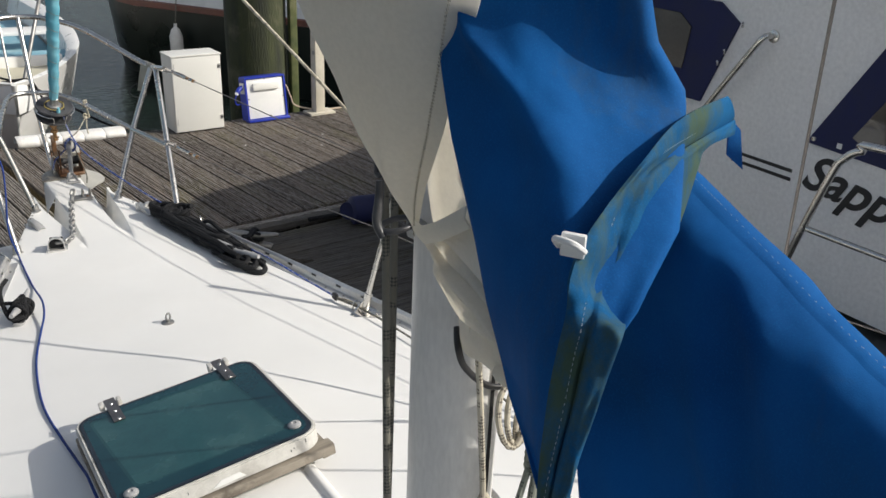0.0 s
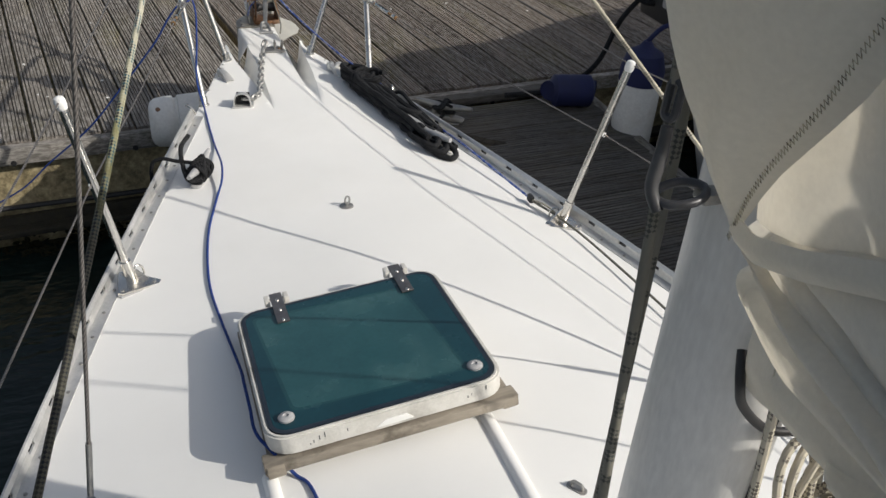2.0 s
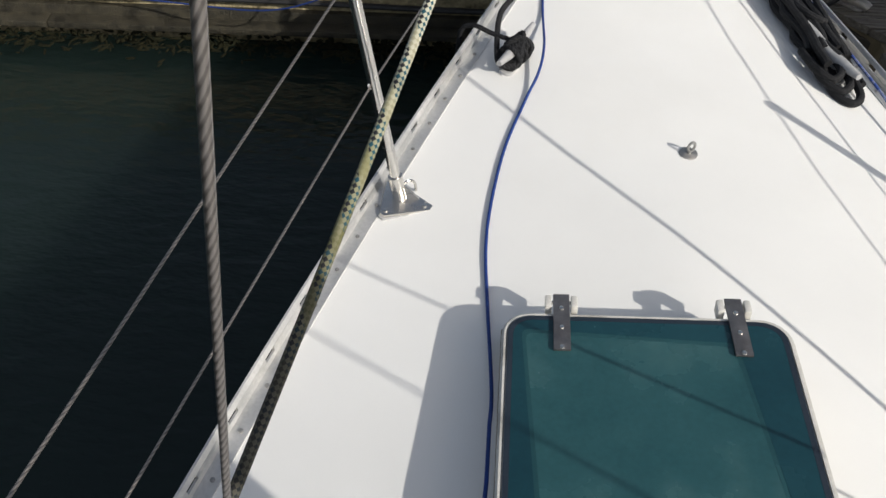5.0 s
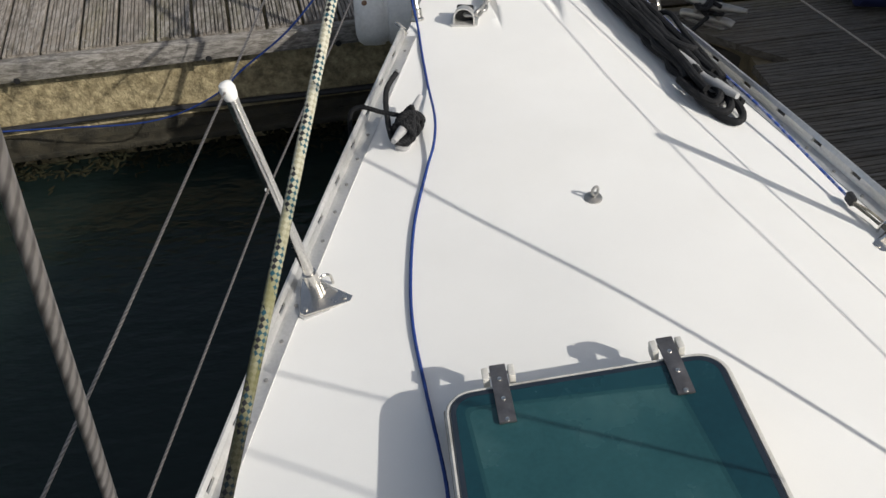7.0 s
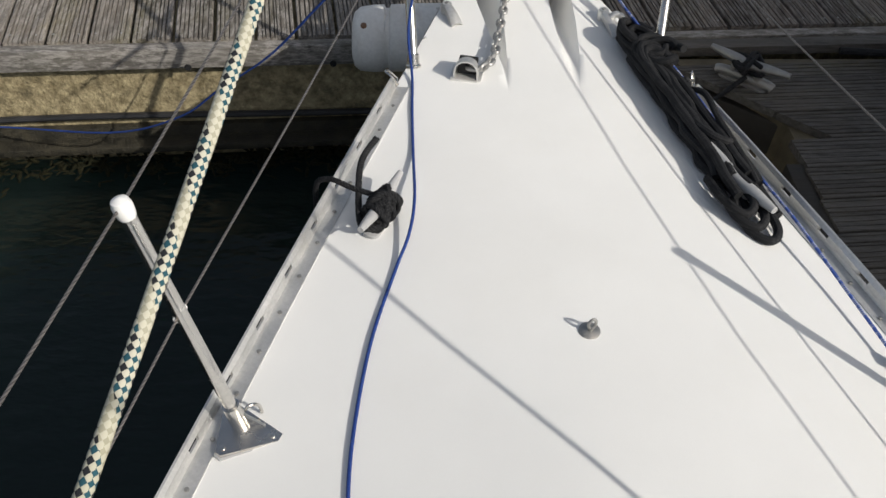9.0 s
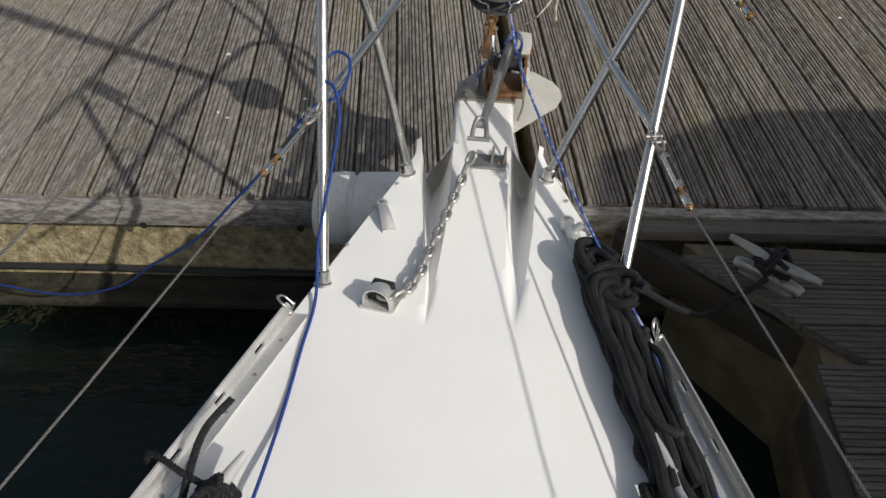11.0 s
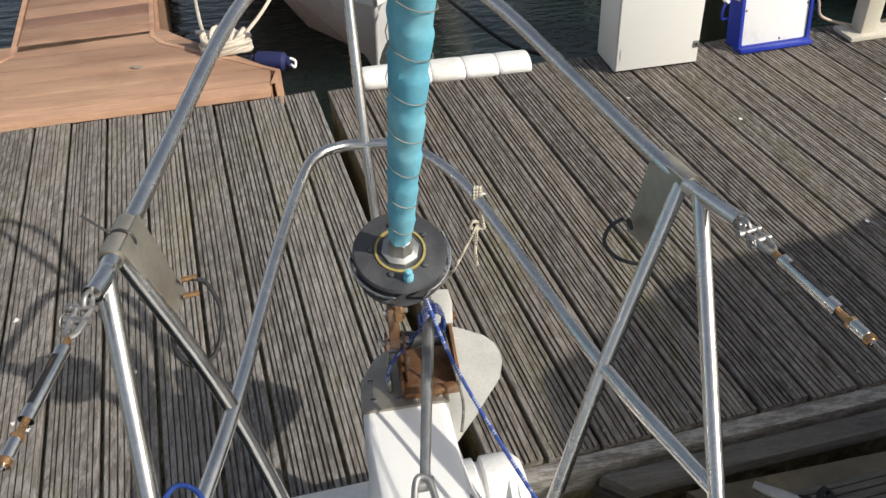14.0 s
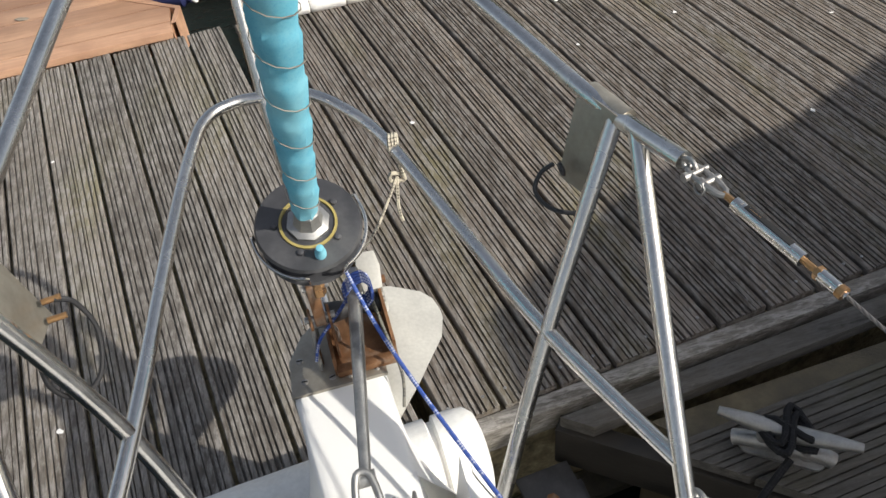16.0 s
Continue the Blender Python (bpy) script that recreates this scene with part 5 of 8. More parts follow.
def cleat(c, yaw, size, mat, label, base_z=None, rise=0.045):
    """A horn cleat: two feet and a bar with two horns."""
    z = deck_z(c[0], c[1]) if base_z is None else base_z
    m = Matrix.Translation((c[0], c[1], z)) @ Matrix.Rotation(radians(yaw), 4, "Z")
    f = thing("cleat", (c[0], c[1], z), label, "cleat", "mooring cleats")
    L = size
    part("base", prism(rounded(L * 0.2, L * 0.62, L * 0.08), 0, 0.008, m, 0.003), mat, f)
    for s in (-1, 1):
        part("foot", tube([m @ Vector((0, s * L * 0.17, 0.005)), m @ Vector((0, s * L * 0.13, rise))], L * 0.055, 10), mat, f)
    horn = [m @ Vector((0, L * v, rise + 0.014 * abs(v) * 2)) for v in (-0.5, -0.3, 0, 0.3, 0.5)]
    part("horn_bar", tube(spline(horn, 5), lambda u: L * (0.035 + 0.035 * math.sin(math.pi * u)), 12), mat, f)
    return f


PCL, SCL = (-0.405, 0.33), (0.405, 0.43)
cleat(PCL, -24, 0.2, "greycleat", "grey nylon mooring cleat wound with black rope")
cleat(SCL, 22, 0.24, "greycleat", "grey nylon mooring cleat wound with black rope")


def strand_rope(pts, r, twist=0.03, n=3):
    """Laid rope of n strands twisted round one another."""
    p = [Vector(q) for q in pts]
    out = []
    L = [0.0]
    for a, b in zip(p, p[1:]):
        L.append(L[-1] + (b - a).length)
    m = max(4, int(L[-1] / (twist / 7)))
    res = []
    for i in range(m + 1):
        s = L[-1] * i / m
        k = min(max(int(np.searchsorted(L, s)) - 1, 0), len(p) - 2)
        u = (s - L[k]) / max(1e-6, L[k + 1] - L[k])
        res.append((p[k].lerp(p[k + 1], u), s))
    side = None
    frames = []
    for i, (q, s) in enumerate(res):
        d = (res[min(i + 1, m)][0] - res[max(i - 1, 0)][0]).normalized()
        if side is None:
            side = d.orthogonal().normalized()
        side = (side - d * side.dot(d)).normalized()
        frames.append((q, side.copy(), d.cross(side), s))
    for k in range(n):
        path = [q + (a * math.cos(2 * math.pi * (s / twist + k / n)) + b * math.sin(2 * math.pi * (s / twist + k / n))) * r * 0.52 for q, a, b, s in frames]
        out.append(tube(path, r * 0.56, 7))
    return out


# black rope on the port cleat: figure-of-eight turns, tail over the rail, end standing up
px, py = PCL
pz = deck_z(px, py)
cm = Matrix.Translation((px, py, pz)) @ Matrix.Rotation(radians(-24), 4, "Z")
turns = []
for k in range(5):
    o, w = 0.005 * k, 0.019 + 0.004 * (k % 3)
    turns += [cm @ Vector(q) for q in ((-w, 0.042 - 0.006 * k, 0.02 + o), (0.0, 0.02 + 0.004 * k, 0.056 + o * 0.7), (w, -0.025, 0.03 + o), (0.006, -0.045 + 0.005 * k, 0.024 + o), (-w * 0.9, -0.03, 0.03 + o), (0.0, 0.006, 0.06 + o * 0.7), (w, 0.04 - 0.005 * k, 0.026 + o), (0.0, 0.048, 0.022 + o))]
rp = thing("mooring_rope", (px, py, pz), "black three-strand mooring rope made fast on the port cleat", "rope", "mooring ropes")
for strand in strand_rope(spline(turns, 5), 0.0068, 0.024):
    part("strand", strand, "blackrope", rp)
for k in range(8):
    yk, rx, rz = -0.034 + 0.0095 * k, 0.024 + 0.004 * (k % 3), 0.026 + 0.004 * (k % 2)
    pts = [cm @ Vector((rx * math.cos(a), yk + 0.012 * math.sin(a + 0.8 * k) * (-1) ** k, 0.034 + rz * math.sin(a))) for a in np.linspace(0, 2 * math.pi, 14)]
    for strand in strand_rope(spline(pts, 2), 0.0062, 0.024):
        part("strand", strand, "blackrope", rp)
hx = half(py, -1)
for strand in strand_rope(spline([(px, py + 0.02, pz + 0.05), (px - 0.06, py + 0.045, pz + 0.05), (-half(py + 0.07, -1) - 0.004, py + 0.075, pz + 0.05), (-hx - 0.012, py + 0.09, pz + 0.0), (-hx - 0.004, py + 0.11, pz - 0.2), (-hx + 0.05, py + 0.16, pz - 0.6)], 8), 0.0064, 0.024):
    part("strand", strand, "blackrope", rp)
for strand in strand_rope(spline([(px + 0.0, py - 0.05, pz + 0.03), (px - 0.04, py - 0.05, pz + 0.03), (px - 0.05, py + 0.05, pz + 0.045), (px - 0.045, py + 0.13, pz + 0.06), (px - 0.015, py + 0.2, pz + 0.065)], 8), 0.0075, 0.024):
    part("strand", strand, "blackrope", rp)

# black rope on the starboard side: long hanks flaked along the deck edge
rs = thing("mooring_rope", (0.36, 0.65, 0.48), "thick hank of black braided mooring rope flaked along the toe rail", "rope", "mooring ropes")
rr = random.Random(8)
axis_pts = [Vector((0.235, 1.07, 0.5)), Vector((0.285, 0.9, 0.5)), Vector((0.335, 0.7, 0.5)), Vector((0.385, 0.5, 0.5)), Vector((0.43, 0.33, 0.49))]
for k in range(14):
    pts = []
    off, lift = (k % 5 - 2) * 0.0175 + rr.uniform(-0.004, 0.004), 0.012 + 0.018 * (k // 5)
    top_end, low_end = rr.uniform(0.0, 0.2), rr.uniform(0.8, 1.0)
    for u in np.linspace(top_end, low_end, 12):
        c = spline(axis_pts, 10)[int(u * 40)]
        pts.append(Vector((c.x + 0.012 + off * (0.75 + 0.5 * u) + rr.uniform(-0.007, 0.007), c.y + 0.3 * off, deck_z(c.x, c.y) + lift + 0.012 * math.sin(math.pi * u) + rr.uniform(-0.003, 0.003))))
    part("strand", tube(spline(pts, 5), 0.0115, 9), "blackrope", rs)
for e, (cx, cy) in ((0, (0.445, 0.30)), (1, (0.42, 0.33)), (2, (0.40, 0.36))):
    pts = [Vector((cx - 0.06, cy + 0.09, deck_z(cx, cy) + 0.03)), Vector((cx - 0.045, cy + 0.01, deck_z(cx, cy) + 0.015 + 0.012 * e)), Vector((cx - 0.005, cy - 0.03, deck_z(cx, cy) + 0.014 + 0.01 * e)), Vector((cx + 0.02, cy + 0.0, deck_z(cx, cy) + 0.02 + 0.012 * e)), Vector((cx, cy + 0.09, deck_z(cx, cy) + 0.035))]
    part("bight", tube(spline(pts, 7), 0.0105, 9), "blackrope", rs)
for e in range(7):
    u0 = rr.uniform(0.12, 0.7)
    c = spline(axis_pts, 10)[int(u0 * 40)] + Vector((0.02, 0, 0.045))
    c.z = deck_z(c.x, c.y) + 0.06
    sx, sy = rr.uniform(0.03, 0.045), rr.uniform(0.05, 0.09)
    pts = [c + Vector((sx * math.cos(a) + 0.35 * sy * -math.sin(a), sy * math.sin(a), 0.012 * math.sin(a + e))) for a in np.linspace(0.3, 5.6, 10)]
    part("turn", tube(spline(pts, 5), 0.0105, 9), "blackrope", rs)
for e in range(3):
    c = Vector((0.30 + 0.012 * e, 0.93 - 0.03 * e, 0.53))
    pts = [c + Vector((0.045 * math.cos(a), 0.04 * math.sin(a) + 0.01 * e, 0.02 * math.sin(a + e) + 0.008 * e)) for a in np.linspace(0, 5.2, 9)]
    part("turn", tube(spline(pts, 5), 0.0105, 9), "blackrope", rs)
part("lashing", tube(spline([(0.36, 0.80, 0.50), (0.385, 0.72, 0.55), (0.40, 0.62, 0.545), (0.43, 0.5, 0.53), (0.445, 0.42, 0.52)], 6), 0.008, 8), "blackrope", rs)
ring_c = Vector((0.395, 0.83, 0.505))
solo("rail_shackle", join(tube(spline([ring_c + Vector((0.0, -0.012, -0.01)), ring_c + Vector((-0.01, -0.01, 0.015)), ring_c + Vector((-0.008, 0.006, 0.026)), ring_c + Vector((0.0, 0.012, 0.015)), ring_c + Vector((0.008, 0.01, -0.01))], 6), 0.0032, 8), bar(ring_c + Vector((0.0, -0.02, -0.01)), ring_c + Vector((0.008, 0.016, -0.012)), 0.0035, 8)), "steel", ring_c, "small stainless shackle on the toe rail", "shackle")
ring_c = Vector((-0.385, 0.815, 0.505))
solo("rail_shackle", join(tube(spline([ring_c + Vector((0.012, -0.012, -0.012)), ring_c + Vector((-0.005, -0.014, 0.012)), ring_c + Vector((-0.02, 0.0, 0.018)), ring_c + Vector((-0.012, 0.014, 0.01)), ring_c + Vector((0.008, 0.012, -0.01))], 6), 0.003, 8), bar(ring_c + Vector((0.008, -0.02, -0.012)), ring_c + Vector((0.008, 0.018, -0.012)), 0.0035, 8)), "steel", ring_c, "small stainless shackle on the toe rail", "shackle")

# deck eye
ez = deck_z(0, 0)
eye = thing("deck_eye", (0, 0, ez), "stainless swivel eye bolted to the foredeck", "deck eye")
part("flange", lathe([(0.021, 0), (0.021, 0.003), (0.016, 0.0055), (0.004, 0.006)], Matrix.Translation((0, 0, ez)), 20), "dullsteel", eye)
part("eye", tube([Vector((0.0075 * math.cos(a) + 0.002, 0.002 * math.cos(a), ez + 0.022 + 0.013 * math.sin(a))) for a in np.linspace(0, 2 * math.pi, 15)[:-1]], 0.0032, 8, True), "dullsteel", eye)
part("stem", bar((0, 0, ez), (0.001, 0, ez + 0.012), 0.005, 8), "dullsteel", eye)
pz2 = deck_z(0.142, -1.268)
pad = thing("pad_eye", (0.142, -1.268, pz2), "small tarnished pad eye on deck", "deck eye")
part("plate", prism(rounded(0.018, 0.042, 0.008), 0, 0.003, Matrix.Translation((0.142, -1.268, pz2)) @ Matrix.Rotation(0.6, 4, "Z")), "dullsteel", pad)
part("hoop", tube(spline([(0.135, -1.258, pz2), (0.137, -1.26, pz2 + 0.014), (0.147, -1.276, pz2 + 0.014), (0.149, -1.278, pz2)], 5), 0.003, 8), "dullsteel", pad)


# blue line along the port side deck
def on_deck(x, y, up):
    return Vector((x, y, deck_z(x, y) + up))


pts = [on_deck(-0.405, -1.6, 0.005), on_deck(-0.325, -1.35, 0.005), on_deck(-0.332, -1.115, 0.005), on_deck(-0.358, -1.05, 0.006), on_deck(-0.395, -1.015, 0.052), on_deck(-0.418, -0.96, 0.062), on_deck(-0.418, -0.88, 0.06), on_deck(-0.418, -0.79, 0.055), on_deck(-0.416, -0.69, 0.02), on_deck(-0.432, -0.485, 0.005), on_deck(-0.443, -0.327, 0.005), on_deck(-0.437, -0.18, 0.005), on_deck(-0.414, 0.0, 0.005),
       on_deck(-0.37, 0.18, 0.006), on_deck(-0.345, 0.26, 0.02), on_deck(-0.333, 0.36, 0.03), on_deck(-0.335, 0.55, 0.006), on_deck(-0.337, 0.72, 0.005), on_deck(-0.337, 0.86, 0.01), Vector((-0.348, 0.97, 0.55)), Vector((-0.328, 1.06, 0.68)), Vector((-0.318, 1.13, 0.765)), Vector((-0.333, 1.178, 0.818)), Vector((-0.365, 1.205, 0.826)), Vector((-0.374, 1.25, 0.836)), Vector((-0.352, 1.292, 0.846)), Vector((-0.32, 1.278, 0.842)), Vector((-0.311, 1.235, 0.825)), Vector((-0.332, 1.195, 0.79)), Vector((-0.375, 1.165, 0.782)), Vector((-0.42, 1.15, 0.735)), Vector((-0.48, 1.16, 0.64)), Vector((-0.61, 1.2, 0.47)), Vector((-0.77, 1.25, 0.27)),
       Vector((-0.95, 1.31, 0.1)), Vector((-1.12, 1.36, -0.06)), Vector((-1.4, 1.44, -0.2)), Vector((-1.9, 1.56, -0.28)), Vector((-2.8, 1.6, -0.3))]
solo("blue_line", tube(spline(pts, 8), 0.0036, 8), "bluerope", (-0.4, 0, 0.5), "thin blue line led along the deck and over the pulpit", "rope")
pts = [on_deck(0.60, -0.06, 0.02), on_deck(0.555, 0.12, 0.03), on_deck(0.5, 0.32, 0.045), on_deck(0.43, 0.55, 0.05), on_deck(0.365, 0.8, 0.055), Vector((0.27, 1.05, 0.55)), Vector((0.16, 1.35, 0.60)), Vector((0.075, 1.6, 0.66)), Vector((0.035, 1.7, 0.76)), Vector((0.03, 1.69, 0.82))]
solo("furling_line", tube(spline(pts, 8), 0.0036, 8), "blueflecks", (0.3, 0.8, 0.5), "blue and white furling line led aft from the drum", "rope")
pts = [on_deck(0.60, -0.06, 0.02), on_deck(0.66, -0.3, 0.02), on_deck(0.7, -0.8, 0.02), on_deck(0.72, -1.4, 0.03), on_deck(0.8, -2.5, 0.05)]
solo("furling_line", tube(spline(pts, 8), 0.0036, 8), "greyrope", (0.65, -0.5, 0.5), "dark grey furling line along the starboard deck", "rope")
bl = thing("lead_block", on_deck(0.60, -0.05, 0.0), "small dark lead block tied by the stanchion foot", "block")
part("cheeks", block(on_deck(0.60, -0.05, 0.02), (0.016, 0.03, 0.024), 0.005), "black", bl)
part("strop", tube(spline([on_deck(0.605, -0.065, 0.02), on_deck(0.625, -0.11, 0.025), on_deck(0.64, -0.15, 0.02), on_deck(0.63, -0.12, 0.012), on_deck(0.6, -0.06, 0.015)], 5), 0.003, 6), "fleckrope", bl)
# lashing on the anchor's crown, cord on the pulpit
c = SH1 + Vector((0.0, -0.025, 0.0))
lash = thing("lashing", c, "blue and white cord lashing on the anchor shank", "cord")
for k in range(4):
    ringp = [c + Vector((0.024 * math.cos(a), -0.008 * k + 0.006 * math.sin(a * 2), 0.03 * math.sin(a))) for a in np.linspace(0, 2 * math.pi, 13)[:-1]]
    part("turn", tube(ringp, 0.0032, 6, True), "blueflecks", lash)
part("tail", tube(spline([c, c + Vector((-0.05, -0.03, -0.035)), c + Vector((-0.085, -0.05, -0.06)), c + Vector((-0.1, -0.06, -0.1))], 6), 0.003, 6), "blueflecks", lash)
part("tail", tube(spline([c + Vector((0.02, -0.01, -0.02)), c + Vector((0.028, -0.06, -0.06)), c + Vector((0.04, -0.12, -0.12)), c + Vector((0.028, -0.17, -0.15))], 6), 0.003, 6), "greyrope", lash)
kn = Vector((0.177, 1.945, 0.795))
cord = thing("cord", kn, "pale cord tied from the pulpit rail to the anchor", "cord")
for k in range(3):
    ringp = [kn + Vector((0.006 * k - 0.006 + 0.004 * math.cos(a), 0.016 * math.cos(a), 0.018 * math.sin(a))) for a in np.linspace(0, 2 * math.pi, 13)[:-1]]
    part("turn", tube(ringp, 0.0035, 6, True), "fleckrope", cord)
k2 = kn + Vector((-0.006, -0.025, -0.055))
part("knot", tube(spline([kn + Vector((0, -0.014, -0.01)), k2 + Vector((0.012, 0, 0.006)), k2 + Vector((0.012, 0, -0.01)), k2 + Vector((-0.012, 0, -0.006)), k2 + Vector((-0.01, 0, 0.01)), k2 + Vector((0.01, 0.006, 0.0))], 6), 0.0042, 7), "fleckrope", cord)
part("tail", tube(spline([k2, k2 + Vector((-0.008, -0.02, -0.05)), k2 + Vector((-0.004, -0.02, -0.09))], 5), 0.0035, 6), "fleckrope", cord)
part("standing_part", tube(spline([k2, k2.lerp(SH1, 0.5) + Vector((0.0, 0, -0.01)), SH1 + Vector((0.01, 0.02, 0.02))], 5), 0.003, 6), "fleckrope", cord)

# ---- shrouds and sheets ----
SHR = Vector((-0.7335, -1.211, 0.5))
sdir = Vector((0.131, -0.0254, 1.0))
sh1 = thing("shroud", SHR, "stranded wire shroud with its swaged terminal", "shroud", "shrouds")
part("wire", tube([SHR + sdir * 0.36, SHR + sdir * 5.0], 0.003, 10), "wire", sh1)
part("swage", tube([SHR + sdir * 0.29, SHR + sdir * 0.31, SHR + sdir * 0.39, SHR + sdir * 0.40], 0.0048, 10), "dullsteel", sh1)
part("rigging_screw", tube([SHR + sdir * 0.02, SHR + sdir * 0.06, SHR + sdir * 0.28], 0.0075, 10), "dullsteel", sh1)
part("chain_plate", block(SHR + Vector((0, 0, -0.005)), (0.012, 0.05, 0.05), 0.004), "dullsteel", sh1)
SH2 = Vector((-0.823, -1.777, 0.5))
sdir2 = Vector((0.152, -0.174, 1.0))
sh2 = thing("shroud", SH2, "stranded wire shroud with its rigging screw", "shroud", "shrouds")
part("wire", tube([SH2 + sdir2 * 0.36, SH2 + sdir2 * 5.0], 0.003, 10), "wire", sh2)
part("rigging_screw", tube([SH2 + sdir2 * 0.0, SH2 + sdir2 * 0.4], 0.0078, 10), "dullsteel", sh2)
for base, way in ((Vector((0.75, -1.11, 0.48)), Vector((-0.294, -0.13, 1))), (Vector((1.012, -1.567, 0.48)), Vector((-0.176, -0.09, 1)))):
    st = thing("shroud", base, "stranded wire shroud on the starboard side deck", "shroud", "shrouds")
    part("wire", tube([base + way * 0.36, base + way * 5.0], 0.0035, 10), "wire", st)
    part("rigging_screw", tube([base - way * 0.03, base + way * 0.38], 0.0075, 10), "dullsteel", st)
for s, pp in ((-1, [(-0.954, -2.1, 0.571), (-0.852, -1.8, 0.76), (-0.728, -1.4, 0.988), (-0.614, -1.0, 1.194), (-0.51, -0.6, 1.383), (-0.414, -0.2, 1.562), (-0.304, 0.3, 1.782), (-0.184, 0.9, 2.056)]), (1, [(0.947, -1.533, 0.479), (0.774, -1.156, 0.765), (0.271, -0.065, 1.592), (-0.148, 0.845, 2.282)])):
    solo("jib_sheet", tube(spline(pp, 10), 0.0058 if s < 0 else 0.005, 12), "sheet" if s < 0 else "fleckrope", pp[0], "thick cream sheet with black and blue flecks, mildewed in part" if s < 0 else "pale flecked sheet led up to the furled headsail", "rope", "headsail sheets")


# ---- mast, mainsail and its cover ----
MX, MY = 0.066, -1.60
mast = thing("mast", (MX, MY, 0.6), "white painted aluminium mast with tarnished fittings", "mast")


def oval(rx, ry, z, n=28, cx=MX, cy=MY):
    return [Vector((cx + rx * math.cos(2 * math.pi * k / n), cy + ry * math.sin(2 * math.pi * k / n) * (1.0 + (0.1 if k > n / 2 else 0)), z)) for k in range(n)]


part("spar", grid([oval(0.068, 0.086, z) for z in np.linspace(0.58, 9.0, 40)], True), "mastpaint", mast, "white painted oval spar")
part("luff_groove", block((MX + 0.012, MY - 0.088, 4.8), (0.026, 0.012, 8.4), 0.003), "alu", mast)
part("groove_slot", block((MX + 0.012, MY - 0.0945, 4.8), (0.006, 0.002, 8.4)), "dark", mast)
for dz, a in ((1.056, 222), (0.93, 215), (1.1, 205), (0.885, 232), (1.2, 214)):
    q = Vector((MX + 0.066 * math.cos(radians(a)), MY + 0.09 * math.sin(radians(a)), dz))
    part("old_rivet", lathe([(0.006, 0), (0.005, 0.002), (0.001, 0.003)], axis(q - (q - Vector((MX, MY, dz))).normalized() * 0.003, q + (q - Vector((MX, MY, dz)))), 8), "rust", mast, "corroded rivet")
part("mast_step", block((MX, MY, 0.6), (0.19, 0.24, 0.03), 0.008), "alu", mast)
bail = thing("mast_bail", (MX, MY, 0.9), "steel bail bolted through the mast", "bail")
for s in (-1, 1):
    part("cheek", lathe([(0.022, 0), (0.022, 0.004), (0.012, 0.009), (0.006, 0.012)], axis(Vector((MX + s * 0.064, MY - 0.012, 0.9)), Vector((MX + s, MY - 0.3, 0.9))), 16), "dullsteel", bail)
part("strap", tube(spline([(MX - 0.075, MY - 0.014, 0.90), (MX - 0.076, MY - 0.06, 0.897), (MX - 0.04, MY - 0.125, 0.893), (MX + 0.0, MY - 0.14, 0.892), (MX + 0.05, MY - 0.12, 0.893), (MX + 0.076, MY - 0.05, 0.897), (MX + 0.075, MY - 0.014, 0.9)], 5), 0.006, 10), "dullsteel", bail)
kick = thing("kicker_tackle", (MX, MY - 0.15, 0.9), "grey alloy tackle blocks on the mast bail", "tackle")
part("block_cheek", block((MX + 0.06, MY - 0.19, 0.885), (0.09, 0.03, 0.05), 0.012, Matrix.Rotation(radians(-25), 4, "Z")), "dullsteel", kick)
part("fall", tube(spline([(MX + 0.09, MY - 0.2, 0.89), (MX + 0.22, MY - 0.3, 0.95), (MX + 0.3, MY - 0.9, 1.15)], 6), 0.006, 8), "fleckrope", kick)
# reefing horn and halyard shackle on the port face
rh = thing("reefing_horn", (-0.02, -1.62, 1.44), "dark steel reefing ring on the mast", "mast fitting")
rc = Vector((-0.052, -1.604, 1.452))
part("ring", tube([rc + Vector((0.026 * math.cos(a), 0.02 * math.sin(a), 0.004 * math.cos(a))) for a in np.linspace(0, 2 * math.pi, 19)[:-1]], 0.0048, 10, True), "drum", rh)
part("plate", block((-0.018, -1.605, 1.446), (0.024, 0.022, 0.012), 0.003), "dullsteel", rh)
part("ring_horn", tube(spline([(0.012, -1.68, 1.3), (0.002, -1.70, 1.277), (0.018, -1.70, 1.237), (0.064, -1.70, 1.191), (0.119, -1.70, 1.174)], 6), 0.0055, 10), "black", rh, "black curved horn under the sail")
hal = thing("halyard_shackle", (-0.075, -1.60, 1.5), "halyard snap shackle hung on the reefing ring", "shackle")
part("body", tube(spline([(-0.08, -1.612, 1.44), (-0.084, -1.60, 1.46), (-0.078, -1.595, 1.49), (-0.074, -1.59, 1.52)], 5), lambda u: 0.0075 - 0.003 * abs(u - 0.5), 10), "drum", hal)
part("link", link(Vector((-0.072, -1.587, 1.545)), Vector((0.1, 0.05, 1)), Vector((1, 0.3, 0)), 0.045, 0.022, 0.0045), "drum", hal)
part("splice", tube(spline([(-0.071, -1.584, 1.56), (-0.068, -1.575, 1.66), (-0.055, -1.55, 1.9), (0.0, -1.5, 2.6)], 5), 0.005, 9), "greyrope", hal)
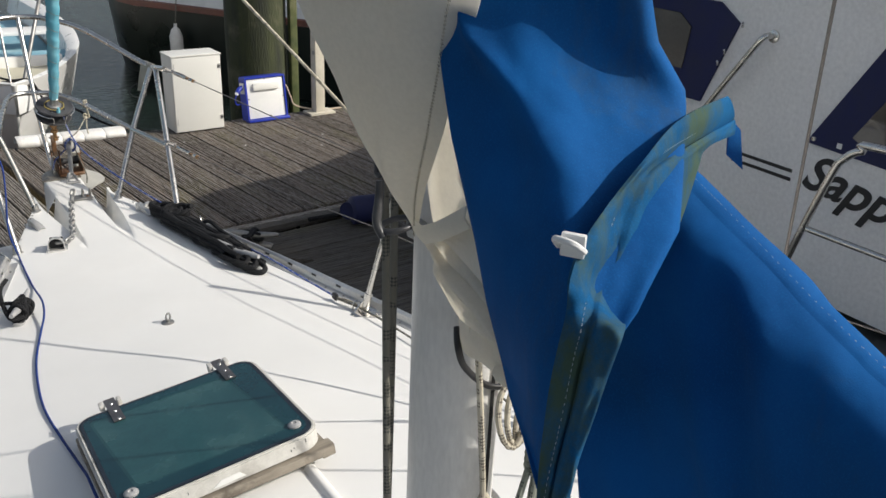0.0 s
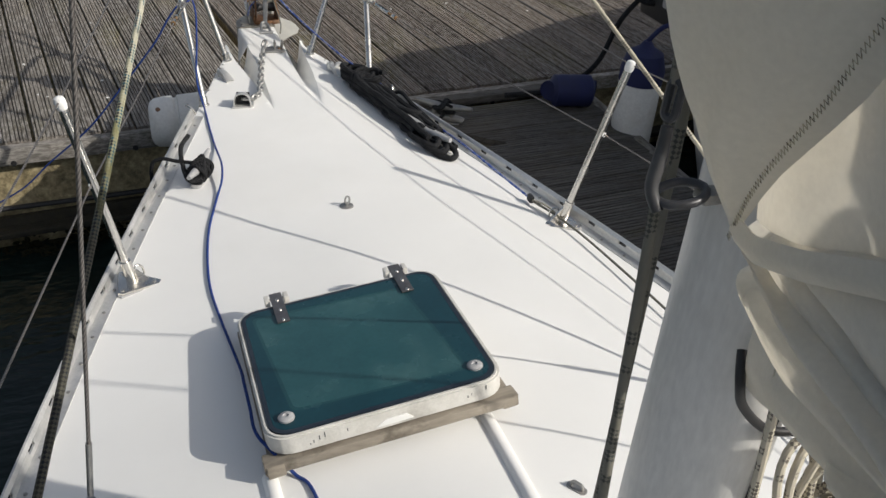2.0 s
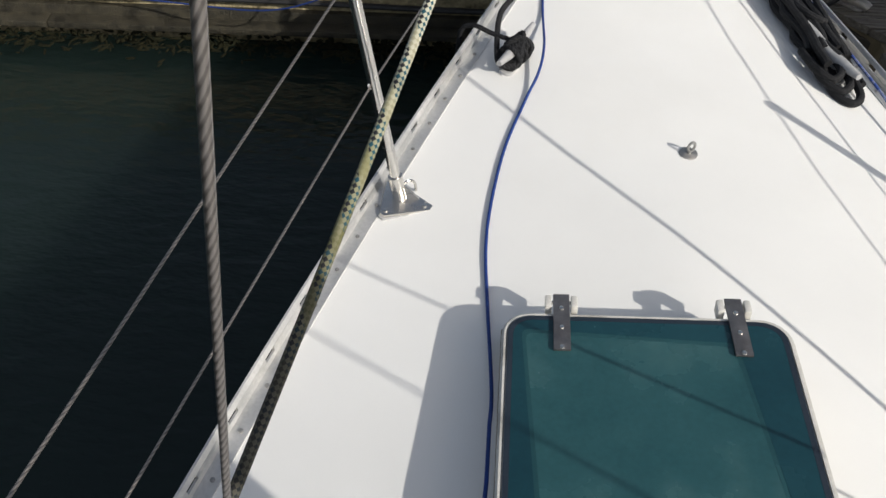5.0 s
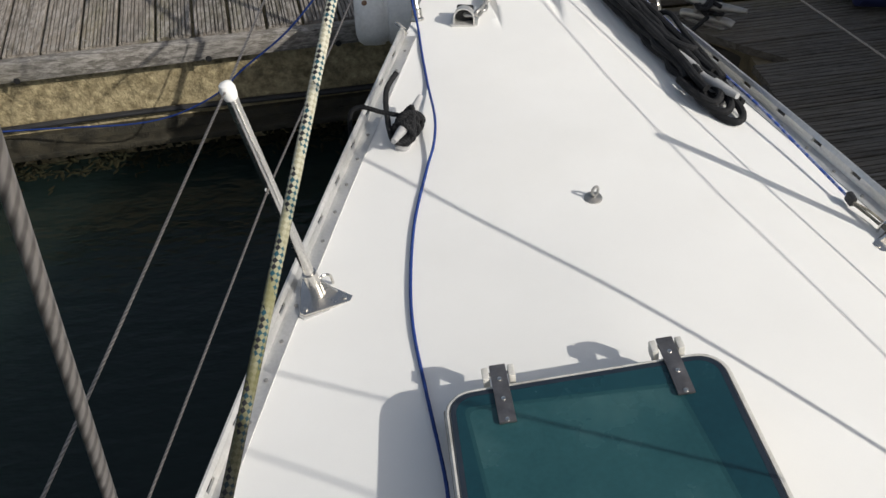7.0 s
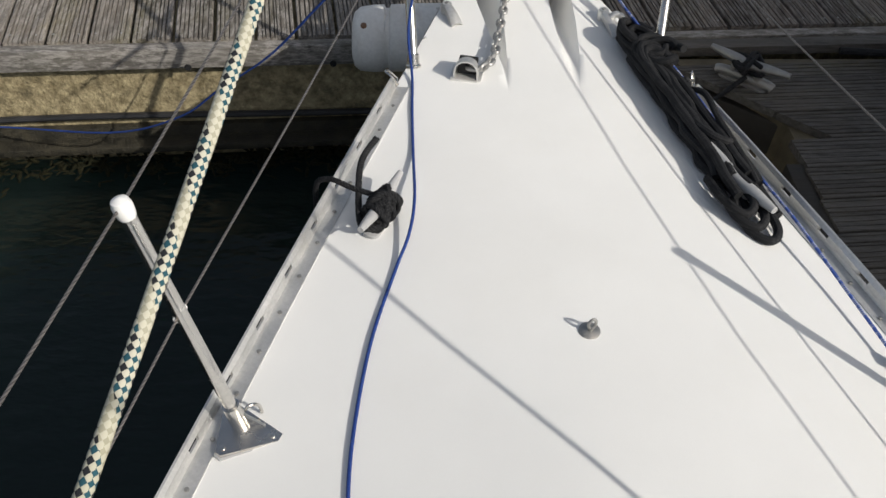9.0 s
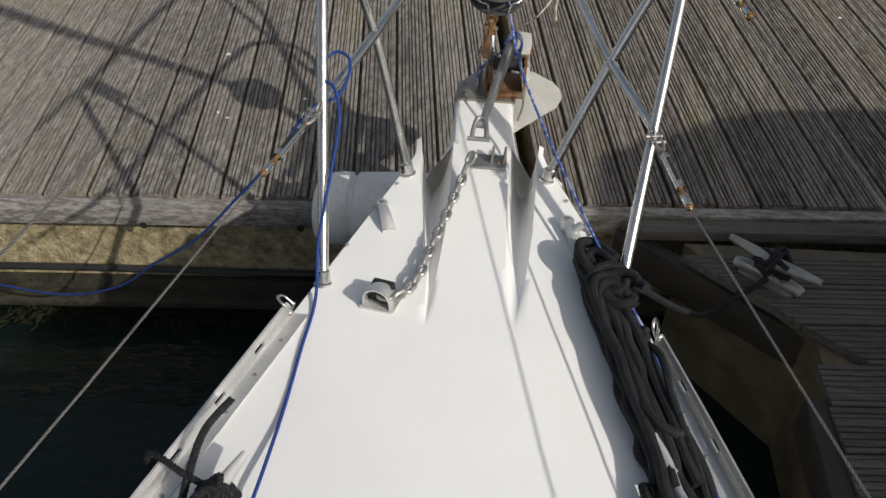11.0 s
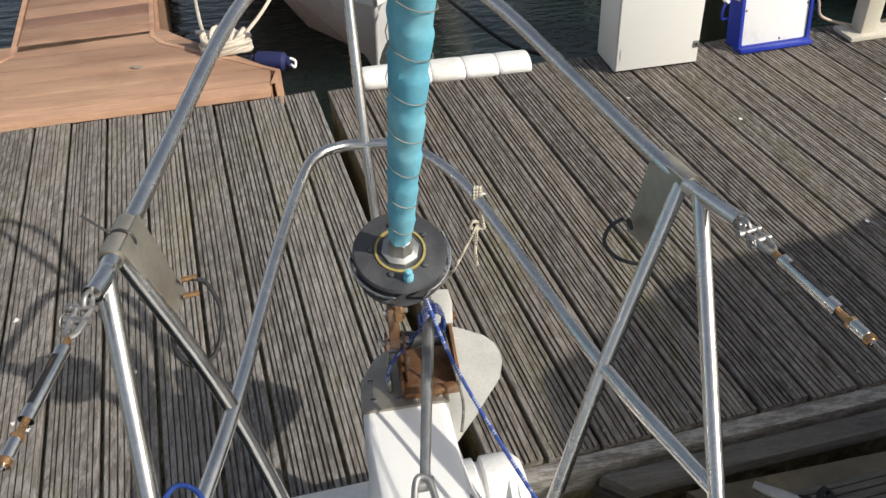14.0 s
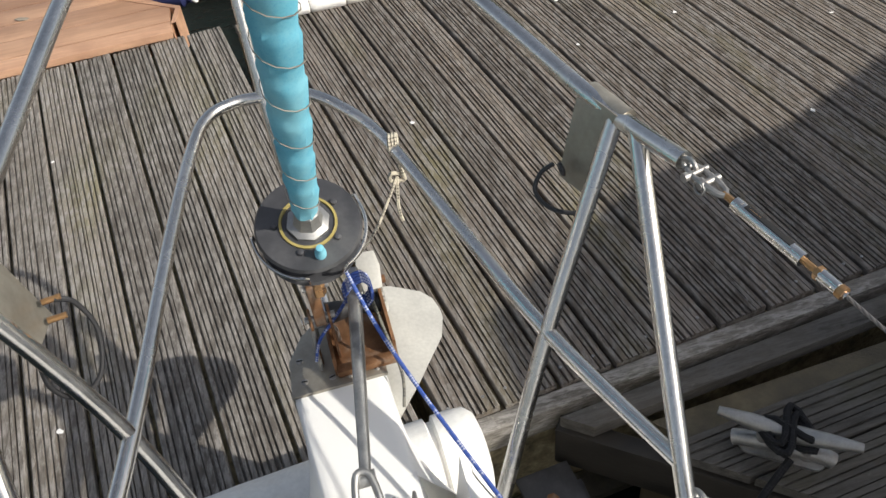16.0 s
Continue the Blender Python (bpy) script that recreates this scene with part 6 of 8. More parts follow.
for nm, pts in (("halyard", [(-0.112, -1.70, 0.60), (-0.102, -1.687, 0.7), (-0.081, -1.637, 1.0), (-0.052, -1.571, 1.4), (-0.023, -1.504, 1.8), (0.02, -1.45, 2.8)]), ("halyard", [(-0.058, -1.62, 0.66), (-0.052, -1.59, 0.8), (-0.035, -1.565, 1.1), (-0.02, -1.54, 1.45), (-0.005, -1.5, 2.2)])):
    solo(nm, tube(spline(pts, 8), 0.0062, 10), "greyrope", pts[0], "dirty grey halyard beside the mast", "rope", "halyards")
tack = thing("tack_line", (0.03, -1.76, 1.1), "cream flecked line knotted to the mast bail", "rope")
part("standing_part", tube(spline([(0.0, -1.75, 1.32), (0.012, -1.752, 1.2), (0.026, -1.752, 1.06), (0.03, -1.75, 1.02)], 6), 0.0052, 9), "fleckrope", tack)
k = Vector((0.03, -1.75, 1.02))
part("knot", tube(spline([k, k + Vector((-0.012, 0, -0.008)), k + Vector((-0.004, -0.01, -0.02)), k + Vector((0.012, 0, -0.016)), k + Vector((0.008, 0.008, -0.002)), k + Vector((-0.008, 0, -0.016)), k + Vector((0.006, -0.008, -0.03))], 5), 0.0052, 8), "fleckrope", tack)
part("loop", tube(spline([k + Vector((0.0, 0, -0.025)), k + Vector((0.012, 0, -0.06)), k + Vector((0.008, -0.004, -0.10)), k + Vector((-0.014, -0.004, -0.12)), k + Vector((-0.022, 0.01, -0.1)), k + Vector((-0.01, 0, -0.05)), k + Vector((0.0, 0, -0.025))], 5), 0.005, 8), "fleckrope", tack)
coil = thing("coiled_line", (0.08, -1.81, 1.18), "cream flecked line coiled and hung under the boom", "rope", "coiled lines")
cr = random.Random(3)
for k in range(7):
    c = Vector((0.078 + 0.016 * k, -1.745 + 0.004 * (k % 3), 1.155 - 0.006 * (k % 3)))
    rx, rz = cr.uniform(0.022, 0.032), cr.uniform(0.045, 0.056)
    ph = cr.uniform(-0.3, 0.3)
    pts = [c + Vector((rx * math.cos(a), 0.012 * math.sin(a + k), rz * math.sin(a) + ph * rx * math.cos(a))) for a in np.linspace(0, 2 * math.pi, 17)[:-1]]
    part("turn", tube(pts, 0.005, 9, True), "fleckrope", coil)
hank = thing("coiled_line", (0.14, -1.77, 1.0), "green-grey flecked line hanked in a long coil", "rope", "coiled lines")
for k in range(10):
    x0 = 0.115 + 0.013 * (k % 5)
    y0 = -1.765 - 0.012 * (k // 5)
    wv = cr.uniform(-0.012, 0.012)
    pts = [(x0 + 0.004, y0, 1.115 + cr.uniform(-0.01, 0.01)), (x0 - 0.008 + 0.004 * (k % 3), y0, 1.06), (x0 + 0.012 * (k % 5 - 2) + wv, y0 - 0.004, 0.95), (x0 + 0.02 * (k % 5 - 2) * 0.6 - wv, y0, 0.80 + cr.uniform(-0.03, 0.03)), (x0 + 0.01 * (k % 5 - 2), y0 + 0.01, 0.70)]
    part("turn", tube(spline(pts, 6), 0.0056, 9), "greenrope", hank)
for k in range(3):
    pts = [Vector((0.145 + 0.042 * math.cos(a), -1.77 + 0.024 * math.sin(a), 1.09 - 0.012 * k + 0.01 * math.sin(a + 1))) for a in np.linspace(0, 2 * math.pi, 15)[:-1]]
    part("binding_turn", tube(pts, 0.0056, 9, True), "greenrope", hank)
bm = join(block((0.845, -1.41, 0.49), (0.05, 0.085, 0.014), 0.005, Matrix.Rotation(0.5, 4, "Z")), tube(spline([(0.83, -1.385, 0.495), (0.832, -1.39, 0.528), (0.85, -1.415, 0.534), (0.862, -1.435, 0.5)], 5), 0.0055, 8), block((0.828, -1.37, 0.508), (0.022, 0.05, 0.026), 0.007, Matrix.Rotation(0.5, 4, "Z")))
solo("sheet_lead_block", bm, "black", (0.845, -1.41, 0.48), "black sheet lead block on its track", "block")

sail = thing("mainsail", (-0.05, -1.8, 1.4), "cream white mainsail flaked in heavy folds on the boom", "sail")


def roll(path, rx, rz, seed, lean=0.0, squeeze=0.12):
    """A flattened, creased fold of sailcloth along a path, with a rounded front."""
    rows = []
    pp = spline(path, 10)
    for i, c in enumerate(pp):
        u = i / (len(pp) - 1)
        grow = min(1.0, 0.25 + (u / 0.12) ** 0.5 * 0.75) if u < 0.12 else 1.0
        row = []
        for k in range(30):
            a = 2 * math.pi * k / 30
            cr_ = 1 + squeeze * math.sin(2 * a + seed + 3 * u) + 0.22 * noise.noise(Vector((seed * 3 + 2.2 * math.cos(a), 2.2 * math.sin(a), u * 2.6)))
            row.append(c + Vector((rx * grow * cr_ * math.cos(a) + lean * rz * math.sin(a), 0.01 * math.sin(a * 2 + seed), rz * grow * cr_ * math.sin(a))))
        rows.append(row)
    bm = grid(rows, True)
    bm.verts.ensure_lookup_table()
    bm.faces.new([bm.verts[k] for k in range(30)][::-1])
    return bm


part("inner_fold", roll([(0.1, -1.71, 1.42), (0.1, -1.85, 1.44), (0.105, -2.0, 1.44), (0.11, -2.1, 1.42)], 0.05, 0.08, 1), "canvas", sail, sharp=80)


def along(pp, u):
    k = min(len(pp) - 2, int(u * (len(pp) - 1)))
    return pp[k].lerp(pp[k + 1], u * (len(pp) - 1) - k)


OUT = Vector((-0.93, -0.2, 0.12))


def sail_layer(top, bottom, bulge, turn, seed, cols=56, n=18):
    """One fold of sailcloth between two edges: it swells out below, and its lower edge turns under."""
    t_, b_ = spline(top, 12), spline(bottom, 12)
    out = []
    for i in range(cols):
        u = i / (cols - 1)
        a, b = along(t_, u), along(b_, u)
        row = [a - OUT * 0.03 + Vector((0, 0, 0.012)), a - OUT * 0.012 + Vector((0, 0, 0.006))]
        for j in range(n):
            w = j / (n - 1)
            d = bulge * math.sin(math.pi * w ** 1.4) * min(1.0, 0.3 + 2.2 * u)
            d += 0.005 * noise.noise(Vector((u * 3.0, w * 1.6, seed))) + 0.0022 * noise.noise(Vector((u * 5 + w * 2, w * 6 - u * 3, seed + 4))) + 0.0014 * abs(noise.noise(Vector((u * 14, w * 5, seed + 8))))
            row.append(a.lerp(b, w) + OUT * d * min(1.0, (1 - w) * 5 + 0.3))
        for k in range(1, 5):
            q = k / 4 * math.pi * 0.8
            row.append(b - OUT * turn * (1 - math.cos(q)) * 0.8 + Vector((0, 0, -turn * 0.6 * math.sin(q))))
        row.append(row[-1] - OUT * 0.025 + Vector((0, 0, 0.02)))
        out.append(row)
    return thick(grid(out), 0.0014)


PLEAT = [(-0.071, -1.74, 1.486), (-0.102, -1.821, 1.516), (-0.115, -1.867, 1.518), (-0.128, -1.921, 1.514), (-0.145, -1.981, 1.515), (-0.159, -2.031, 1.517)]
ROLL_TOP = [(-0.078, -1.729, 1.49), (-0.086, -1.765, 1.484), (-0.1, -1.815, 1.484), (-0.12, -1.879, 1.495), (-0.137, -1.935, 1.501), (-0.156, -2.002, 1.504), (-0.171, -2.051, 1.507)]
ROLL_LOW = [(-0.089, -1.73, 1.492), (-0.103, -1.786, 1.484), (-0.12, -1.854, 1.479), (-0.132, -1.897, 1.481), (-0.149, -1.952, 1.488), (-0.164, -2.0, 1.495), (-0.188, -2.073, 1.51)]
for seed, top, low, bulge, turn, words in (
        (1.0, [(-0.074, -1.748, 1.487), (-0.095, -1.8, 1.513), (-0.123, -1.865, 1.549), (-0.147, -1.919, 1.58), (-0.163, -1.956, 1.603), (-0.185, -2.003, 1.633)], PLEAT, 0.010, 0.006, "pleat under the hem"),
        (2.0, [Vector(p) - OUT * 0.012 for p in PLEAT], ROLL_TOP, 0.008, 0.005, "second pleat"),
        (3.0, ROLL_TOP, ROLL_LOW, 0.014, 0.012, "long roll falling from the tack"),
        (4.0, [(-0.043, -1.725, 1.445), (-0.049, -1.749, 1.444), (-0.061, -1.793, 1.443), (-0.074, -1.841, 1.445), (-0.093, -1.901, 1.453), (-0.109, -1.954, 1.46), (-0.136, -2.035, 1.476)], [(-0.058, -1.724, 1.419), (-0.064, -1.753, 1.413), (-0.074, -1.792, 1.408), (-0.085, -1.828, 1.411), (-0.104, -1.882, 1.428), (-0.126, -1.939, 1.449), (-0.144, -1.989, 1.465), (-0.172, -2.064, 1.492)], 0.009, 0.010, "stained corner patch folded over"),
        (5.0, [(0.007, -1.69, 1.35), (-0.005, -1.724, 1.359), (-0.018, -1.765, 1.367), (-0.037, -1.817, 1.382), (-0.061, -1.882, 1.405), (-0.081, -1.938, 1.423), (-0.112, -2.021, 1.452)], [(0.018, -1.689, 1.268), (0.009, -1.717, 1.273), (-0.01, -1.761, 1.297), (-0.029, -1.809, 1.318), (-0.043, -1.845, 1.332), (-0.056, -1.89, 1.35), (-0.08, -1.95, 1.39), (-0.13, -2.037, 1.454)], 0.010, 0.010, "lowest hanging fold"),
        (6.0, [(-0.054, -1.861, 1.356), (-0.073, -1.904, 1.381), (-0.093, -1.947, 1.411), (-0.116, -1.994, 1.446), (-0.139, -2.042, 1.479)], [(-0.073, -1.887, 1.352), (-0.087, -1.924, 1.367), (-0.112, -1.978, 1.403), (-0.134, -2.022, 1.435), (-0.153, -2.061, 1.464)], 0.012, 0.014, "bottom roll")):
    part("fold", sail_layer(top, low, bulge, turn, seed), "canvas", sail, words, sharp=80)
part("seam", tube(spline([(-0.018, -1.752, 1.366), (-0.019, -1.755, 1.34), (-0.011, -1.75, 1.31), (-0.002, -1.742, 1.287)], 6), 0.0012, 6), "canvas", sail, "doubled seam")
ZS = (1.44, 1.447, 1.458, 1.47, 1.493, 1.546, 1.602, 1.69, 1.75, 1.9, 2.15)
FRX, FRY = (-0.255, -0.245, -0.215, -0.2, -0.19, -0.194, -0.19, -0.184, -0.182, -0.178, -0.15), (-2.2, -2.178, -2.115, -2.075, -2.045, -2.02, -1.988, -1.93, -1.905, -1.86, -1.79)
panel = []
for i in range(24):
    v = i / 23
    row = []
    for j in range(24):
        w = j / 23
        fore = Vector((-0.07, -1.73, 1.50)).lerp(Vector((-0.2, -1.74, 2.15)), v)
        z = 1.60 + 0.55 * v
        aft = Vector((lerp(z, ZS, FRX) + 0.035, lerp(z, ZS, FRY) - 0.01, z))
        q = fore.lerp(aft, w)
        q.x += 0.012 * noise.noise(Vector((w * 3, v * 3, 9.0))) + 0.006 * noise.noise(Vector((w * 9 + v * 5, v * 4, 2.0)))
        row.append(q)
    panel.append(row)
part("luff_panel", thick(grid(panel), 0.002), "canvas", sail, "creased panel of cream sailcloth", sharp=80)
# the head of the sail hangs over the folds as a loose three-cornered panel
rows = []
for i in range(27):
    v = i / 26
    zf = 2.05 - 0.549 * v
    front = Vector((lerp(zf, (1.5, 1.57, 1.63, 1.7, 1.764, 2.05), (-0.106, -0.152, -0.186, -0.216, -0.248, -0.38)), -1.75, zf))
    zb = 2.25 - 0.749 * v
    back = Vector((lerp(zb, (1.5, 1.576, 1.679, 1.85, 2.25), (-0.109, -0.13, -0.157, -0.18, -0.2)), lerp(zb, (1.5, 1.576, 1.679, 1.85, 2.25), (-1.751, -1.794, -1.874, -1.97, -2.1)), zb))
    row = []
    for j in range(19):
        w = j / 18
        q = front.lerp(back, w)
        q.x -= (0.014 * math.sin(math.pi * w) + 0.010 * noise.noise(Vector((w * 2.5, v * 3, 1.7))) + 0.004 * noise.noise(Vector((w * 6 + v * 8, v * 5, 3.1)))) * min(1, 6 * (1 - v) + 0.1)
        row.append(q)
    rows.append(row)
part("head_panel", thick(grid(rows), 0.0025), "canvas", sail, "loose head panel with a zigzag seam", sharp=80)
edge = [Vector(r[-1]).lerp(Vector(r[-4]), 0.8) + Vector((-0.003, 0, 0)) for r in rows[6:]]
zig = spline(edge, 14)
zig = [q + Vector((-0.001, 0.002 * (-1) ** k, 0.0015 * (-1) ** k)) for k, q in enumerate(zig)]
part("zigzag_stitching", tube(zig, 0.0004, 4), "fleckrope", sail, "zigzag stitching")
hem = []
for u in np.linspace(0, 1, 17):
    b = Vector((lerp(u, (0, 0.3, 0.6, 1), (-0.112, -0.128, -0.149, -0.178)), lerp(u, (0, 0.3, 0.6, 1), (-1.755, -1.797, -1.863, -1.96)), lerp(u, (0, 0.3, 0.6, 1), (1.503, 1.512, 1.545, 1.602))))
    hem.append([b + Vector((-0.002, 0, 0.022)), b + Vector((-0.004, 0, 0.01)), b + Vector((0.004, 0, -0.002))])
part("hem", thick(grid(hem), 0.002), "canvas", sail, "doubled hem", sharp=80)
hk = Vector((-0.056, -1.735, 1.434))
part("tack_patch", join(lathe([(0.0, 0.004), (0.012, 0.004), (0.017, 0.001), (0.017, -0.004)], axis(hk, hk + Vector((-1, -0.3, 0.2))), 16)), "canvas", sail, "worn eyelet patch", sharp=80)

boom = thing("boom", (MX, -2.5, 1.4), "aluminium boom under the flaked mainsail", "boom")
part("spar", grid([[Vector((MX - 0.1 * (y + 1.9) + 0.05 * math.cos(a), y, 1.40 + 0.14 * (y + 1.8) + 0.05 * math.sin(a))) for a in np.linspace(0, 2 * math.pi, 21)[:-1]] for y in np.linspace(-1.8, -4.1, 6)], True), "alu", boom)

cover = thing("sail_cover", (-0.05, -2.2, 1.5), "bright blue canvas mainsail cover, mildewed along its flap", "sail cover")
ZA = (1.12, 1.3, 1.45, 1.55, 1.61, 1.65, 1.69, 1.74, 1.79, 1.9, 2.15)
AX, AY = (-0.235, -0.24, -0.237, -0.222, -0.205, -0.19, -0.158, -0.15, -0.172, -0.172, -0.15), (-2.22, -2.2, -2.192, -2.178, -2.155, -2.125, -2.085, -2.02, -1.955, -1.89, -1.82)
RX, RY = (-0.215, -0.22, -0.215, -0.195, -0.15, -0.09, -0.045, -0.005, -0.04, -0.06, -0.04), (-2.23, -2.21, -2.2, -2.19, -2.175, -2.15, -2.105, -2.06, -2.045, -2.02, -1.95)
rows = []
for z in list(np.linspace(1.44, 1.5, 30)) + list(np.linspace(1.51, 2.15, 56)):
    f = Vector((lerp(z, ZS, FRX), lerp(z, ZS, FRY), z))
    a = Vector((lerp(z, ZA, AX), lerp(z, ZA, AY), z))
    b = Vector((lerp(z, ZA, RX), lerp(z, ZA, RY), z))
    k = max(0.05, min(1.0, (z - 1.5) / 0.1))
    b = a.lerp(b, k)
    end = b + Vector((0.045, 0.05, 0)) * k
    row = []
    for j, q in enumerate(spline([f, f.lerp(a, 0.5), a, a.lerp(b, 0.5), b, end, end + Vector((0.03, 0.06, 0)) * k], 9)):
        w = j / 54
        crease = 0.012 * noise.noise(Vector((w * 5.0 + z * 2.4, z * 5.2, 0.3))) + 0.006 * noise.noise(Vector((w * 12 - z * 9, z * 11, 2.3)))
        fold = 0.006 * math.sin(20 * (w + (z - 1.5) * 0.7)) * noise.noise(Vector((w * 4, z * 6, 6.0)))
        q += Vector((-0.7, -0.7, 0)) * (crease + fold) * min(1, w * 6)
        row.append(q)
    fold_in = max(0.03, min(1.0, (z - 1.47) / 0.08))
    lip = [Vector((f.x + 0.09 * s * fold_in, f.y + 0.02 * s * fold_in, z)) for s in (1.6, 0.7, 0.12)]
    rows.append(lip + row)
part("collar", thick(grid(rows), 0.002), "cover", cover, "bright blue collar panel", sharp=80)
RIDGE_Y, RIDGE_Z = (-4.2, -3.0, -2.6, -2.27, -2.2, -2.12, -2.042, -1.9), (1.28, 1.35, 1.41, 1.535, 1.569, 1.611, 1.651, 1.7)


def ridge_at(y):
    return Vector((0.05 - 0.1 * (y + 2.04), y, lerp(y, RIDGE_Y, RIDGE_Z)))


rows = []
for y in list(np.linspace(-1.93, -2.8, 100)) + list(np.linspace(-2.85, -4.2, 24)):
    c = ridge_at(y)
    row = []
    for s in np.linspace(-1, 1, 61):
        a, sg = abs(s), math.copysign(1, s)
        crown, hang = min(1.0, a / 0.24) * math.pi / 2, max(0.0, (a - 0.24) / 0.76)
        x = c.x + (0.03 if sg > 0 else -0.06) * math.sin(crown) - 0.05 * hang
        z = c.z - 0.05 * (1 - math.cos(crown)) - 0.40 * hang
        amp = min(1.0, a * 3)
        x += sg * amp * (0.014 * noise.noise(Vector((y * 3.5 + a * 2, a * 2.2, 4.0))) + 0.006 * noise.noise(Vector((y * 9 + a * 6, a * 4, 7.0))))
        lee = min(1.0, a * 2.2) * math.exp(-((y + 2.16) / 0.09) ** 2)  # a long fold that falls from the collar
        x += sg * lee * (0.03 * math.exp(-((y + 2.15 + 0.25 * a) / 0.03) ** 2) + 0.006 * math.sin(61 * (y + 0.22 * a)))
        row.append(Vector((x, y - 0.14 * hang ** 1.3 * max(0.0, 1 - (-1.93 - y) / 0.6), z)))
    rows.append(row)
part("boom_panel", thick(grid(rows), 0.002), "cover", cover, "bright blue cover over the boom", sharp=80)
ridge = [ridge_at(y) + Vector((-0.005, 0, 0.001)) for y in np.linspace(-2.04, -4.2, 40)]
piping = [[p + Vector((-0.028, 0, -0.013)), p + Vector((-0.014, 0, -0.002)), p + Vector((0, 0, 0.001)), p + Vector((0.014, 0, -0.003))] for p in ridge]
part("ridge_seam", thick(grid(piping), 0.002), "cover", cover, "doubled ridge seam", sharp=80)


def stitches(path, step=0.0045, lift=Vector((-0.002, 0, 0.001))):
    out = bmesh.new()
    pp = spline(path, 30)
    acc, prev, on = 0.0, pp[0], True
    for q in pp[1:]:
        acc += (q - prev).length
        if acc > step * 0.5:
            d = (q - prev).normalized()
            if on:
                out = join(out, tube([q + lift - d * step * 0.3, q + lift + d * step * 0.3], 0.0002, 4))
            on, acc = not on, 0.0
        prev = q
    return out


part("stitching", stitches([p + Vector((-0.004, 0, 0.001)) for p in ridge[:18]], lift=Vector((-0.001, 0, 0.001))), "stitch", cover, "pale stitching")
# the turned-back, mildewed flap on the collar's edge, and the stitched edge that runs on below it


AFT = Vector((-0.62, -0.7, 0.35))
def flap_sheet(upper, lower, sewn, pocket, seed, cols=64, n=25):
    """A turned-back edge: flat along its upper side, creased along the sewn line, bulging out beyond it."""
    u_, l_, s_ = spline(upper, 10), spline(lower, 10), spline(sewn, 10)
    out, line = [], []
    for i in range(cols):
        u = i / (cols - 1)
        a, b, c = along(u_, u), along(l_, u), along(s_, u)
        row = []
        full = pocket(u)
        for j in range(n):
            w = j / (n - 1)
            if w < 0.4:
                q, d = a.lerp(c, w / 0.4), 0.006 * math.sin(math.pi * w / 0.4) * (1 if u < 0.5 else 0.2)
            else:
                v = (w - 0.4) / 0.6
                q, d = c.lerp(b, v), full * math.sin(math.pi * v) ** 0.7 - 0.006 * math.sin(math.pi * min(1, v * 6))
            calm = 1.0 if u < 0.5 else 0.5
            d += calm * 0.006 * noise.noise(Vector((w * 2.2, u * 7, seed))) + 0.0035 * noise.noise(Vector((w * 5 + u * 6, u * 18, seed))) + 0.004 * abs(noise.noise(Vector((w * 3 - u * 9, u * 9, seed + 3))))
            row.append(q + AFT * (0.009 + d))
            if j == int(0.4 * (n - 1)) - 1:
                line.append(row[-1] + AFT * 0.0015)
        out.append(row)
    return out, line


UP = [(0.08, -2.043, 1.728), (-0.034, -2.083, 1.725), (-0.11, -2.113, 1.701), (-0.167, -2.136, 1.679), (-0.197, -2.148, 1.662), (-0.217, -2.158, 1.638), (-0.224, -2.164, 1.607), (-0.231, -2.166, 1.579), (-0.239, -2.17, 1.541), (-0.248, -2.178, 1.488), (-0.255, -2.187, 1.444), (-0.275, -2.208, 1.385)]
SEWN = [(0.11, -2.033, 1.7), (-0.025, -2.084, 1.698), (-0.105, -2.112, 1.692), (-0.138, -2.125, 1.665), (-0.153, -2.135, 1.643), (-0.178, -2.146, 1.618), (-0.214, -2.18, 1.607), (-0.221, -2.182, 1.577), (-0.229, -2.186, 1.539), (-0.24, -2.189, 1.492), (-0.25, -2.194, 1.447), (-0.27, -2.215, 1.388)]
LOW = [(0.115, -2.033, 1.68), (0.035, -2.064, 1.684), (0.017, -2.072, 1.665), (-0.015, -2.088, 1.625), (-0.055, -2.105, 1.592), (-0.12, -2.132, 1.567), (-0.198, -2.204, 1.609), (-0.207, -2.204, 1.577), (-0.217, -2.204, 1.542), (-0.23, -2.204, 1.495), (-0.239, -2.208, 1.453), (-0.258, -2.228, 1.395)]
fl, line = flap_sheet(UP, LOW, SEWN, lambda u: lerp(u, (0, 0.1, 0.22, 0.42, 0.5, 0.56, 1), (0.004, 0.008, 0.02, 0.026, 0.022, 0.007, 0.004)), 5.0)
flap = part("flap", thick(grid(fl), 0.003), "coverold", cover, "mildewed blue-green flap", sharp=80)
part("stitching", stitches(line[::4]), "stitch", flap, "pale stitching")
tail = Vector((0.105, -2.035, 1.69))
part("webbing_tail", thick(grid([[tail + Vector((0.006 * k, 0.004 * k, -0.012 * k + 0.01)), tail + Vector((0.03 + 0.004 * k, 0.008, -0.008 - 0.012 * k))] for k in range(5)]), 0.003), "cover", flap, "frayed end of the flap")
cl = Vector((-0.216, -2.156, 1.664))
clip = part("clip", join(block(cl, (0.006, 0.02, 0.02), 0.002, Matrix.Rotation(0.6, 4, "Z")), tube(spline([cl + Vector((-0.004, 0.012, -0.004)), cl + Vector((-0.014, 0.006, 0.006)), cl + Vector((-0.012, -0.012, 0.008)), cl + Vector((-0.002, -0.016, 0.0))], 5), 0.0028, 8)), "whitepl", cover, "white plastic clip")


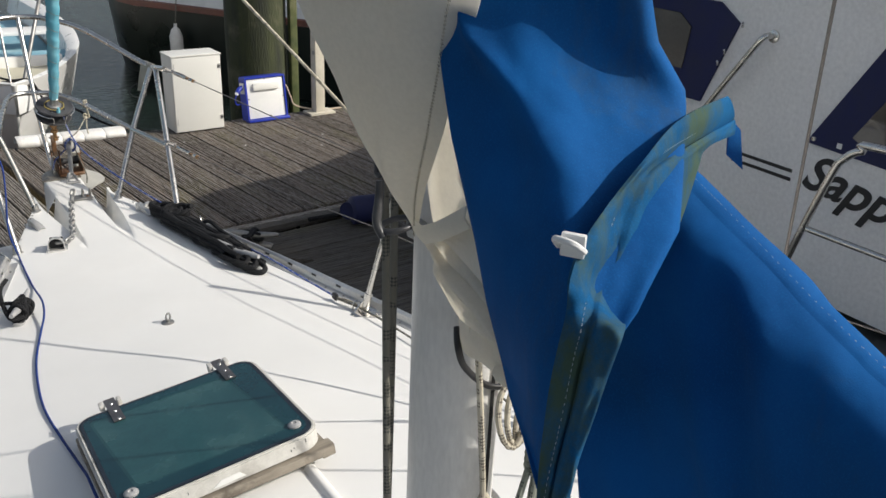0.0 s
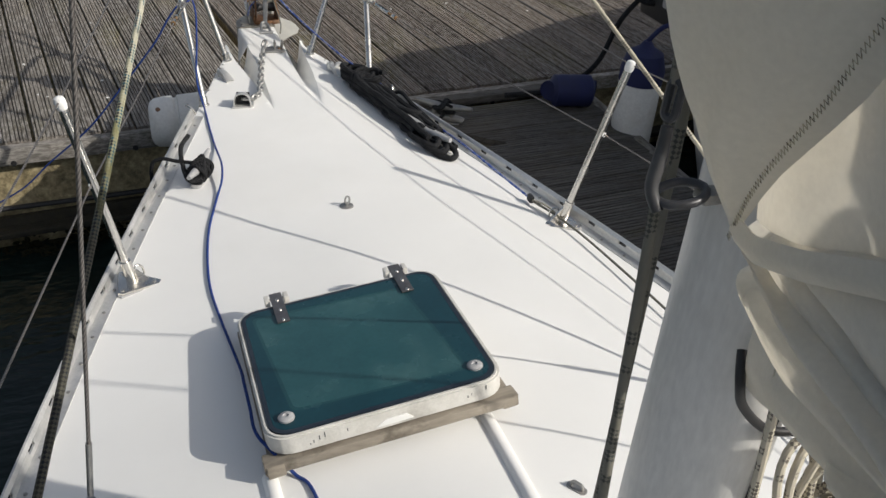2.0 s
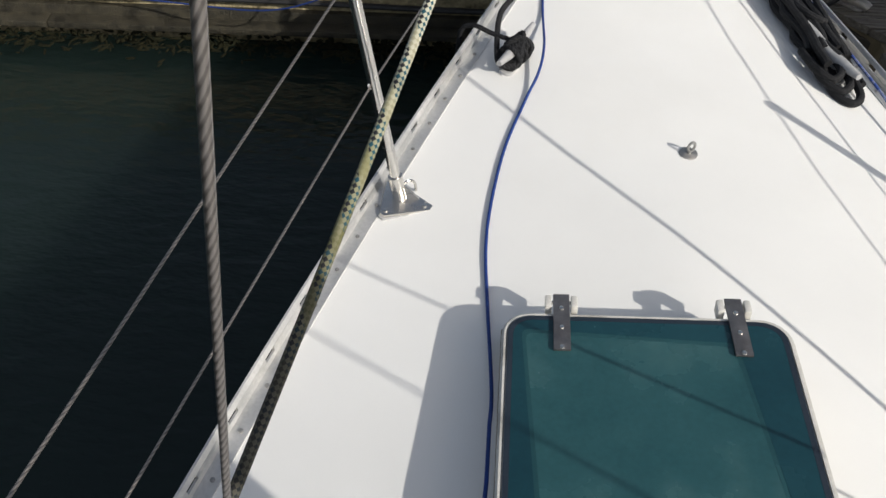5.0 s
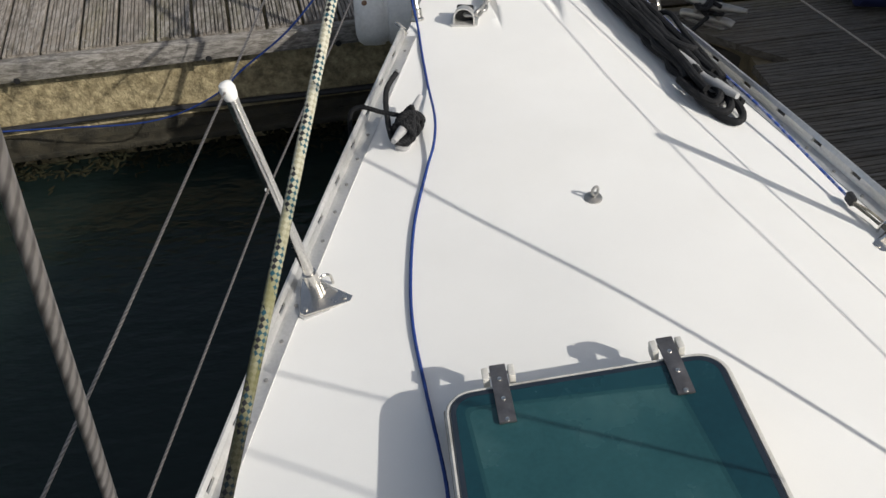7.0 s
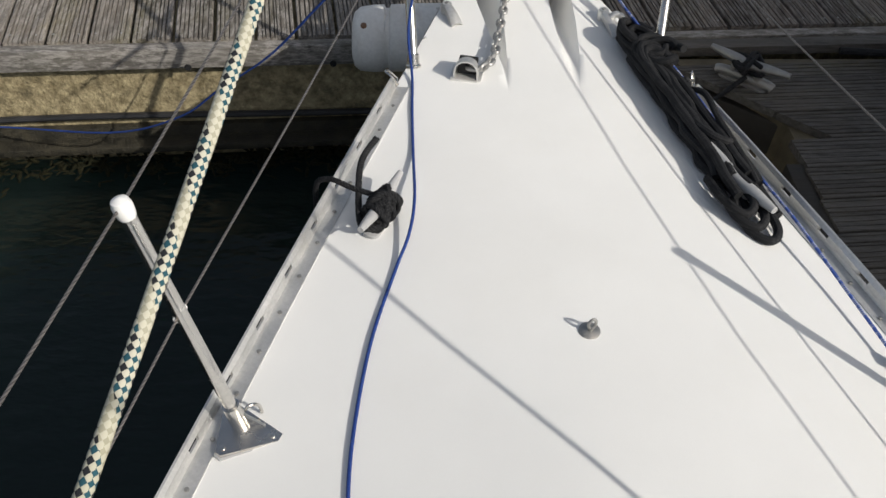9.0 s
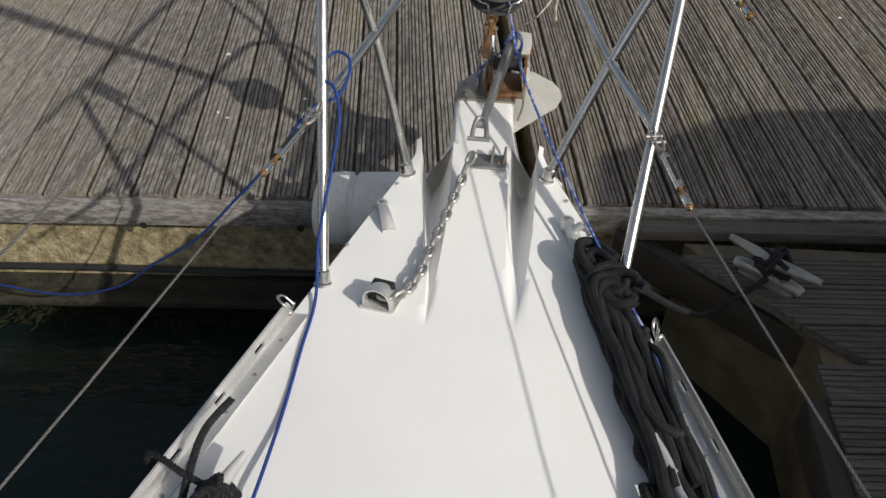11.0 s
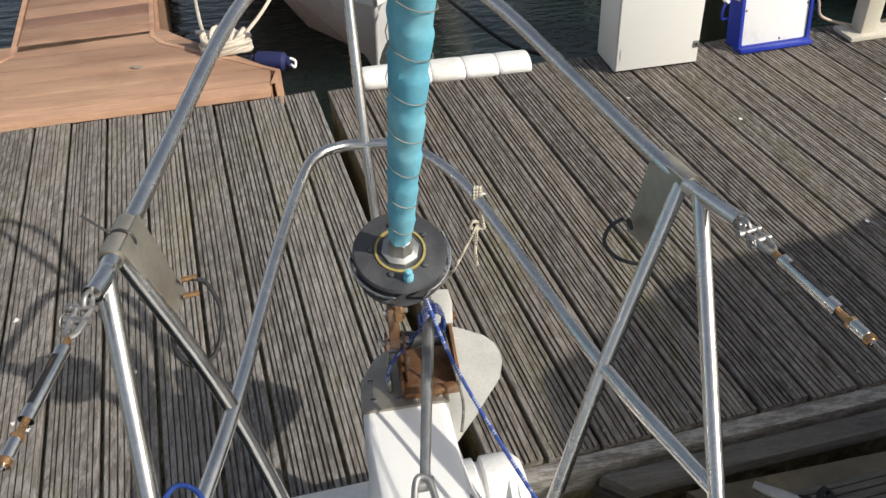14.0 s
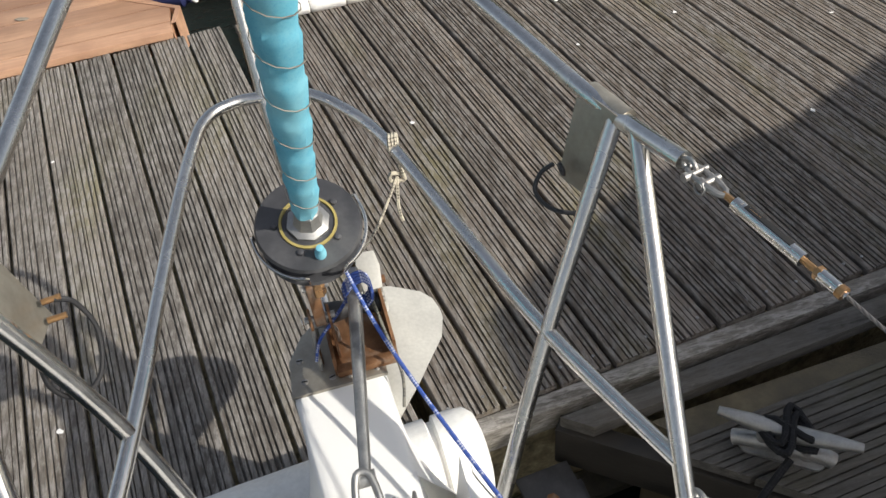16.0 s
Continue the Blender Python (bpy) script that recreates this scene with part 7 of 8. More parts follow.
# ---- on the pontoon ----
def turned(c, deg):
    return Matrix.Translation(c) @ Matrix.Rotation(radians(deg), 4, "Z")


BX = turned((1.365, 4.03, 0.0), 2.8)
box = thing("electrical_cabinet", (1.365, 4.03, 0), "pale grey electrical cabinet standing on the pontoon", "cabinet")
part("body", block(BX @ Vector((0, 0.005, 0.30)), (0.392, 0.215, 0.59), 0.004, BX.to_3x3().to_4x4()), "box", box)
part("plinth", block(BX @ Vector((0, 0.005, 0.006)), (0.37, 0.2, 0.012), 0, BX.to_3x3().to_4x4()), "dark", box)
part("lid_rim", block(BX @ Vector((0, 0.0, 0.598)), (0.402, 0.238, 0.012), 0.004, BX.to_3x3().to_4x4()), "box", box)
door = part("door", block(BX @ Vector((0.0, -0.111, 0.30)), (0.386, 0.012, 0.575), 0.004, BX.to_3x3().to_4x4()), "box", box, "flat cabinet door")
for z in (0.10, 0.505):
    lock = part("lock", block(BX @ Vector((0.178, -0.119, z)), (0.024, 0.006, 0.034), 0.003, BX.to_3x3().to_4x4()), "dullsteel", door, "dark quarter-turn lock")
    part("keyhole", lathe([(0.006, 0), (0.006, 0.003), (0.002, 0.003)], BX @ Matrix.Translation((0.178, -0.1215, z)) @ Matrix.Rotation(math.pi / 2, 4, "X"), 10), "dark", door)
for z in (0.09, 0.52):
    part("hinge_line", block(BX @ Vector((-0.178, -0.118, z)), (0.003, 0.003, 0.05), 0, BX.to_3x3().to_4x4()), "greycleat", door)

LM = turned((1.972, 4.005, 0.0), 5.0) @ Matrix.Rotation(radians(-8), 4, "X")
work = thing("work_light", (1.972, 4.0, 0), "portable work light in a blue plastic housing", "work light")
LR = LM.to_3x3().to_4x4()
bm = loop_plate(rounded(0.365, 0.36, 0.015), rounded(0.335, 0.325, 0.01), -0.05, 0.06, LM @ Matrix.Translation((0, 0.05, 0.19)) @ Matrix.Rotation(math.pi / 2, 4, "X"))
part("housing", bm, "bluepl", work, "dark blue plastic housing")
part("back", block(LM @ Vector((0, 0.07, 0.19)), (0.34, 0.06, 0.34), 0.01, LR), "bluepl", work)
part("diffuser", block(LM @ Vector((0.002, 0.01, 0.188)), (0.332, 0.02, 0.322), 0.006, LR), "whitepl", work, "clean white diffuser panel")
part("lamp_cover", block(LM @ Vector((0.0, -0.008, 0.285)), (0.235, 0.035, 0.06), 0.014, LR), "box", work, "raised lamp cover")
part("bumper", block(LM @ Vector((0, 0.0, 0.012)), (0.37, 0.075, 0.022), 0.006, LR), "bluepl", work)
for x, z in ((-0.155, 0.19), (0.158, 0.19), (0.0, 0.345), (0.03, 0.04)):
    part("screw", lathe([(0.005, 0), (0.004, 0.003), (0.001, 0.004)], LM @ Matrix.Translation((x, -0.0005, z)) @ Matrix.Rotation(math.pi / 2, 4, "X"), 8), "dark", work)
part("junction_plate", block(LM @ Vector((-0.187, 0.04, 0.28)), (0.01, 0.07, 0.09), 0.004, LR), "box", work)
part("plug", tube([LM @ Vector((-0.19, 0.03, 0.29)), LM @ Vector((-0.225, 0.02, 0.275)), LM @ Vector((-0.245, 0.015, 0.25))], 0.02, 12), "bluepl", work, "blue site plug")
part("plug_collar", tube([LM @ Vector((-0.238, 0.017, 0.262)), LM @ Vector((-0.255, 0.013, 0.238))], 0.016, 12), "whitepl", work)
part("lead", tube(spline([LM @ Vector((-0.255, 0.013, 0.238)), LM @ Vector((-0.268, 0.012, 0.2)), LM @ Vector((-0.255, 0.03, 0.16)), LM @ Vector((-0.21, 0.06, 0.15))], 6), 0.006, 8), "bluepl", work)
cab = [LM @ Vector((0.185, 0.03, 0.28)), LM @ Vector((0.215, 0.04, 0.26)), LM @ Vector((0.25, 0.05, 0.17)), LM @ Vector((0.29, 0.06, 0.09)), Vector((2.40, 4.08, 0.035)), Vector((2.55, 4.10, 0.012)), Vector((3.0, 4.13, 0.01)), Vector((4.2, 4.2, 0.01))]
M["cable"] = surf("cream_cable", (0.55, 0.42, 0.3), (0.62, 0.5, 0.38), 0.5, bumps=0)
part("mains_cable", tube(spline(cab, 8), 0.0065, 8), "cable", work, "cream mains cable")

POST = turned((2.45, 4.05, 0), 4)
post = thing("service_post", (2.45, 4.05, 0), "weathered cream painted post bolted to the pontoon", "post")
M["postpaint"] = surf("cream_post_paint", (0.56, 0.52, 0.42), (0.66, 0.62, 0.52), 0.6, scale=8, stain=(0.4, 0.34, 0.24), stain_amt=0.5, bumps=0.1)
part("base_plate", block(POST @ Vector((0.01, 0.0, 0.01)), (0.24, 0.15, 0.02), 0.003, POST.to_3x3().to_4x4()), "postpaint", post)
part("shaft", block(POST @ Vector((0, 0, 0.46)), (0.085, 0.085, 0.9), 0.004, POST.to_3x3().to_4x4()), "postpaint", post)
part("cap", block(POST @ Vector((0, 0, 0.915)), (0.092, 0.092, 0.02), 0.004, POST.to_3x3().to_4x4()), "postpaint", post)
for z in (0.53, 0.7, 0.82):
    part("bracket", block(POST @ Vector((0.052, -0.02, z)), (0.02, 0.03, 0.035), 0.003, POST.to_3x3().to_4x4()), "dullsteel", post)
    part("bracket", block(POST @ Vector((-0.048, -0.02, z)), (0.012, 0.03, 0.03), 0.003, POST.to_3x3().to_4x4()), "dullsteel", post)

pile = thing("mooring_pile", (2.25, 4.92, WATER), "thick dark mooring pile green with algae", "pile")
M["pilewood"] = surf("algae_covered_pile", (0.012, 0.016, 0.01), (0.06, 0.07, 0.03), 0.8, scale=6, fine=50, stretch=(1.5, 1.5, 0.25), stain=(0.16, 0.15, 0.1), stain_amt=0.7, bumps=0.7, dist=0.01)
M["pilegreen"] = surf("green_guide_rail", (0.05, 0.075, 0.02), (0.14, 0.15, 0.06), 0.8, scale=9, fine=60, stain=(0.25, 0.22, 0.16), stain_amt=0.5, bumps=0.4)
part("trunk", grid([[Vector((2.25 + (0.27 + 0.012 * noise.noise(Vector((3 * math.cos(a), 3 * math.sin(a), z)))) * math.cos(a), 4.92 + 0.27 * math.sin(a), z)) for a in np.linspace(0, 2 * math.pi, 25)[:-1]] for z in np.linspace(-1.2, 3.2, 20)], True), "pilewood", pile, sharp=60)
part("guide_rail", block((2.52, 4.72, 1.0), (0.07, 0.07, 3.6), 0.01), "pilegreen", pile, "green-stained guide rail")


def wrap_fender(a, b, r, n, label):
    """A padded roll in sections, lying over an edge."""
    a, b = Vector(a), Vector(b)
    f = thing("dock_fender", a, label, "fender", "pontoon edge fenders")
    up = Vector((0, 0, 1))
    d = (b - a).normalized()
    out = d.cross(up)
    for k in range(n):
        p, q = a.lerp(b, (k + 0.008) / n), a.lerp(b, (k + 0.992) / n)
        rows = []
        for u, s in ((0, 0.93), (0.04, 0.985), (0.2, 1.0), (0.5, 1.01), (0.8, 1.0), (0.96, 0.985), (1, 0.93)):
            c = p.lerp(q, u)
            rows.append([c + (out * math.cos(t) * 1.35 + up * math.sin(t) * 0.75) * r * s for t in np.linspace(-0.6, math.pi + 0.6, 15)])
        bm = grid(rows)
        part("section", thick(bm, 0.006), "fender", f, sharp=60)
    return f


wrap_fender((0.05, far_edge(0.05) - 0.0, 0.03), (0.82, far_edge(0.82) + 0.0, 0.015), 0.06, 5, "white padded fender along the pontoon's far edge")
wrap_fender((3.3, far_edge(3.3) + 0.02, 0.03), (4.2, far_edge(4.2) + 0.02, 0.03), 0.085, 5, "white padded fender along the pontoon's far edge")

# big white wrap-around fender under the yacht's bow
bf = thing("bow_fender", (-0.13, 1.72, -0.1), "white moulded corner fender on the pontoon edge under the bow", "fender")
def barrel(x0, x1, r, cy, cz, name):
    rows = []
    for u, s in ((0, 0.55), (0.02, 0.8), (0.07, 0.95), (0.18, 1.0), (0.268, 1.0), (0.282, 0.9), (0.31, 0.9), (0.324, 1.0), (0.6, 1.02), (1, 1.0)):
        x = x0 + (x1 - x0) * u
        rows.append([Vector((x, cy + 0.091 * (x + 0.13) + r * s * math.cos(t), cz + r * s * math.sin(t))) for t in np.linspace(0, 2 * math.pi, 29)[:-1]])
    bm = grid(rows, True)
    bm.verts.ensure_lookup_table()
    bm.faces.new([bm.verts[k] for k in range(28)][::-1])
    return part(name, bm, "fender", bf, sharp=60)
barrel(-0.54, -0.12, 0.118, 1.695, 0.075, "drum")
barrel(0.245, -0.12, 0.118, 1.695, 0.075, "drum")
for x, y, z in ((-0.497, 1.599, 0.166),):
    part("plug_hole", lathe([(0.011, -0.002), (0.011, 0.004), (0.006, 0.004)], axis(Vector((x, y, z)), Vector((x, y - 0.574, z + 0.819))), 12), "rust", bf)
for k, (x, r_) in enumerate(((0.27, 0.6),)):
    rows = [[Vector((0.245 + 0.03 * u, 1.60 - 0.02 * u + 0.03 * v, -0.02 - 0.16 * u + 0.09 * v)) for v in (0, 0.5, 1)] for u in (0, 0.5, 1)]
    part("strap_end", thick(grid(rows), 0.004), "fender", bf)

# dock cleat with black rope on the finger
dc = cleat((0.885, 1.565), 52, 0.30, "dullsteel", "galvanised horn cleat on the finger pontoon with black rope", 0.0, 0.075)
part("base_bar", tube(spline([(0.80, 1.628, 0.012), (0.82, 1.612, 0.02), (0.885, 1.565, 0.022), (0.95, 1.518, 0.02), (0.97, 1.503, 0.012)], 5), 0.019, 12), "dullsteel", dc)
dr = thing("mooring_rope", (0.885, 1.565, 0.05), "black mooring rope crossed over the pontoon cleat", "rope", "mooring ropes")
c = Vector((0.885, 1.565, 0.055))
for k in range(3):
    pts = [c + Vector((0.05 * math.cos(a) * (1 if k != 1 else -0.8), 0.05 * math.sin(2 * a) * 0.8 + 0.012 * k - 0.012, 0.02 * math.sin(a) + 0.02)) for a in np.linspace(0, 2 * math.pi, 17)[:-1]]
    part("turn", tube(pts, 0.009, 8, True), "blackrope", dr)
part("tail", tube(spline([c + Vector((-0.02, -0.05, 0.0)), c + Vector((-0.1, -0.09, -0.045)), c + Vector((-0.2, -0.16, -0.06)), Vector((0.55, 1.2, 0.2)), Vector((0.36, 1.0, 0.47)), Vector((0.31, 0.95, 0.52))], 6), 0.009, 8), "blackrope", dr)
br = thing("pontoon_bracket", (0.42, 1.62, -0.15), "rusty galvanised hinge bracket between the pontoons", "bracket")
# dark alloy on plate and web carries the shade between the pontoons
part("plate", block((0.40, 1.70, -0.16), (0.14, 0.16, 0.012), 0.004, Matrix.Rotation(0.09, 4, "Z")), "drum", br)
part("web", block((0.47, 1.64, -0.24), (0.02, 0.18, 0.16), 0.004), "drum", br)
part("bolt", lathe([(0.018, 0), (0.016, 0.012), (0.006, 0.014)], Matrix.Translation((0.39, 1.69, -0.154)), 6), "rust", br)
for i, x in enumerate((-1.9, -1.15, -0.62, 0.47, 1.3)):
    y = near_edge(x) - 0.067
    part("bolt_recess", lathe([(0.013, 0), (0.013, 0.004), (0.009, 0.004)], axis(Vector((x, y, -0.075)), Vector((x, y - 1, -0.03))), 10), "dark", pontoon)

# weed at the waterline of the floats
wr = random.Random(11)
wb = bmesh.new()
for k in range(900):
    x = wr.uniform(-3.2, 0.1)
    clump = 0.5 + 0.9 * noise.noise(Vector((x * 4.5, 2, 3)))
    if k % 3:
        # limp fronds that float out from the wall, most of their length awash
        out = abs(wr.gauss(0, 0.035)) * (0.6 + 1.6 * max(clump, 0))
        m = Matrix.Translation((x, near_edge(x) - 0.03 - out, WATER + 0.004 + 0.05 * max(0, 1 - out / 0.03) * wr.random())) @ Matrix.Rotation(wr.uniform(0, 6.3), 4, "Z") @ Matrix.Rotation(wr.uniform(-0.3, 0.3), 4, "X") @ Matrix.Diagonal((wr.uniform(1.0, 2.6), wr.uniform(0.25, 0.7), wr.uniform(0.15, 0.4), 1))
        bmesh.ops.create_icosphere(wb, subdivisions=1, radius=wr.uniform(0.008, 0.018), matrix=m)
    else:
        z = WATER + wr.uniform(-0.02, 0.07) + 0.03 * clump
        m = Matrix.Translation((x, near_edge(x) - 0.028 - abs(wr.gauss(0, 0.008)), z)) @ Matrix.Rotation(wr.uniform(0, 3), 4, "Y") @ Matrix.Diagonal((wr.uniform(0.6, 1.6), wr.uniform(0.3, 0.6), wr.uniform(0.8, 2.4), 1))
        bmesh.ops.create_icosphere(wb, subdivisions=1, radius=wr.uniform(0.005, 0.013), matrix=m)
part("weed", wb, "weed", pontoon, "mussels and brown weed at the waterline", sharp=80, kind="stuff")
db = random.Random(21)
for k in range(14):
    x, y = db.uniform(-1.4, 2.2), db.uniform(2.1, 3.9)
    bm = prism([(db.uniform(0.003, 0.012) * math.cos(a), db.uniform(0.003, 0.012) * math.sin(a)) for a in np.linspace(0, 2 * math.pi, 9)[:-1]], 0, 0.0012, Matrix.Translation((x, y, 0.003)))
    solo("bird_dropping", bm, "fender", (x, y, 0.003), "small pale splash of dried bird dropping on a board", "dropping", "bird droppings")

# ---- hardwood pontoon: rope coil and cleat ----
ck = thing("mooring_rope", (-0.57, 4.52, 0.03), "cream three-strand mooring rope coiled over a cleat", "rope", "mooring ropes")
M["creamrope"] = braid("cream_laid_rope", (0.62, 0.56, 0.46), (0.4, 0.36, 0.28), pitch=0.012, amount=0.6, dirt=(0.4, 0.35, 0.27), dirt_amt=0.4)
for k in range(9):
    rx, ry = 0.115 - 0.006 * (k % 4) + wr.uniform(-0.01, 0.01), 0.07 + wr.uniform(-0.012, 0.012)
    z = 0.042 + 0.014 * (k // 2)
    ph = wr.uniform(0, 6.28)
    pts = [Vector((-0.565 + rx * math.cos(a) + wr.uniform(-0.004, 0.004), 4.52 + ry * math.sin(a), z + 0.012 * math.sin(2 * a + ph))) for a in np.linspace(0, 2 * math.pi, 19)[:-1]]
    part("turn", tube(pts, 0.0105, 8, True), "creamrope", ck)
for k in range(3):
    pts = [Vector((-0.6 + 0.05 * k + 0.03 * math.cos(a), 4.52 + 0.05 * math.sin(a), 0.1 + 0.03 * math.sin(a * 1.0 + k))) for a in np.linspace(0, 2 * math.pi, 13)[:-1]]
    part("crossing_turn", tube(pts, 0.0105, 8, True), "creamrope", ck)
part("lead", tube(spline([(-0.66, 4.56, 0.07), (-0.72, 4.9, 0.1), (-0.86, 6.0, 0.22), (-1.0, 7.2, 0.35)], 6), 0.009, 8), "creamrope", ck)
part("lead", tube(spline([(-0.48, 4.55, 0.08), (-0.38, 4.75, 0.12), (-0.24, 5.1, 0.2)], 6), 0.009, 8), "creamrope", ck)
cleat((-0.57, 4.53), 70, 0.28, "dullsteel", "galvanised horn cleat on the hardwood pontoon", 0.027, 0.07)
cleat((-1.79, 6.66), 70, 0.12, "bluepl", "small blue cleat on the hardwood pontoon", 0.027, 0.04)
nf = thing("fender", (-0.33, 4.42, 0.02), "navy covered fender lying at the hardwood pontoon's edge", "fender")
part("body", tube(spline([(-0.45, 4.44, 0.0), (-0.42, 4.43, 0.0), (-0.3, 4.39, 0.0), (-0.27, 4.38, 0.0)], 4), lambda u: 0.045 * (1 if 0.12 < u < 0.88 else 0.6), 14), "navy", nf)
part("lashing", tube(spline([(-0.27, 4.38, 0.02), (-0.245, 4.385, 0.0), (-0.25, 4.36, -0.02), (-0.265, 4.35, 0.0)], 5), 0.006, 6), "whitepl", nf)
edge = [(-0.36, 4.1), (-0.335, 4.235), (-0.9, 4.68), (-0.96, 4.78), (-1.56, 9.6)]
rows = [[Vector((x, y, 0.03)), Vector((x + 0.022, y + 0.012, 0.03)), Vector((x + 0.022, y + 0.012, -0.13)), Vector((x, y, -0.13))] for x, y in edge]
part("edge_board", grid(rows, True), "hardwood", newdock, sharp=25)
rows = [[Vector((x, y, 0.03)), Vector((x - 0.022, y, 0.03)), Vector((x - 0.022, y, -0.13)), Vector((x, y, -0.13))] for x, y in ((-2.9, 4.62), (-1.66, 4.62), (-1.6, 4.7), (-2.26, 9.6))]
part("edge_board", grid(rows, True), "hardwood", newdock, sharp=25)
solo("leaf", prism([(-0.03, 0), (-0.008, 0.014), (0.02, 0.01), (0.032, 0.0), (0.01, -0.012), (-0.012, -0.01)], 0, 0.004, Matrix.Translation((-0.98, 4.42, 0.03)) @ Matrix.Rotation(0.15, 4, "Y")), "timber", (-0.98, 4.42, 0.03), "dry pale leaf on the hardwood boards", "leaf")

# ---- white open launch beyond the pontoon ----
launch = thing("open_launch", (0.18, 7, WATER), "white open launch with pale blue sole, moored bow on", "boat")
ST = (0, 0.12, 0.35, 0.7, 1.2, 1.8, 2.6, 4.2, 5.6)
HB = (0.015, 0.16, 0.33, 0.52, 0.73, 0.9, 1.02, 1.08, 1.0)
hull, inner, cap = [], [], []
for s in list(np.linspace(0, 1.2, 13)) + list(np.linspace(1.4, 5.6, 14)):
    h = lerp(s, ST, HB)
    y = 4.86 + s
    zg = 0.26 + 0.02 * max(0, 1 - s / 1.5)
    cx = 0.19 - 0.02 * s
    wl = lerp(s, (0, 0.35, 0.7, 1.2, 2.6, 5.6), (0.01, 0.03, 0.14, 0.36, 0.72, 0.8))
    rake = max(0, 0.45 - s * 0.35)
    hull.append([(cx - wl * 0.6, y + rake * 1.4, WATER - 0.25), (cx - wl, y + rake, WATER), (cx - (h * 0.72 + wl * 0.28), y + rake * 0.45, -0.15), (cx - h, y, zg), (cx - h + min(0.05, h), y, zg + 0.01), (cx - h * 0.86, y, zg - 0.02), (cx - h * 0.8, y + 0.05, 0.02)])
    hull[-1] += [(2 * cx - x, yy2, zz) for x, yy2, zz in hull[-1][::-1]]
part("hull", grid([[r[k] for k in range(4)] for r in hull]), "hull", launch, "dull white hull", sharp=60)
part("hull", grid([[r[k] for k in range(10, 14)] for r in hull]), "hull", launch, "dull white hull", sharp=60)
part("gunwale", grid([[r[k] for k in (3, 4, 5, 6)] for r in hull]), "whitepl", launch, sharp=40)
part("gunwale", grid([[r[k] for k in (7, 8, 9, 10)] for r in hull]), "whitepl", launch, sharp=40)
stem_line = [((r[0] + q[0]) / 2, r[1], r[2]) for r, q in ((hull[0][k], hull[0][13 - k]) for k in range(4))]
part("stem_post", tube(stem_line, lambda u: 0.018 + 0.006 * u, 10), "hull", launch, "dull white stem")
M["cream"] = surf("cream_gelcoat", (0.6, 0.56, 0.42), (0.68, 0.64, 0.5), 0.5, scale=5, stain=(0.45, 0.4, 0.28), stain_amt=0.4, bumps=0.05)
M["paleblue"] = surf("pale_blue_sole", (0.2, 0.42, 0.52), (0.3, 0.52, 0.6), 0.6, scale=4, stain=(0.5, 0.55, 0.55), stain_amt=0.5, bumps=0.1)
part("foredeck", grid([[(r[5][0], r[5][1], r[5][2] - 0.06), (r[8][0], r[8][1], r[8][2] - 0.06)] for r in hull[2:13]]), "cream", launch, "cream foredeck well")
part("sole", grid([[(r[6][0], r[6][1], -0.02), (r[7][0], r[7][1], -0.02)] for r in hull[6:]]), "paleblue", launch, "pale blue sole")
part("thwart", block((0.1, 6.55, 0.17), (1.7, 0.3, 0.04), 0.01), "paleblue", launch)
part("thwart", block((0.1, 8.0, 0.17), (1.9, 0.35, 0.04), 0.01), "whitepl", launch)
part("coaming", block((0.16, 6.0, 0.2), (1.2, 0.05, 0.16), 0.015), "whitepl", launch)
fp = Vector((0.18, 4.98, 0.27))
for x in (-0.33, 0.36):
    part("frame_tube", tube(spline([(0.18 + x * 0.35, 5.1, 0.27), (0.18 + x * 0.9, 5.35, 0.75), (0.18 + x * 1.5, 5.9, 1.1)], 5), 0.016, 10), "dullsteel", launch)
part("frame_tube", tube([(0.18, 4.95, 0.27), (0.18, 5.2, 1.0)], 0.009, 8), "steel", launch)
part("frame_post", tube([(-0.2, 5.5, 0.27), (-0.2, 5.5, 0.8)], 0.013, 8), "steel", launch)
part("bow_cleat", block(fp, (0.12, 0.03, 0.03), 0.008), "black", launch)
bp = thing("mooring_rope", fp, "thin black mooring ropes from the launch to the pontoon", "rope", "mooring ropes")
part("line", tube(spline([fp + Vector((-0.4, 0.7, 0.12)), fp + Vector((-0.15, 0.2, 0.05)), fp + Vector((0, 0, 0.02)), fp + Vector((0.14, 0.0, 0.01)), fp + Vector((0.2, -0.06, -0.1)), fp + Vector((0.21, -0.1, -0.17))], 6), 0.009, 8), "blackrope", bp)
part("line", tube(spline([fp + Vector((0.05, 0, 0.02)), fp + Vector((0.25, -0.1, -0.1)), (0.75, 4.3, 0.03), (0.95, 4.12, 0.02)], 6), 0.01, 8), "blackrope", bp)
solo("mooring_buoy", lathe([(0.001, -0.1), (0.05, -0.09), (0.062, 0.0), (0.055, 0.1), (0.02, 0.15), (0.001, 0.155)], Matrix.Translation((-1.03, 7.4, 0.2)), 16), "greycleat", (-1.03, 7.4, 0.1), "grey fender hanging beside the launch", "fender")

# ---- dark-hulled boat further off ----
dk = thing("dark_hulled_boat", (3, 7, WATER), "traditional boat with dark green hull and red-brown rubbing strake", "boat")
M["darkhull"] = surf("dark_green_hull", (0.008, 0.014, 0.011), (0.016, 0.024, 0.02), 0.35, scale=3, bumps=0.03)
M["strake"] = surf("varnished_strake", (0.12, 0.03, 0.02), (0.2, 0.06, 0.035), 0.4, bumps=0.05)
A, B = Vector((1.35, 9.6, 0)), Vector((4.35, 4.75, 0))
dv = (B - A).normalized()
nv = Vector((-dv.y, dv.x, 0))
if nv.x < 0:
    nv = -nv


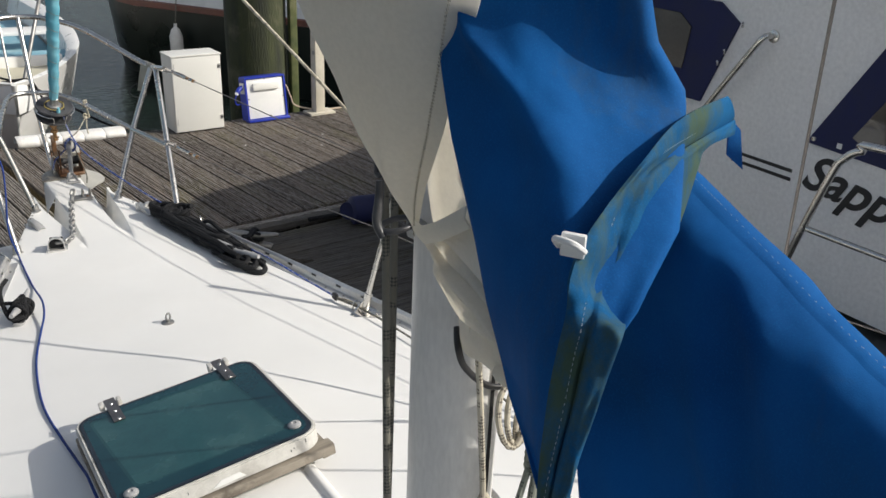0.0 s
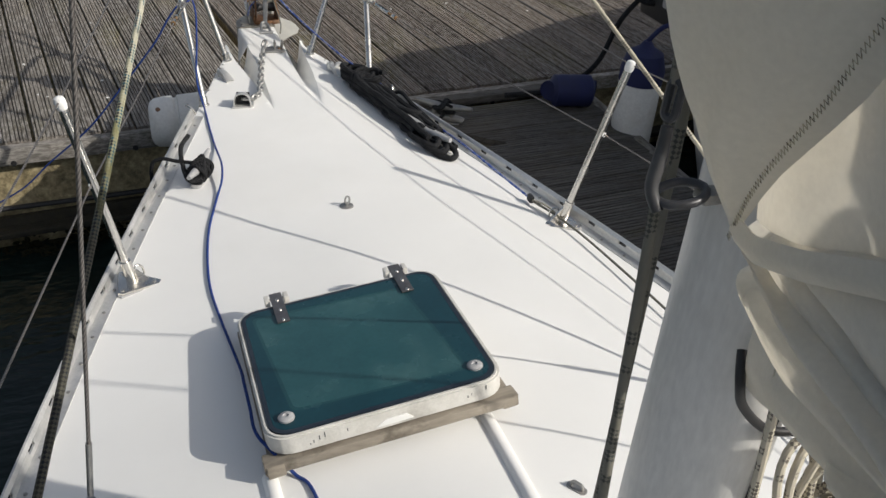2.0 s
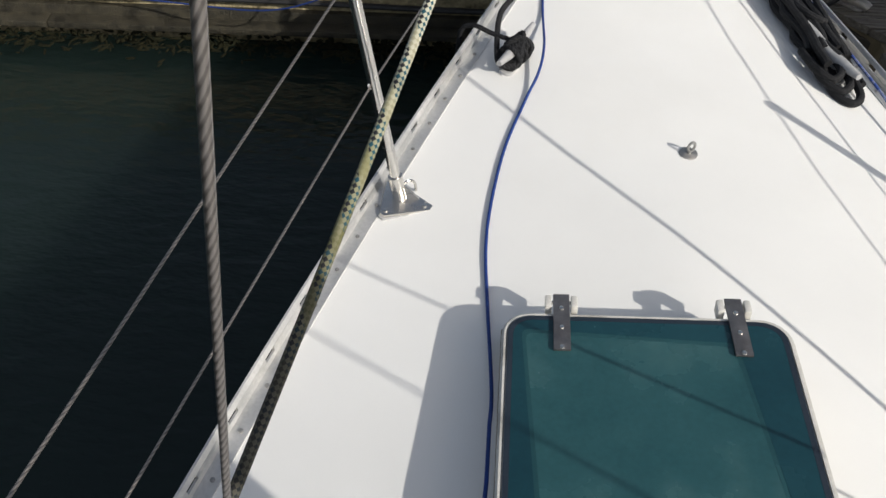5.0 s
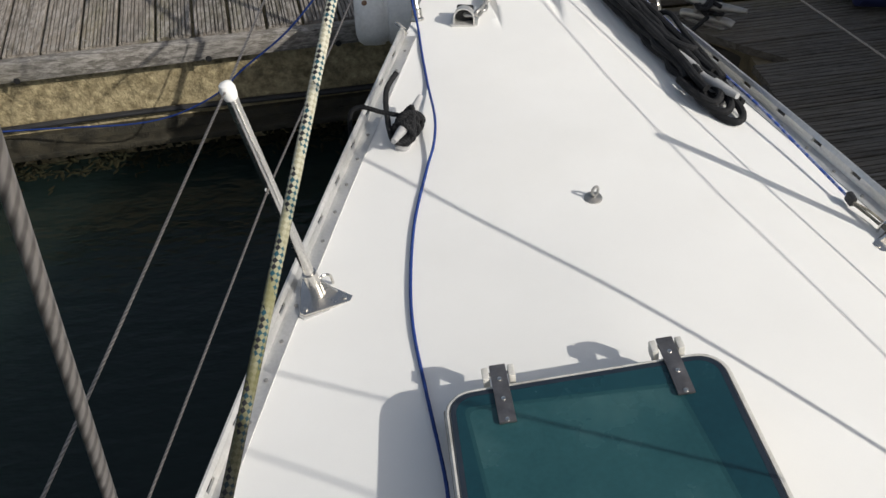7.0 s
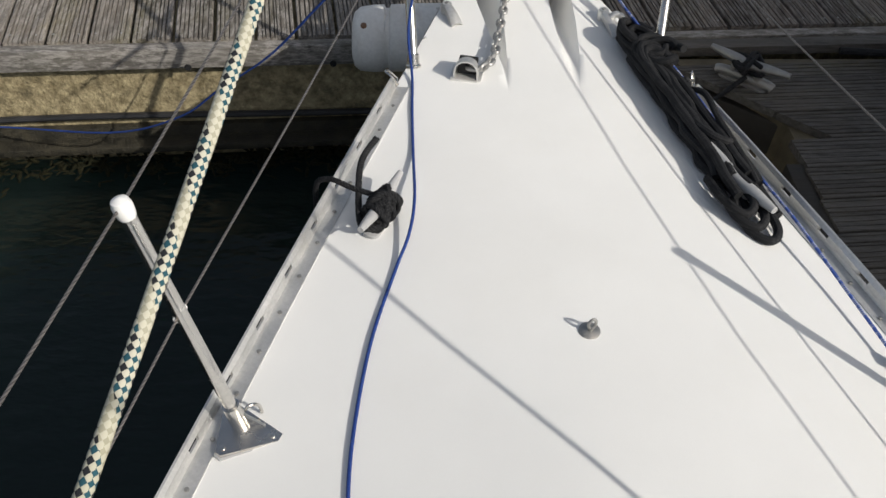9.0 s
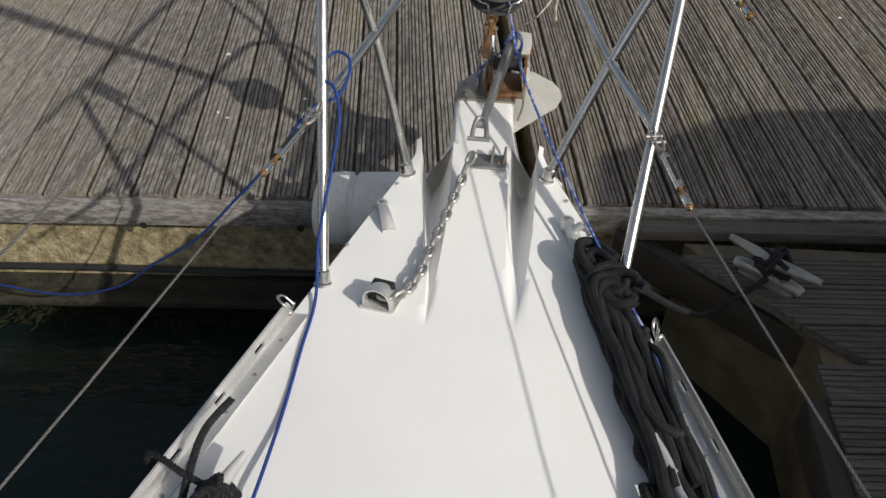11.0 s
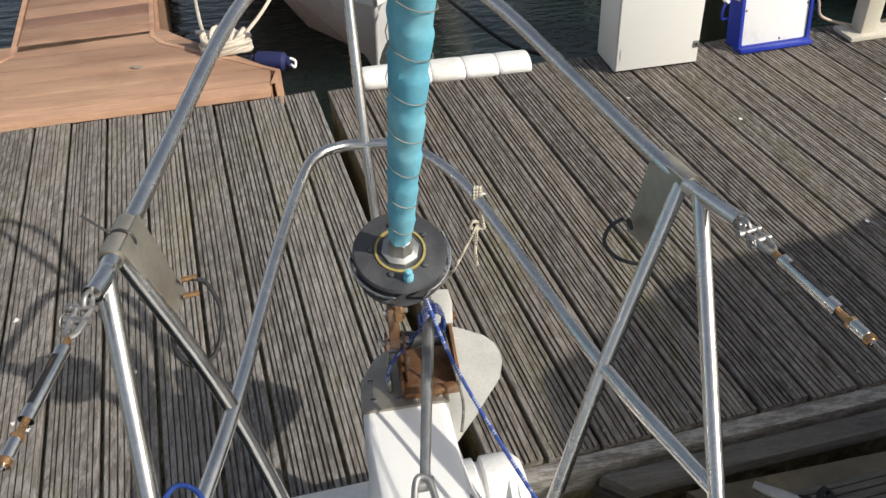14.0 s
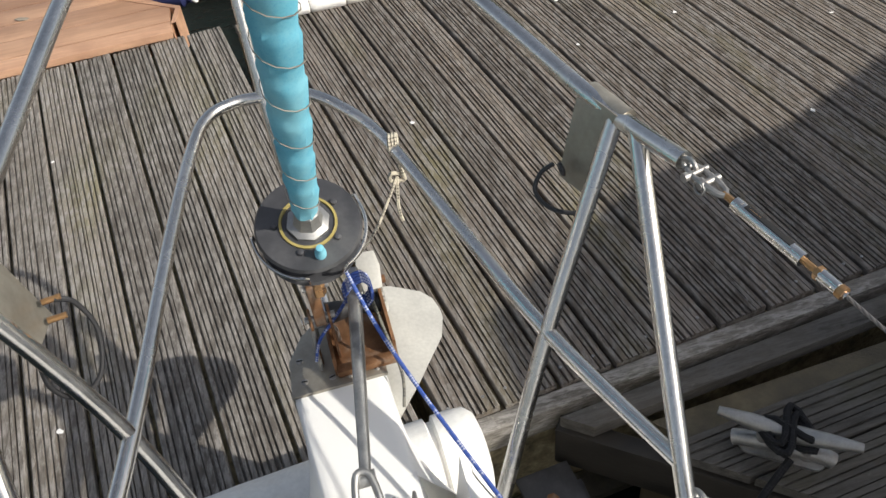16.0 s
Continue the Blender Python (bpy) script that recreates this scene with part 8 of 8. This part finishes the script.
def station(u):
    bow = max(0.0, 1 - u / 0.22)
    return A + dv * (u * (B - A).length) + nv * (1.1 * bow ** 2), 0.33 + 0.16 * bow


side, strk, bul = [], [], []
for u in np.linspace(0, 1, 22):
    p, zt = station(u)
    side.append([p + nv * 0.25 + Vector((0, 0, WATER - 0.2)), p + nv * 0.1 + Vector((0, 0, WATER + 0.3)), p + Vector((0, 0, zt))])
    strk.append([p + Vector((0, 0, zt)), p - nv * 0.035 + Vector((0, 0, zt + 0.01)), p - nv * 0.035 + Vector((0, 0, zt + 0.075)), p + Vector((0, 0, zt + 0.085))])
    bul.append([p + Vector((0, 0, zt + 0.085)), p + nv * 0.03 + Vector((0, 0, zt + 0.2)), p + nv * 0.1 + Vector((0, 0, zt + 0.21)), p + nv * 2.2 + Vector((0, 0, zt + 0.22))])
part("hull", grid(side), "darkhull", dk, "dark green hull side", sharp=60)
part("rubbing_strake", grid(strk), "strake", dk, sharp=30)
part("bulwark", grid(bul), "whitepl", dk, "white bulwark and deck", sharp=30)
mid = A.lerp(B, 0.55) + nv * 0.9
rm = Matrix.Rotation(math.atan2(dv.y, dv.x), 4, "Z")
wh = part("deckhouse", block(mid + Vector((0, 0, 0.85)), (2.6, 1.2, 0.7), 0.06, rm), "whitepl", dk, "white deckhouse")
for k in range(3):
    q = mid - nv * 0.605 + dv * (-0.8 + 0.8 * k) + Vector((0, 0, 0.95))
    part("window", block(q, (0.5, 0.012, 0.3), 0.004, rm), "paleblue", wh)
for k in range(9):
    p, zt = station(0.1 + 0.1 * k)
    part("rail_post", bar(p + nv * 0.1 + Vector((0, 0, zt + 0.2)), p + nv * 0.1 + Vector((0, 0, zt + 0.6)), 0.014, 8), "steel", dk)
for k in range(5):
    if k == 1:
        continue
    p, zt = station(0.80 + 0.028 * k)
    part("name_bar", block(p - nv * 0.004 + Vector((0, 0, zt - 0.07)), (0.075, 0.006, 0.09), 0.0, rm), "box", dk, "pale painted bar")
hf = thing("fender", (2.04, 7.75, 0.0), "white fender hanging on the dark hull", "fender")
p, zt = station(0.36)
part("body", lathe([(0.001, -0.28), (0.05, -0.27), (0.075, -0.2), (0.078, 0.05), (0.05, 0.13), (0.02, 0.16), (0.018, 0.2)], Matrix.Translation(p - nv * 0.09), 16), "fender", hf)
part("lanyard", bar(p - nv * 0.09 + Vector((0, 0, 0.19)), p - nv * 0.03 + Vector((0, 0, zt + 0.2)), 0.006, 6), "greyrope", hf)

# ---- white motor cruiser across the finger ----
cruiser = thing("motor_cruiser", (3.2, -1.5, WATER), "white motor cruiser with navy window surrounds across the finger pontoon", "boat")
hs = []
for y, x in ((-7, 2.0), (-4, 1.92), (-1, 1.9), (0.4, 1.93), (1.1, 2.05), (1.6, 2.35), (2.0, 2.9), (2.15, 3.4)):
    zt = 0.42 + 0.06 * max(0, y)
    hs.append([(x + 0.35, y - 0.1, WATER - 0.2), (x + 0.12, y - 0.05, WATER + 0.25), (x + 0.02, y, 0.1), (x, y, zt - 0.05), (x + 0.015, y, zt)])
part("hull", grid([[Vector(p) for p in r] for r in hs]), "hull", cruiser, "white hull side", sharp=60)
part("hull", grid([[Vector((6.9 - p[0], p[1], p[2])) for p in r] for r in hs]), "hull", cruiser, "white hull side", sharp=60)
M["darkdeck"] = surf("dark_grey_deck_paint", (0.05, 0.05, 0.048), (0.1, 0.1, 0.095), 0.8, scale=12, bumps=0.4)
part("side_deck", grid([[Vector((r[4][0] + 0.04, r[4][1], r[4][2] - 0.03)), Vector((6.86 - r[4][0], r[4][1], r[4][2] - 0.03))] for r in hs]), "darkdeck", cruiser, "dark grey non-slip side deck")
part("gunwale", tube([Vector((r[4][0] + 0.01, r[4][1], r[4][2])) for r in hs], 0.022, 10), "whitepl", cruiser)
CXW = 2.3
cab_poly = [(-7, 0.40), (0.75, 0.45), (0.25, 1.05), (-0.1, 1.45), (-0.3, 1.64), (-7, 1.66)]
bm = bmesh.new()
va = [bm.verts.new((CXW, y, z)) for y, z in cab_poly]
vb = [bm.verts.new((4.6, y, z)) for y, z in cab_poly]
bm.faces.new(va)
bm.faces.new(vb[::-1])
for i in range(6):
    bm.faces.new((va[i], vb[i], vb[(i + 1) % 6], va[(i + 1) % 6]))
M["cabin"] = surf("cruiser_white_paint", (0.86, 0.85, 0.835), (0.91, 0.9, 0.885), 0.45, scale=3, fine=60, stain=(0.5, 0.46, 0.42), stain_amt=0.4, bumps=0.06)
cabin = part("cabin", bm, "cabin", cruiser, "white cabin side with hairline stains")
# unseen roof and its base, added to cast the shadow on the pontoons
shade_outline = [(2.55, -5), (2.55, 0.57), (3.03, 0.87), (3.21, 0.96), (3.74, 1.04), (4.59, 1.43), (5.43, 1.66), (5.5, -5)]
part("wheelhouse_roof", prism(shade_outline, 1.84, 1.9), "cabin", cruiser)
part("wheelhouse", prism([(2.75, -4.5), (2.75, 0.1), (3.2, 0.35), (4.6, 0.35), (4.6, -4.5)], 1.5, 1.84), "cabin", cruiser)


def plate(poly, x, t, mat, parent, name, label=""):
    """A flat panel on the cabin side, outlined in (y, z)."""
    bm = bmesh.new()
    a = [bm.verts.new((x, y, z)) for y, z in poly]
    b = [bm.verts.new((x - t, y, z)) for y, z in poly]
    bm.faces.new(a)
    bm.faces.new(b[::-1])
    k = len(poly)
    for i in range(k):
        bm.faces.new((a[i], a[(i + 1) % k], b[(i + 1) % k], b[i]))
    return part(name, bm, mat, parent, label)


M["glass"] = surf("tinted_glass", (0.06, 0.055, 0.05), (0.1, 0.095, 0.085), 0.12, scale=3, bumps=0.0, spec=0.8)
w1 = plate([(-0.715, 1.045), (-0.99, 1.53), (-2.4, 1.53), (-2.4, 1.03), (-1.05, 1.03)], CXW, 0.012, "navy", cabin, "window", "navy window surround")
plate([(-0.90, 1.11), (-1.1, 1.45), (-2.3, 1.45), (-2.3, 1.09), (-0.95, 1.085)], CXW - 0.012, 0.006, "glass", w1, "pane", "tinted pane")
plate([(-0.845, 1.055), (-0.845, 1.075), (-0.865, 1.075), (-0.865, 1.055)], CXW - 0.0125, 0.003, "whitepl", w1, "sticker")
part("snap_stud", lathe([(0.01, 0), (0.008, 0.005), (0.002, 0.006)], axis(Vector((CXW - 0.012, -0.745, 1.065)), Vector((0, -0.745, 1.065))), 10), "steel", w1)
w2 = plate([(-0.17, 1.08), (-0.31, 1.43), (-0.2, 1.5), (0.3, 1.5), (0.36, 1.08)], CXW, 0.012, "navy", cabin, "window", "navy windscreen surround")
plate([(-0.05, 1.2), (-0.07, 1.38), (0.0, 1.43), (0.2, 1.43), (0.2, 1.2)], CXW - 0.012, 0.006, "glass", w2, "pane", "tinted pane")
for y, z in ((-0.26, 1.30), (-0.235, 1.25), (-0.33, 1.42)):
    part("toggle", bar((CXW - 0.012, y, z), (CXW - 0.03, y - 0.012, z + 0.018), 0.005, 8), "steel", cabin)
hr = thing("grab_rail", (CXW, -0.4, 1.2), "curved stainless grab rail on the cruiser's cabin side", "grab rail")
part("rail", tube(spline([(CXW - 0.004, -0.476, 1.405), (CXW - 0.05, -0.47, 1.405), (CXW - 0.055, -0.43, 1.35), (CXW - 0.052, -0.3, 1.16), (CXW - 0.05, -0.18, 0.98), (CXW - 0.04, -0.12, 0.93), (CXW - 0.002, -0.12, 0.93)], 6), 0.0125, 10), "steel", hr)
part("rosette", lathe([(0.026, 0), (0.024, 0.006), (0.014, 0.01)], axis(Vector((CXW - 0.001, -0.476, 1.405)), Vector((0, -0.476, 1.405))), 16), "steel", hr)
for dz in (0.0, -0.035):
    plate([(-0.382, 0.92 + dz), (-0.382, 0.908 + dz), (-0.675, 0.905 + dz), (-0.675, 0.919 + dz)], CXW, 0.003, "black", cabin, "stripe", "black painted stripe")
rl = thing("guard_rail", (1.97, -1.2, 0.42), "stainless guard rail along the cruiser's side deck", "guard rail")
part("stanchion_bend", tube(spline([(1.97, -0.90, 0.44), (1.96, -0.953, 0.719), (1.95, -1.05, 1.06), (1.95, -1.085, 1.13), (1.95, -1.14, 1.17), (1.95, -1.25, 1.195), (1.95, -2.4, 1.21), (1.95, -5, 1.2)], 6), 0.0135, 12), "steel", rl)
part("lower_rail", tube([(1.955, -1.005, 0.85), (1.955, -5, 0.88)], 0.011, 10), "steel", rl)
for y in (-2.4, -3.8):
    part("post", bar((1.97, y, 0.44), (1.95, y, 1.2), 0.0125, 10), "steel", rl)
port = part("deck_filler", lathe([(0.05, 0), (0.048, 0.006), (0.03, 0.008), (0.028, 0.005)], Matrix.Translation((2.12, -1.15, 0.405)), 20), "dullsteel", cruiser)
txt = bpy.data.curves.new("name_lettering", "FONT")
txt.body, txt.size, txt.shear, txt.extrude, txt.offset = "Sapp", 0.2, 0.35, 0.001, 0.004
to = bpy.data.objects.new("name_lettering", txt)
scene.collection.objects.link(to)
dg = bpy.context.evaluated_depsgraph_get()
me = bpy.data.meshes.new_from_object(to.evaluated_get(dg))
bpy.data.objects.remove(to)
me.transform(Matrix.Translation((CXW - 0.003, -0.72, 0.875)) @ Matrix(((0, 0, -1, 0), (-1, 0, 0, 0), (0, 1, 0, 0), (0, 0, 0, 1))) @ Matrix.Rotation(radians(-7), 4, "Z"))
bm = bmesh.new()
bm.from_mesh(me)
part("name_lettering", bm, "black", cabin, "black script lettering reading Sapp")
cf = thing("fender", (1.86, 1.3, 0.1), "large white fender with navy top hanging on the cruiser", "fender")
part("body", lathe([(0.001, -0.34), (0.07, -0.33), (0.105, -0.27), (0.108, 0.0), (0.108, 0.16)], Matrix.Translation((1.84, 1.30, 0.12)), 20), "fender", cf)
part("sock", lathe([(0.11, 0.13), (0.112, 0.2), (0.09, 0.28), (0.04, 0.31), (0.02, 0.34)], Matrix.Translation((1.84, 1.30, 0.12)), 20), "navy", cf, "navy sock")
part("lanyard", tube(spline([(1.84, 1.3, 0.46), (1.9, 1.25, 0.55), (2.0, 1.2, 0.5)], 5), 0.012, 8), "navy", cf)
nb = thing("fender", (1.62, 1.62, 0.08), "small navy fender lying on the finger pontoon", "fender")
part("body", tube(spline([(1.5, 1.62, 0.09), (1.53, 1.62, 0.09), (1.72, 1.58, 0.09), (1.75, 1.57, 0.09)], 4), lambda u: 0.085 * (1 if 0.1 < u < 0.9 else 0.65), 16), "navy", nb)
ar = thing("bow_roller", (2.05, 1.55, 0.6), "dark bow bracket and rope of the cruiser", "bow fitting")
part("bracket", block((2.04, 1.5, 0.56), (0.12, 0.3, 0.14), 0.02), "black", ar)
part("post", block((2.02, 1.4, 0.62), (0.09, 0.09, 0.09), 0.015), "greycleat", ar)
for k in range(5):
    pts = [Vector((1.98 + 0.08 * math.cos(a) + 0.02 * k, 1.62 + 0.1 * math.sin(a), 0.6 + 0.02 * k + 0.03 * math.sin(a + k))) for a in np.linspace(0, 2 * math.pi, 13)[:-1]]
    part("rope_turn", tube(pts, 0.014, 8, True), "blackrope", ar)
part("rope_tail", tube(spline([(1.95, 1.58, 0.6), (1.86, 1.62, 0.45), (1.78, 1.66, 0.2), (1.6, 1.7, 0.06), (1.3, 1.74, 0.03)], 6), 0.014, 8), "blackrope", ar)
